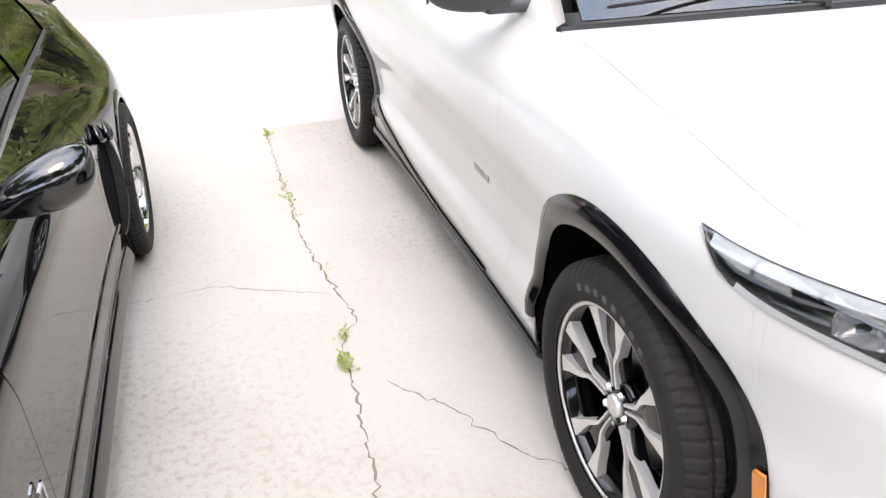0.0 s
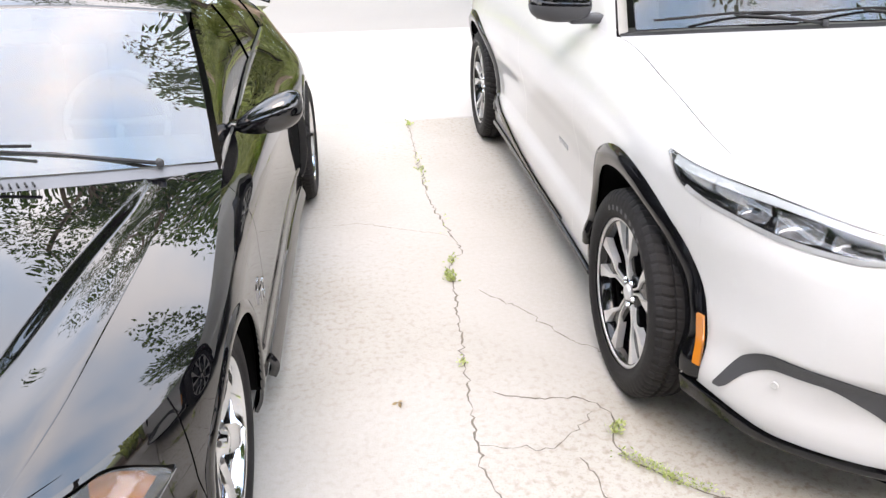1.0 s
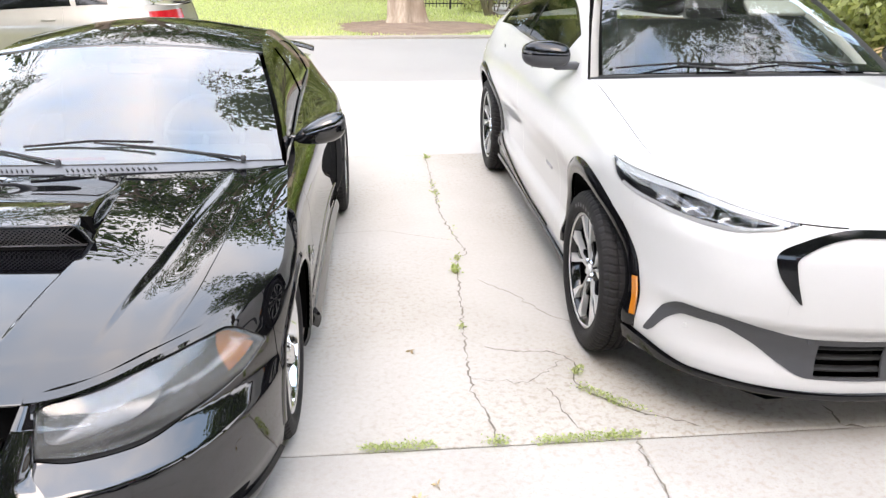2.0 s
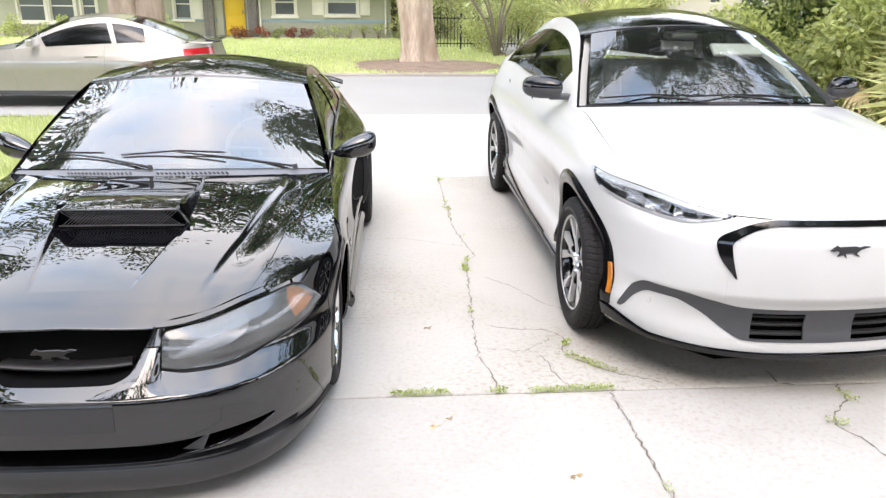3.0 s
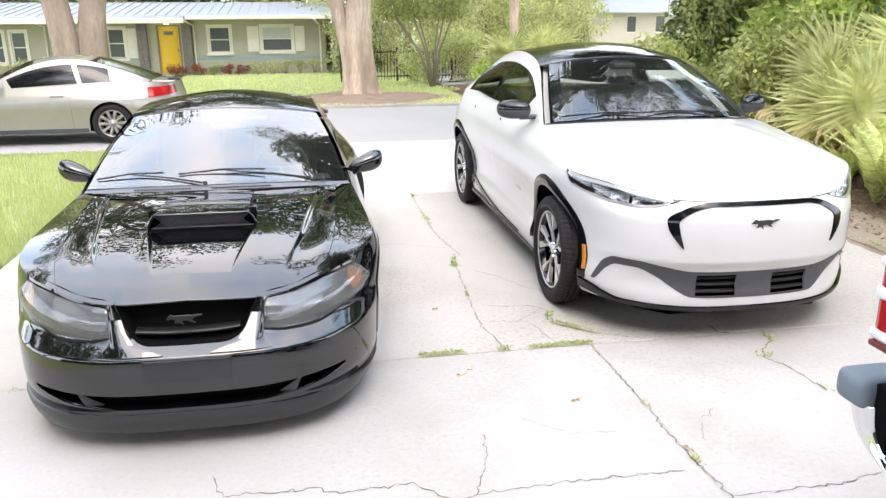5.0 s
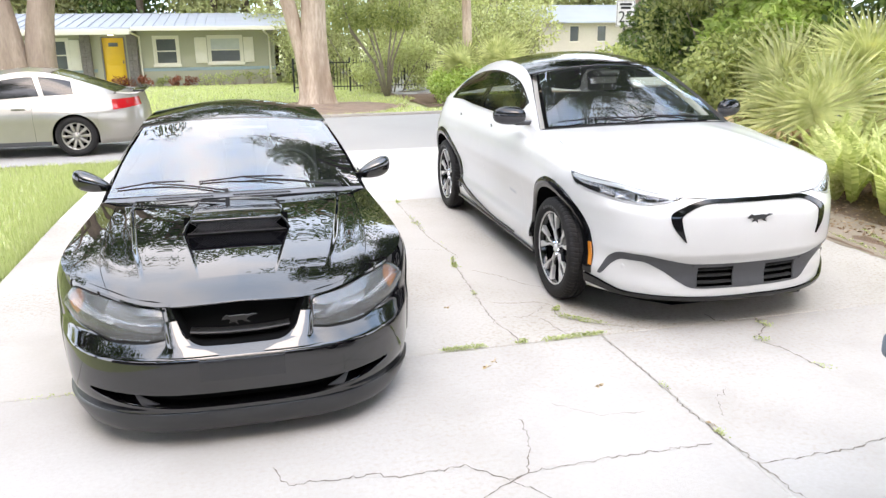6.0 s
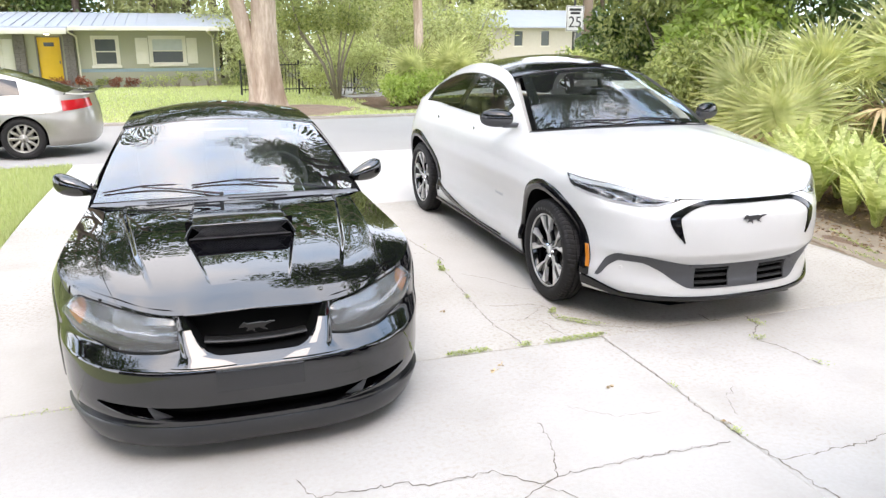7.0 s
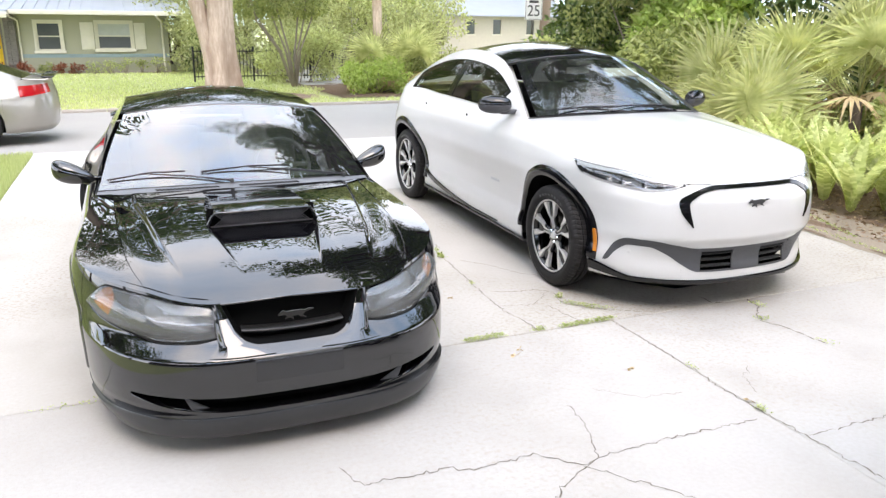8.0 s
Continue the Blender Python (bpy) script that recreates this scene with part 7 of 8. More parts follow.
# unseen wall added behind the drive to darken the bumper's reflection
added_wall_south = tagged(new("added_wall_south", mesh_of(boxes((-26, 26, -12.3, -12.0, -0.1, 3.0), bevel=0.01), "added_wall_south", ADDED_WALL_DARK)), "added dark wall out of view that darkens reflections", "wall", kind="structure")

# second unseen wall, added on the west side to darken reflections
added_wall_west = tagged(new("added_wall_west", mesh_of(boxes((-9.3, -9.0, -12.0, -3.6, -0.1, 3.0), bevel=0.01), "added_wall_west", ADDED_WALL_DARK)), "added dark wall out of view beside the drive", "wall", kind="structure")

# ---- trees and shrubs ----
def bole(points, radius, top, seed, sides=18, flare=0.5, knots=0.10):
    """A tapered, uneven trunk with a root flare."""
    rs = random.Random(seed)
    line = crv(*points)
    n = 26
    ts = np.linspace(0, 1, n)
    mid = line(ts)
    ph = [rs.uniform(0, 6.28) for _ in range(4)]
    v, f = [], []
    for i, t in enumerate(ts):
        r = radius + (top - radius) * t
        r *= 1 + flare * math.exp(-t * 14)
        for k in range(sides):
            a = 2 * math.pi * k / sides
            w = r * (1 + knots * (math.sin(3 * a + ph[0] + t * 2) + 0.6 * math.sin(5 * a + ph[1] - t * 5) + 0.5 * math.sin(2 * a + ph[2] + t * 9)) * (0.6 + math.exp(-t * 8)))
            v.append((mid[i][0] + w * math.cos(a), mid[i][1] + w * math.sin(a), mid[i][2]))
    for i in range(n - 1):
        for k in range(sides):
            f.append((i * sides + k, i * sides + (k + 1) % sides, (i + 1) * sides + (k + 1) % sides, (i + 1) * sides + k))
    me = bpy.data.meshes.new("trunk")
    me.from_pydata(v, [], f)
    me.shade_smooth()
    return me


def limbs(starts, seed, count, spread, rise, radius):
    """Branches out of given points, and the places of their ends."""
    rs = random.Random(seed)
    made, ends = [], []
    for k in range(count):
        bm = bmesh.new()
        made.append(bm)
        x, y, z = starts[k % len(starts)]
        a = 2 * math.pi * (k + rs.random() * 0.7) / count
        reach, up = spread * rs.uniform(0.6, 1.1), rise * rs.uniform(0.4, 1.2)
        e = (x + reach * math.cos(a), y + reach * math.sin(a), z + up)
        m1 = (x + reach * 0.35 * math.cos(a + 0.3), y + reach * 0.35 * math.sin(a + 0.3), z + up * 0.5)
        m2 = (x + reach * 0.7 * math.cos(a - 0.1), y + reach * 0.7 * math.sin(a - 0.1), z + up * 0.85)
        tube([(x, y, z), m1, m2, e], radius * rs.uniform(0.7, 1.1), 7, bm, taper=0.25)
        ends += [e, m2]
        for _ in range(2):
            q = (m2[0] + rs.uniform(-1, 1) * reach * 0.35, m2[1] + rs.uniform(-1, 1) * reach * 0.35, m2[2] + rs.uniform(-0.1, 0.35) * reach)
            tube([m1, m2, q], radius * 0.4, 5, bm, taper=0.3)
            ends.append(q)
    return made, ends


def tree(name, label, at, trunks, wood, leaf_mat, spec, seed, flare=0.5, knots=0.10):
    """trunks: (points, radius, top radius); spec: limb count, spread, rise, limb radius, clump size, leaves a clump, leaf length."""
    t = thing(name, label, "tree", at)
    count, spread, rise, lr, size, each, leaf = spec
    r = np.random.default_rng(seed)
    ends_all = []
    for i, (pts, ra, top) in enumerate(trunks):
        part("trunk", bole(pts, ra, top, seed + i, 36, flare, knots), wood, t)
        bm, ends = limbs([pts[-1], pts[-2]], seed * 7 + i, count, spread, rise, lr)
        for one in bm:
            part("limb", one, wood, t)
        ends_all += ends
    clumps = [(x + r.normal(0, size * 0.3), y + r.normal(0, size * 0.3), z + r.normal(0, size * 0.25), size * r.uniform(0.6, 1.25), size * r.uniform(0.6, 1.25), size * r.uniform(0.4, 0.8)) for x, y, z in ends_all]
    part("crown", quads("crown", cloud(clumps, each, leaf, r), leaf_mat), None, t)
    return t


big = tree("oak_tree", "large tree with pale forked trunk on the far lawn", pose(0.02, 18.4, -0.33),
           [([(0, 0, -0.1), (0.02, 0.0, 0.6), (0.02, 0, 1.5), (0.06, 0, 2.6), (0.1, 0.1, 4.8), (0.2, 0.2, 7.4)], 0.43, 0.22),
            ([(-0.10, -0.05, 0.2), (-0.26, -0.05, 1.2), (-0.50, 0.0, 2.3), (-0.95, 0.2, 4.2), (-1.9, 0.4, 6.8)], 0.26, 0.15)], BARK, OAK, (15, 5.0, 3.6, 0.13, 1.2, 150, 0.24), 3, 0.28, 0.13)
tree("oak_tree", "tree with twin dark trunks before the house", pose(-7.6, 18.6, -0.33),
     [([(-0.30, 0, -0.1), (-0.31, 0, 0.8), (-0.40, 0, 2.0), (-0.9, 0, 5.0), (-1.3, 0, 8.5)], 0.40, 0.22),
      ([(0.32, 0.1, -0.1), (0.33, 0.1, 0.8), (0.42, 0.1, 2.0), (1.0, 0.1, 5.0), (1.6, 0.2, 8.5)], 0.40, 0.2)], BROWN_BARK, OAK, (13, 5.2, 5.0, 0.12, 1.2, 150, 0.24), 4, 0.35, 0.13)
tree("oak_tree", "dark-trunked oak leaning over the white car", pose(6.75, 9.0, -0.2),
     [([(0, 0, -0.1), (0, 0, 0.8), (-0.1, 0.1, 2.4), (-1.5, -1.3, 4.9), (-3.5, -3.2, 7.4)], 0.34, 0.15)], DARK_BARK, OAK, (26, 3.1, 2.4, 0.11, 1.15, 640, 0.16), 5)
tree("street_tree", "slim tree with pale bark beyond the street", pose(4.92, 19.2, -0.34),
     [([(0, 0, -0.1), (0.02, 0, 1.0), (0.0, 0, 2.4), (-0.1, 0, 4.6), (-0.1, 0, 6.0)], 0.17, 0.11)], BARK, SHRUB, (9, 2.4, 2.0, 0.06, 0.9, 300, 0.16), 6)

# woods behind the houses, one tree each
rs = random.Random(11)
spots = [(-26, 44), (-20, 42), (-15, 46), (-10, 43), (-5, 45), (-1.5, 41), (2.5, 38), (6.0, 42), (9.5, 36), (13, 48), (30, 44), (20, 60), (17.5, 57), (23, 58), (26, 56), (29, 59), (32, 55), (14.5, 54), (-30, 38), (25, 33), (33, 36), (40, 30), (-38, 30), (-42, 40), (17, 56), (10, 56), (-12.5, 41.5), (-7, 40.8), (0.8, 44), (4.2, 33), (-22, 47), (-17, 41), (8, 47), (21, 58), (12.5, 38), (1.8, 35.5), (3.4, 41), (-0.4, 37), (6.6, 36), (8.8, 40.5), (5.2, 47), (12.0, 44), (-3.2, 40.5)]
for i, (x, y) in enumerate(spots):
    hgt = rs.uniform(7.0, 12.0)
    tree("woods_tree", "tall leafy green tree in the far woods", pose(x, y, -0.6), [([(0, 0, 0), (0.1, 0, 1.5), (0.0, 0.1, hgt * 0.45), (0.2, 0, hgt * 0.75), (0.1, 0, hgt)], 0.24, 0.12)], DARK_BARK, WOODS, (10, 3.6, 3.0, 0.1, 1.9, 280, 0.36), 30 + i)


def shrub(name, label, at, clumps, leaf_mat, each, leaf, seed, stems=5, wood=None, group="", slim=0.5):
    s = thing(name, label, "shrub", at, group)
    r = np.random.default_rng(seed)
    for k in range(stems):
        bm = bmesh.new()
        c = clumps[k % len(clumps)]
        tube([(c[0] * 0.15 + r.normal(0, 0.05), c[1] * 0.15 + r.normal(0, 0.05), -0.03), (c[0] * 0.6, c[1] * 0.6, c[2] * 0.55), (c[0], c[1], c[2])], 0.02 + 0.006 * max(c[3], 0.5), 6, bm, taper=0.4)
        part("stem", bm, wood or TWIG, s)
    part("foliage", quads("foliage", cloud(clumps, each, leaf, r, slim=slim), leaf_mat), None, s)
    return s


def heap(n, seed, wide, deep, tall, size):
    r = random.Random(seed)
    return [(r.uniform(-wide, wide), r.uniform(-deep, deep), r.uniform(0.15, 1.0) * tall, size * r.uniform(0.6, 1.2), size * r.uniform(0.6, 1.2), size * r.uniform(0.5, 1.0)) for _ in range(n)]


# the thicket beyond the white car
shrub("laurel_shrub", "tall dense green shrub behind the planting bed", pose(6.1, 6.4, -0.08), heap(26, 1, 1.6, 1.0, 3.4, 0.55), SHRUB, 330, 0.11, 1)
shrub("laurel_shrub", "bright yellow-green shrub over the white car", pose(5.45, 5.3, -0.05), heap(24, 2, 0.62, 0.6, 3.2, 0.40), BRIGHT, 380, 0.15, 2)
shrub("laurel_shrub", "glossy mid-green laurel below the bright shrub", pose(4.85, 5.0, -0.05), heap(18, 21, 0.6, 0.5, 1.7, 0.38), SHRUB, 420, 0.11, 21)
shrub("laurel_shrub", "deep green laurel beside the dark trunk", pose(5.55, 8.0, -0.1), heap(24, 22, 0.45, 0.6, 2.9, 0.40), LAUREL, 420, 0.12, 22)
shrub("laurel_shrub", "dark green shrub mass behind the palms", pose(8.2, 5.6, -0.08), heap(30, 3, 2.0, 1.2, 3.4, 0.65), OAK, 330, 0.13, 3)
shrub("laurel_shrub", "deep green thicket behind the dark trunk", pose(10.2, 12.6, -0.22), heap(46, 23, 3.2, 0.9, 5.4, 0.9), OAK, 360, 0.18, 23)
shrub("laurel_shrub", "dark green shrub mass at the bed's far end", pose(10.4, 3.6, -0.05), heap(28, 4, 1.6, 1.6, 3.4, 0.7), OAK, 300, 0.14, 4)
shrub("laurel_shrub", "green shrub at the street end of the bed", pose(4.6, 7.0, -0.1), heap(16, 5, 0.7, 0.7, 1.5, 0.42), SHRUB, 330, 0.10, 5)
shrub("laurel_shrub", "low dark shrub among the ferns", pose(6.4, 1.2, 0), heap(14, 6, 0.9, 0.9, 0.9, 0.4), SHRUB, 300, 0.10, 6)
shrub("laurel_shrub", "low green shrub behind the palms", pose(8.4, 3.4, 0), heap(18, 7, 1.2, 0.8, 1.5, 0.5), SHRUB, 300, 0.12, 7)
shrub("laurel_shrub", "low green shrub under the laurels", pose(8.6, 5.3, -0.03), heap(16, 9, 1.5, 0.9, 0.8, 0.45), SHRUB, 300, 0.12, 9)
shrub("laurel_shrub", "low green shrub past the ferns", pose(8.6, 0.6, 0), heap(18, 8, 1.0, 1.2, 1.3, 0.5), SHRUB, 300, 0.12, 8)
# across the street
shrub("hedge", "clipped dark green hedge at the house corner", pose(0.45, 31.0, -0.55), [(0.1 * i, 0.1 * (i % 3), 0.3 + 0.33 * (i % 6), 0.5, 0.45, 0.4) for i in range(14)], OAK, 420, 0.09, 7)
crape = thing("crape_myrtle", "multi-stemmed small tree with pale bare stems", "tree", pose(2.75, 21.5, -0.38))
r = np.random.default_rng(8)
tips = []
for k in range(7):
    a = 2 * math.pi * k / 7
    e = (math.cos(a) * 1.25 - 0.4, math.sin(a) * 0.8, 3.0 + 0.4 * math.sin(k * 2.1))
    part("stem", tube([(0.06 * math.cos(a), 0.06 * math.sin(a), -0.05), (0.35 * math.cos(a) - 0.12, 0.25 * math.sin(a), 1.1), (e[0] * 0.8, e[1] * 0.8, 2.2), e], 0.045, 7, taper=0.35), TWIG, crape)
    tips += [(e[0], e[1], e[2], 0.7, 0.6, 0.5), (e[0] * 0.9, e[1] * 0.9, 2.5, 0.45, 0.45, 0.35)]
part("crown", quads("crown", cloud(tips, 330, 0.13, r), SHRUB), None, crape)
for i, (x, y, w, t, s, m, lab) in enumerate(((4.4, 17.8, 0.9, 0.9, 0.4, BRIGHT, "bright low shrub by the street"), (3.4, 23.4, 1.3, 1.6, 0.5, WOODS, "olive green shrub by the fence"), (6.2, 20.2, 1.5, 2.8, 0.65, WOODS, "tall olive green shrub beyond the street"), (7.2, 21.2, 1.0, 2.4, 0.6, WOODS, "tall pale green shrub beyond the street"), (5.4, 18.6, 0.8, 1.2, 0.45, SHRUB, "green shrub by the slim tree"), (11.5, 21.5, 2.0, 0.9, 0.45, SHRUB, "green shrub below the far house"), (3.0, 27.5, 2.6, 3.6, 0.9, WOODS, "tall green shrub behind the fence"), (0.6, 34.0, 1.6, 3.8, 0.9, WOODS, "tall green shrub beside the house"), (15.6, 24.0, 2.0, 1.6, 0.6, WOODS, "green shrub far along the street"), (7.0, 28.0, 3.0, 4.2, 1.0, WOODS, "tall green shrub behind the lawn"), (1.6, 30.5, 1.8, 4.0, 0.9, WOODS, "tall green shrub at the fence end"), (4.6, 31.5, 2.2, 4.6, 1.0, WOODS, "tall pale green shrub behind the fence"), (7.5, 34.0, 2.2, 5.6, 1.3, WOODS, "tall dense green shrub in the far woods"), (10.2, 35.5, 2.2, 5.6, 1.3, WOODS, "tall dense green shrub in the far woods"), (4.6, 36.5, 2.4, 5.6, 1.3, WOODS, "tall dense green shrub in the far woods"), (1.8, 38.0, 2.4, 5.6, 1.3, WOODS, "tall dense green shrub in the far woods"), (-2.5, 39.0, 2.6, 5.6, 1.3, WOODS, "tall dense green shrub in the far woods"), (8.4, 26.5, 1.6, 3.4, 0.9, SHRUB, "green shrub behind the far bed"))):
    shrub("shrub", lab, pose(x, y, float(height(y)) - 0.03), heap(16, 50 + i, w, w * 0.6, t, s), m, 300, 0.10 + 0.06 * s, 60 + i)
# dense growth behind the house
for i in range(9):
    shrub("shrub", "tall dense green growth behind the house roof", pose(-24 + 2.7 * i, 42.5 + 1.2 * (i % 2), -0.58), heap(28, 300 + i, 1.8, 1.0, 8.0, 1.5), WOODS if i % 3 else OAK, 380, 0.32, 320 + i, group="growth behind the house")
for i in range(6):
    shrub("shrub", "tall dense green growth behind the far house", pose(13 + 3.6 * i, 56 + 1.5 * (i % 2), -0.58), heap(30, 400 + i, 2.4, 1.0, 10.0, 1.8), WOODS, 360, 0.40, 420 + i, group="growth behind the far house")
# house-front planting
for i in range(9):
    x = -6.0 + 0.62 * i
    shrub("bedding_plant", "low flower-bed plant before the house wall", pose(x, 30.95, -0.55), heap(4, 80 + i, 0.22, 0.12, 0.35 if i < 4 else 0.55, 0.16), RED_LEAF if i in (0, 2, 3) else SHRUB, 110 if i < 4 else 50, 0.09, 90 + i, group="plants along the house wall")
shrub("bedding_plant", "dark red bush beside the porch", pose(-6.9, 30.4, -0.55), heap(6, 99, 0.35, 0.2, 0.35, 0.2), RED_LEAF, 150, 0.08, 99, group="plants along the house wall")
for i in range(5):
    shrub("bedding_plant", "green bush under the house windows", pose(-16 + 1.5 * i, 30.6, -0.55), heap(7, 120 + i, 0.5, 0.3, 0.7, 0.3), SHRUB, 160, 0.1, 130 + i, group="plants along the house wall")


# ---- palms and ferns ----
def fan_mesh(seed, dry=False, blades_n=32, reach=0.80):
    """A fan leaf on its stalk: folded blades round a hub; the stalk rises along z from the origin."""
    r = random.Random(seed)
    bm = bmesh.new()
    stalk = 0.75
    tube([(0, 0, 0), (0, 0.03, stalk * 0.5), (0, 0, stalk)], 0.011, 5, bm, taper=0.6)
    knot = bm.verts.new((0, 0.05, stalk))
    for k in range(blades_n):
        a = radians(-118 + 236 * k / (blades_n - 1))
        ln = reach * r.uniform(0.85, 1.1) * (1 - 0.18 * abs(a) / 2.6)
        d = Vector((math.sin(a), 0, math.cos(a)))
        s = Vector((math.cos(a), 0, -math.sin(a)))
        bend = (0.22 if not dry else 0.6) * r.uniform(0.4, 1.3)
        hub = Vector((0, 0, stalk))
        rows = [[knot, knot, knot]]
        for t, w in ((0.38, 0.026), (0.62, 0.020), (1.0, 0.002)):
            c = hub + d * ln * t + Vector((0, 1, 0)) * (0.06 * math.cos(a) - bend * t * t * ln) - Vector((0, 0, 1)) * (0.12 * t * t * ln * (4 if dry else 1))
            rows.append([bm.verts.new(c - s * w + Vector((0, 0.008, 0))), bm.verts.new(c), bm.verts.new(c + s * w + Vector((0, 0.008, 0)))])
        for p, q in zip(rows, rows[1:]):
            if p[0] is p[1]:
                bm.faces.new((p[1], q[1], q[0])), bm.faces.new((p[1], q[2], q[1]))
            else:
                bm.faces.new((p[0], p[1], q[1], q[0])), bm.faces.new((p[1], p[2], q[2], q[1]))
    return mesh_of(bm, "frond", PALM_DRY if dry else PALM)


FANS = [fan_mesh(k) for k in range(4)]
DRY_FANS = [fan_mesh(20 + k, True, 20, 0.5) for k in range(2)]


def palmetto(at, fronds, tall, seed, dry):
    p = thing("palmetto", "saw palmetto with pale green fan leaves and dry skirt", "palm", at, "palmettos in the beds")
    r = random.Random(seed)
    part("stem", lathe([(-0.05, 0.10), (0.1, 0.09), (tall, 0.07), (tall + 0.03, 0)], 10, axis="z"), DARK_BARK, p)
    for k in range(fronds):
        a = 360 * (k * 0.382) + r.uniform(-15, 15)
        lean = 6 + 50 * k / fronds + r.uniform(-6, 6)
        part("frond", FANS[k % 4], None, p, "", Matrix.Translation((0, 0, tall)) @ Matrix.Rotation(radians(a), 4, "Z") @ Matrix.Rotation(radians(lean), 4, "X") @ Matrix.Rotation(radians(r.uniform(-25, 25)), 4, "Z") @ Matrix.Scale(r.uniform(0.85, 1.2), 4))
    for k in range(dry):
        part("dry_frond", DRY_FANS[k % 2], None, p, "dry brown hanging frond", Matrix.Translation((0, 0, tall + 0.05)) @ Matrix.Rotation(radians(360 * k / dry + r.uniform(-20, 20)), 4, "Z") @ Matrix.Rotation(radians(r.uniform(72, 112)), 4, "X"))


palmetto(pose(4.75, 3.75, 0), 6, 0.42, 1, 8)
palmetto(pose(5.40, 3.15, 0), 8, 0.80, 2, 4)
palmetto(pose(4.55, 2.75, 0), 5, 0.12, 3, 3)
palmetto(pose(5.95, 2.55, 0), 8, 0.90, 4, 6)
palmetto(pose(6.9, 2.3, 0), 10, 1.0, 5, 4)
palmetto(pose(8.1, 1.7, 0), 9, 0.9, 6, 3)
palmetto(pose(5.5, 17.9, -0.34) @ Matrix.Scale(1.15, 4), 9, 0.45, 7, 4)
palmetto(pose(4.6, 18.4, -0.34), 8, 0.35, 8, 4)


def fern_mesh(seed):
    """Upright sword-fern fronds with paired leaflets."""
    r = np.random.default_rng(seed)
    out = []
    for k in range(15):
        a = r.uniform(0, 2 * np.pi)
        lean, ln = r.uniform(0.10, 0.80), r.uniform(0.55, 0.95)
        t = np.linspace(0.10, 1, 24)
        h = np.stack([np.cos(a) * lean * ln * t**1.5, np.sin(a) * lean * ln * t**1.5, ln * (t - 0.28 * lean * t**3)], -1)
        tang = unit(np.gradient(h, axis=0))
        side = unit(np.cross(tang, np.array([np.cos(a), np.sin(a), 0.2])))
        w = 0.062 * np.sin(np.pi * np.clip(t * 0.93 + 0.05, 0, 1)) ** 0.6 + 0.004
        for s in (-1, 1):
            base = h
            tip = h + side * (s * w)[:, None] + tang * 0.018
            out.append(np.stack([base - tang * 0.020, tip - tang * 0.010, tip + tang * 0.012, base + tang * 0.020], 1))
    return quads("fern_fronds", np.concatenate(out), FERN)


FERNS = [fern_mesh(k) for k in range(3)]
r = random.Random(77)
k = 0
for row in range(3):
    for i in range(15):
        y = -1.6 + 0.40 * i + r.uniform(-0.12, 0.12)
        x = 3.95 + 0.42 * row + 0.10 * abs(y - 1.0) + r.uniform(-0.12, 0.12) + (0.35 if y > 2.4 else 0)
        f = thing("fern", "upright yellow-green sword fern in leaf mulch", "fern", pose(x, y, 0.0, 0, 0, r.uniform(0, 360)) @ Matrix.Scale(r.uniform(0.75, 1.15), 4), "ferns in the bed")
        part("foliage", FERNS[k % 3], None, f)
        k += 1

# unseen oaks added round the plot to block low sky light over the drive
for i, (x, y, hh) in enumerate(((-15, -1.0, 10.0), (-15, -9, 10.5), (15, -8.0, 10.5), (15, 0.0, 10.0), (-19, 9, 10), (19, 9, 9.5), (-9, -16, 9.5), (-2.5, -17.5, 9), (4, -17.5, 9), (10, -15.5, 9.5))):
    tree("oak_tree", "added oak out of view that blocks sky light", pose(x, y, float(height(y)) - 0.05), [([(0, 0, -0.1), (0.1, 0, 1.4), (0, 0.1, 4.0), (0.3, 0, hh * 0.7), (0.1, 0, hh)], 0.36, 0.18)], DARK_BARK, OAK, (16, 5.2, 4.0, 0.13, 1.7, 330, 0.34), 200 + i)

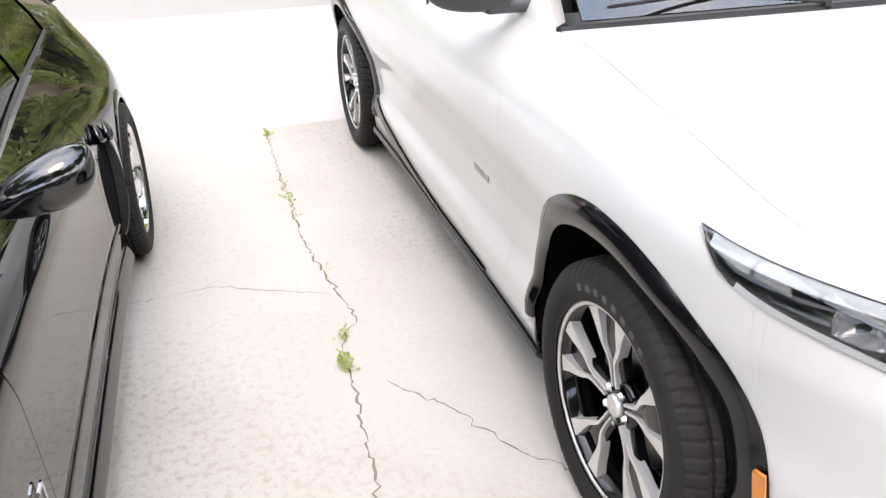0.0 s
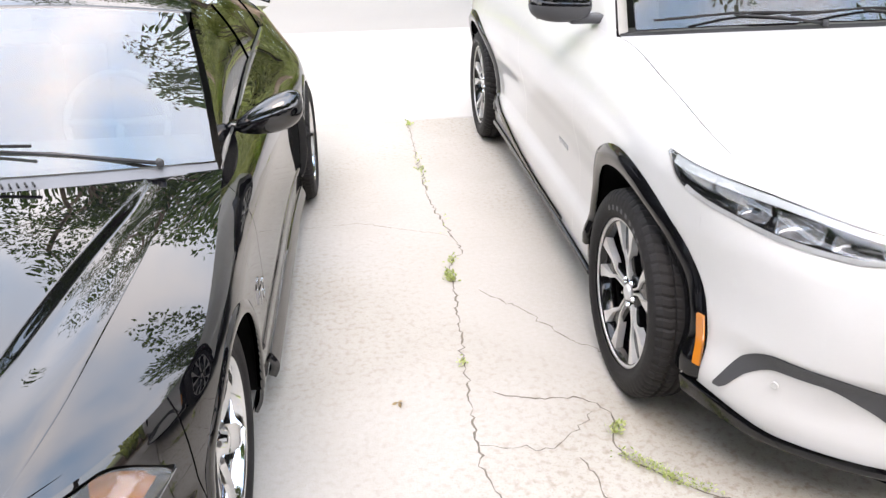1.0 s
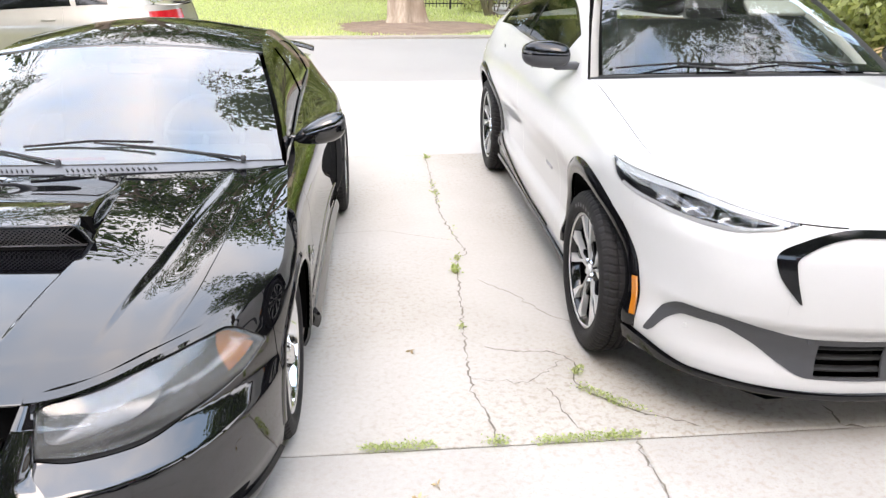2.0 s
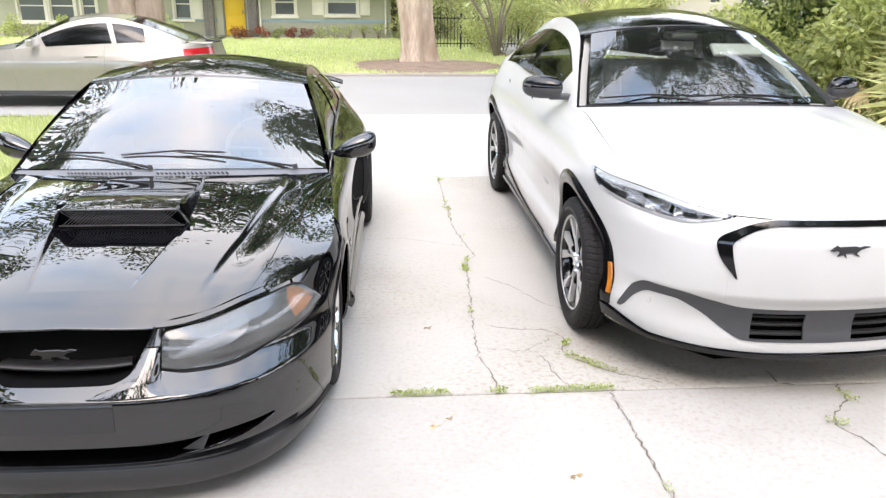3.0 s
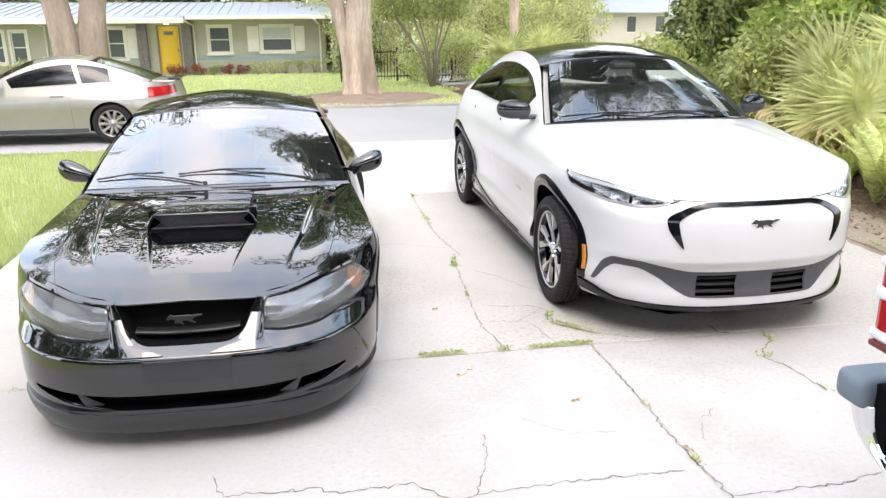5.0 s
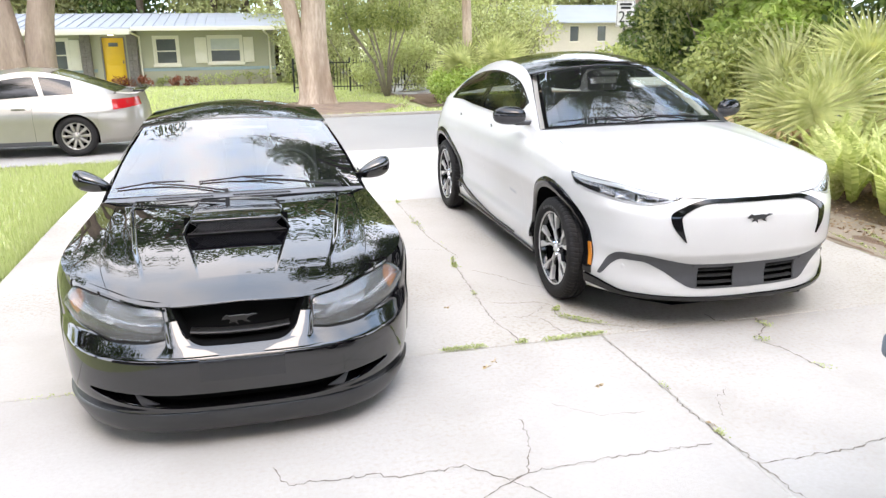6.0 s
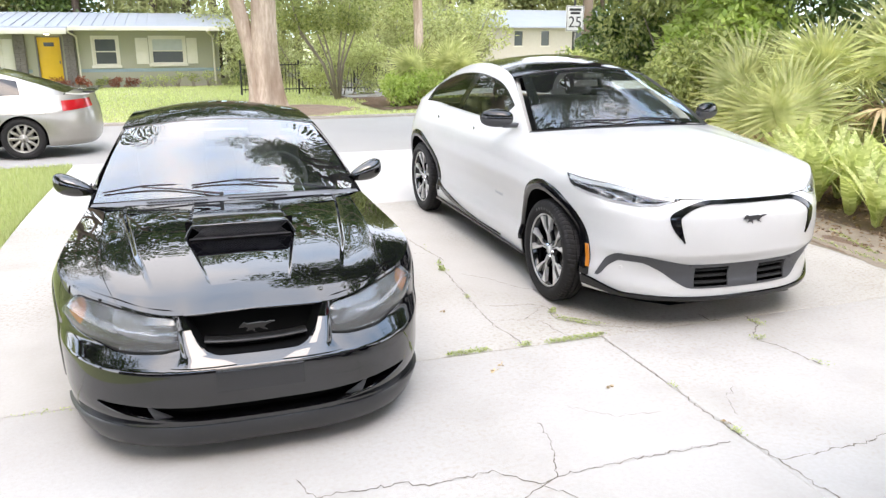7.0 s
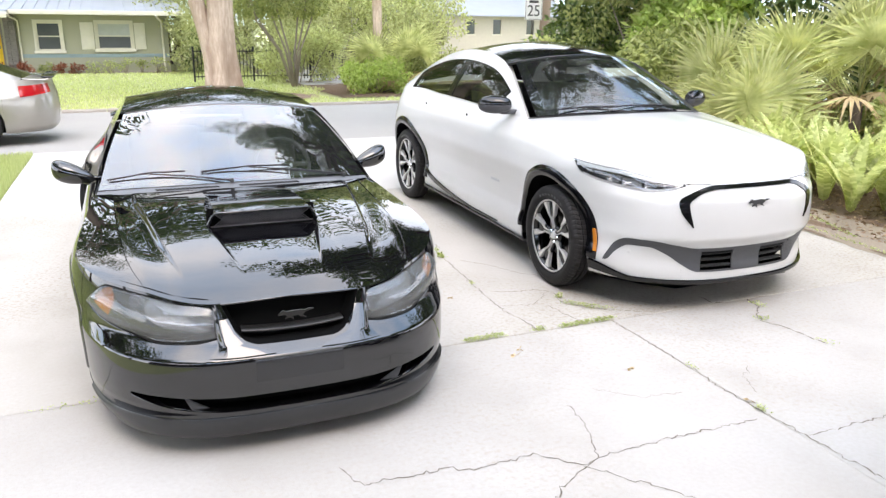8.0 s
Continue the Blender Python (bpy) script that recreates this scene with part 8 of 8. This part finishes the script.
# ---- silver coupe at the kerb ----
def silver_car(at):
    car = thing("silver_car", "silver two-door coupe parked on the street", "car", at)
    sh = Shell(0.915, -0.98, 0.2, 2.7, 3.86, 2.9, 2.7,
               pch((0.14, -0.16), (0.25, -0.03), (0.45, 0.0), (0.6, -0.03), (0.72, -0.12), (0.9, -0.2)),
               pch((0.14, -0.08), (0.22, -0.035), (0.35, -0.03), (0.5, -0.015), (0.62, 0.0), (0.70, -0.004), (0.78, -0.03), (0.88, -0.075), (1.0, -0.13)),
               pch((0.14, -0.15), (0.28, -0.03), (0.5, 0.0), (0.7, -0.02), (0.85, -0.06), (1.0, -0.10)),
               (0.6, 1.4, 4.3, 5.0), bumps=((0, 0.55, 0.4, 0.2, 0.015), (2.74, 0.6, 0.45, 0.2, 0.02)))
    yd = lambda y: float(sh.along(y))
    end = float(sh.s[-1])
    top = pch((0, 0.68), (0.5, 0.69), (yd(-0.4), 0.76), (yd(0.3), 0.86), (yd(0.8), 0.905), (yd(1.8), 0.94), (yd(2.8), 0.985), (yd(3.4), 1.0), (yd(3.7), 0.985), (end, 0.97))
    axles, rad, ax = (0.0, 2.74), 0.365, 0.33
    lo = lambda s: arch_top(s, sh, axles, rad, ax, 0.19)
    brk = [yd(c + k * rad) for c in axles for k in (-1, 1)]
    s_f, s_d = yd(0.72), yd(2.12)
    for name, a, b in (("front_body", 0.0, s_f), ("door", s_f, s_d), ("rear_body", s_d, end)):
        made = panel(Skin(), sh, a + (0.003 if a else 0), b - (0.003 if b < end else 0), lo, top, (), brk, mirror=name != "door")
        if name == "door":
            both(name, made, SILVER_PAINT, car)
        else:
            part(name, made, SILVER_PAINT, car)
    inner = Skin()
    panel(inner, sh, 0, end, lambda s: np.maximum(lo(s), 0.2), lambda s: top(s) - 0.02, (), brk, out=-0.02, lip=0)
    part("inner_shell", inner, UNDER, car)
    arch_well(car, sh, axles, 0.375, ax, 0.58)
    fl = Skin((0, 1, 5))
    fl.sheet(lambda u, v: np.stack([(2 * v - 1) * (sh.side(u, 0.3)[..., 0] - 0.15), u, 0.19 + 0 * u], -1), np.linspace(-0.85, 3.7, 20), np.linspace(0, 1, 3))
    part("underbody", fl, UNDER, car)
    yc = -0.3
    s_c = yd(yc)
    span = lambda u: sh.point(np.abs(2 * u - 1) * s_c, top(np.abs(2 * u - 1) * s_c)) * np.stack([np.sign(2 * u - 1 + 1e-12), 0 * u + 1, 0 * u + 1], -1)
    cowl = crv((-0.80, 0.75, 0.90), (0, 0.52, 0.95), (0.80, 0.75, 0.90))
    rail = lambda sg: (lambda v: sh.side(yc + (0.75 - yc) * v, top(sh.along(yc + (0.75 - yc) * v))) * np.array([sg, 1, 1]))
    hood = Skin()
    hood.sheet(coons(span, cowl, rail(-1), rail(1)), np.linspace(0, 1, 24), np.linspace(0, 1, 16), lip=0.01)
    part("hood", hood, SILVER_PAINT, car)
    rails = lambda sg: crv((sg * 0.80, 0.75, 0.905), (sg * 0.70, 1.15, 1.13), (sg * 0.62, 1.55, 1.30), (sg * 0.58, 2.0, 1.375), (sg * 0.58, 2.4, 1.345), (sg * 0.60, 2.9, 1.20), (sg * 0.68, 3.4, 1.02))
    belt = lambda t: sh.side(0.75 + 2.65 * t, top(sh.along(0.75 + 2.65 * t)))
    def side(u, v):
        q = belt(u**0.9) * (1 - v)[..., None] + rails(1)(u) * v[..., None]
        q[..., 0] += 0.02 * np.sin(np.pi * v) * np.sin(np.pi * u)
        return q
    fr = Skin()
    for a, b, c, d in ((0, 1, 0, 0.07), (0, 1, 0.80, 1), (0, 0.15, 0.07, 0.80), (0.53, 0.56, 0.07, 0.80), (0.74, 1, 0.07, 0.80)):
        fr.sheet(side, np.linspace(a, b, max(6, int(40 * (b - a)))), np.linspace(c, d, 6), mirror=True)
    part("roof_rail", fr, SILVER_PAINT, car)
    for sgn in (1, -1):
        for a, b in ((0.14, 0.54), (0.55, 0.75)):
            w = Skin()
            w.sheet(lambda u, v: (side(u, v) - np.array([0.006, 0, 0])) * np.array([sgn, 1, 1]), np.linspace(a, b, 12), np.linspace(0.06, 0.81, 6))
            part("side_window", w, GLOSS_BLACK, car, "dark side window")
    rf = crv((-0.62, 1.55, 1.30), (0, 1.42, 1.36), (0.62, 1.55, 1.30))
    bk = crv((-0.58, 2.4, 1.345), (0, 2.45, 1.385), (0.58, 2.4, 1.345))
    tl = crv((-0.68, 3.4, 1.02), (0, 3.48, 1.04), (0.68, 3.4, 1.02))
    ts = np.linspace(0, 1, 300)
    t1, t2 = (float(ts[np.argmin(np.abs(rails(1)(ts)[:, 1] - y))]) for y in (1.55, 2.4))
    cutr = lambda sg, a, b: (lambda v: rails(sg)(a + (b - a) * v))
    for name, f, m in (("windscreen", coons(cowl, rf, cutr(-1, 0, t1), cutr(1, 0, t1)), GLOSS_BLACK), ("roof", coons(rf, bk, cutr(-1, t1, t2), cutr(1, t1, t2)), SILVER_PAINT), ("rear_window", coons(bk, tl, cutr(-1, t2, 1), cutr(1, t2, 1)), GLOSS_BLACK)):
        k = Skin()
        k.sheet(f, np.linspace(0, 1, 16), np.linspace(0, 1, 12))
        part(name, k, m, car)
    dk = Skin()
    dk.sheet(lambda u, v: np.stack([(2 * u - 1) * (0.68 - 0.05 * v), 3.4 + 0.08 * (1 - (2 * u - 1) ** 2) + 0.36 * v, 1.02 + 0.02 * (1 - (2 * u - 1) ** 2) - 0.03 * v + 0.025 * v**4], -1), np.linspace(0, 1, 12), np.linspace(0, 1, 8), lip=0.02)
    part("trunk_lid", dk, SILVER_PAINT, car)
    part("lip_spoiler", boxes((-0.62, 0.62, 3.66, 3.84, 1.02, 1.045), bevel=0.01), GLOSS_BLACK, car)
    for sgn in (1, -1):
        k = Skin()
        s0 = yd(3.36)
        k.sheet(lambda u, v: sh.point(s0 + 0.62 * u, 0.745 + 0.05 * u + (0.165 - 0.03 * u) * v, 0.007) * np.array([sgn, 1, 1]), np.linspace(0, 1, 14), np.linspace(0, 1, 5), lip=0.01)
        part("tail_light", k, RED_LENS, car, "red wraparound tail light")
        part("door_mirror", boxes((0.86, 1.03, 1.0, 1.10, 0.95, 1.06), bevel=0.03, seg=3), SILVER_PAINT, car, "", Matrix.Diagonal((sgn, 1, 1, 1)))
        q = sh.side(np.array(1.92), np.array(0.80), 0.01)
        part("door_handle", boxes((-0.012, 0.016, -0.1, 0.1, -0.015, 0.015), bevel=0.008), SILVER_PAINT, car, "", Matrix.Translation((sgn * q[0], q[1], q[2])))
        sk = Skin()
        sk.sheet(lambda u, v: sh.side(0.40 + 1.95 * u, 0.19 + 0.07 * v, 0.012) * np.array([sgn, 1, 1]), np.linspace(0, 1, 16), np.linspace(0, 1, 3), lip=0.02)
        part("sill", sk, DARK_GREY, car)
    four_wheels(plain_spoke_wheel, plain_spoke_wheel_kit(0.33, 0.225, 0.215, SILVER_PAINT, 10, 0.018, 0.026, 0.02), car, 0.0, 2.74, 0.33, 0.90, 0.215, "silver ten-spoke wheel")
    return car


silver_car(pose(-7.51, 9.92, -0.172, 0, 0, -90))


# ---- grey pickup by the drive edge ----
def pickup(at):
    """Tail towards +y; the body runs back along -y."""
    t = thing("pickup_truck", "raised grey pickup with red tail light and chrome step bumper", "truck", at)
    w = 1.0
    up = Matrix.Translation((0, -0.060, 0.37))
    tuck = lambda z: 0.055 * np.clip((0.68 - z) / 0.28, 0, 1) ** 1.4
    bed = Skin((0, -1.2, 0.9))
    prof = crv((-w + 0.05, 0.40), (-w + 0.015, 0.48), (-w + 0.002, 0.60), (-w - 0.008, 0.82), (-w, 1.02), (-w + 0.03, 1.20), (-w + 0.07, 1.24))
    def side(u, v):
        p = prof(v)
        return np.stack([p[..., 0] + 0.045 * np.clip(1 + u / 0.09, 0, 1) ** 2, u - tuck(p[..., 1]), p[..., 1]], -1)
    bed.sheet(side, np.concatenate((np.linspace(-2.0, -0.12, 30), np.linspace(-0.10, 0.0, 10))), np.linspace(0, 1, 24), lip=0.03)
    for sgn in (1, -1):
        part("bed_side", bed, TRUCK_PAINT, t, "grey bed side", up @ Matrix.Diagonal((sgn, 1, 1, 1)))
        # raised dark band that stands for the horizon's reflection in the paint
        part("rub_strip", boxes((-w - 0.006, -w + 0.03, -1.9, -0.075, 0.535, 0.575), bevel=0.008, seg=2), PAD_AND_BAND, t, "dark band standing for a reflection on the bed side", up @ Matrix.Diagonal((sgn, 1, 1, 1)))
    part("tailgate", boxes((-w + 0.14, w - 0.14, -0.06, 0.0, 0.62, 1.22), bevel=0.015), TRUCK_PAINT, t, at=up)
    part("bed_floor", boxes((-w + 0.08, w - 0.08, -2.0, -0.05, 0.60, 0.66)), UNDER, t, at=up)
    for sgn in (1, -1):
        lamp = part("tail_light", boxes((-w - 0.010, -w + 0.16, -0.13, 0.024, 0.725, 1.16), bevel=0.022, seg=3), RED_LENS, t, "red tail light with clear bands", up @ Matrix.Diagonal((sgn, 1, 1, 1)))
        for a, b in ((0.742, 0.770), (0.845, 0.878), (0.927, 0.952)):
            part("clear_band", boxes((-w - 0.014, -w + 0.15, -0.12, 0.028, a, b), bevel=0.010, seg=2), LAMP_WHITE, lamp)
        part("lamp_foot", boxes((-w - 0.013, -w + 0.15, -0.12, 0.026, 0.720, 0.736), bevel=0.006), DARK_RED, lamp)
    bp = Skin((0, -0.2, 0.5))
    plan = crv((-w + 0.030, -0.035), (-w + 0.020, 0.0), (-w + 0.030, 0.040), (-w + 0.075, 0.072), (-w + 0.20, 0.085), (0, 0.10))
    def bump(u, v):
        p = plan(1 - np.abs(u))
        z = 0.535 - 0.135 * v
        return np.stack([-np.sign(u) * p[..., 0] * (1 - 0.010 * v), p[..., 1] - 0.022 * v - 0.10 * v ** 4, z], -1)
    us = np.concatenate((np.linspace(-1, -0.2, 40), np.linspace(-0.15, 0.15, 6), np.linspace(0.2, 1, 40)))
    bp.sheet(bump, us, np.linspace(0, 1, 12), lip=0.03)
    bb = part("bumper", bp, CHROME, t, "chrome step bumper", at=Matrix.Translation((0, 0, 0.37)))
    part("step_pad", boxes((-w + 0.006, w - 0.006, -0.028, 0.088, 0.520, 0.610), bevel=0.034, seg=4), PAD_AND_BAND, bb, "blue-grey rubber step pad")
    part("bumper_back", boxes((-w + 0.045, w - 0.045, -0.085, -0.020, 0.42, 0.60), bevel=0.006), UNDER, bb)
    part("frame", boxes((-0.5, 0.5, -5.4, 0.0, 0.38, 0.52)), UNDER, t, at=up)
    cab = Skin((0, -3.2, 1.2))
    ring = crv((-w, 0.5), (-w - 0.01, 0.85), (-w, 1.15), (-w + 0.12, 1.55), (-w + 0.22, 1.80), (-0.3, 1.86), (0, 1.87))
    cab.sheet(lambda u, v: np.stack([ring(v)[..., 0], u, ring(v)[..., 1] - 0.5 * np.clip((-u - 3.7) / 0.6, 0, 1) * np.clip((ring(v)[..., 1] - 1.15) / 0.7, 0, 1)], -1), np.linspace(-4.3, -2.05, 24), np.linspace(0, 1, 26), mirror=True, lip=0.02)
    part("cab", cab, TRUCK_PAINT, t, at=up)
    part("cab_back", boxes((-w + 0.1, w - 0.1, -2.08, -2.04, 0.6, 1.72), bevel=0.02), TRUCK_PAINT, t, at=up)
    part("rear_glass", boxes((-0.62, 0.62, -2.036, -2.03, 1.30, 1.66), bevel=0.002), GLOSS_BLACK, t, at=up)
    for sgn in (1, -1):
        part("side_window", boxes((-w + 0.02, -w + 0.10, -3.6, -2.35, 1.22, 1.62), bevel=0.03), GLOSS_BLACK, t, "", up @ Matrix.Diagonal((sgn, 1, 1, 1)))
    nose = Skin((0, -4.9, 0.8))
    nring = crv((-w, 0.5), (-w - 0.01, 0.85), (-w + 0.05, 1.12), (-w + 0.2, 1.2), (0, 1.24))
    nose.sheet(lambda u, v: np.stack([nring(v)[..., 0] * (1 - 0.10 * np.clip((-u - 5.0) / 0.5, 0, 1) ** 2), u, nring(v)[..., 1] - 0.08 * np.clip((-u - 4.3) / 1.2, 0, 1) ** 2], -1), np.linspace(-5.5, -4.3, 16), np.linspace(0, 1, 20), mirror=True, lip=0.02)
    part("nose", nose, TRUCK_PAINT, t, at=up)
    part("front_panel", boxes((-w + 0.08, w - 0.08, -5.55, -5.45, 0.5, 1.12), bevel=0.04, seg=3), SATIN_BLACK, t, at=up)
    kit = plain_spoke_wheel_kit(0.50, 0.255, 0.28, SILVER_PAINT, 6, 0.03, 0.04, 0.03)
    for y in (-1.05, -4.65):
        for sgn in (1, -1):
            m = Matrix.Translation((sgn * (0.955 - 0.14), y, 0.50))
            plain_spoke_wheel(kit, t, m @ Matrix.Rotation(math.pi, 4, "Z") if sgn < 0 else m, "silver six-spoke wheel")
    return t


pickup(pose(0.784, -3.19, 0))
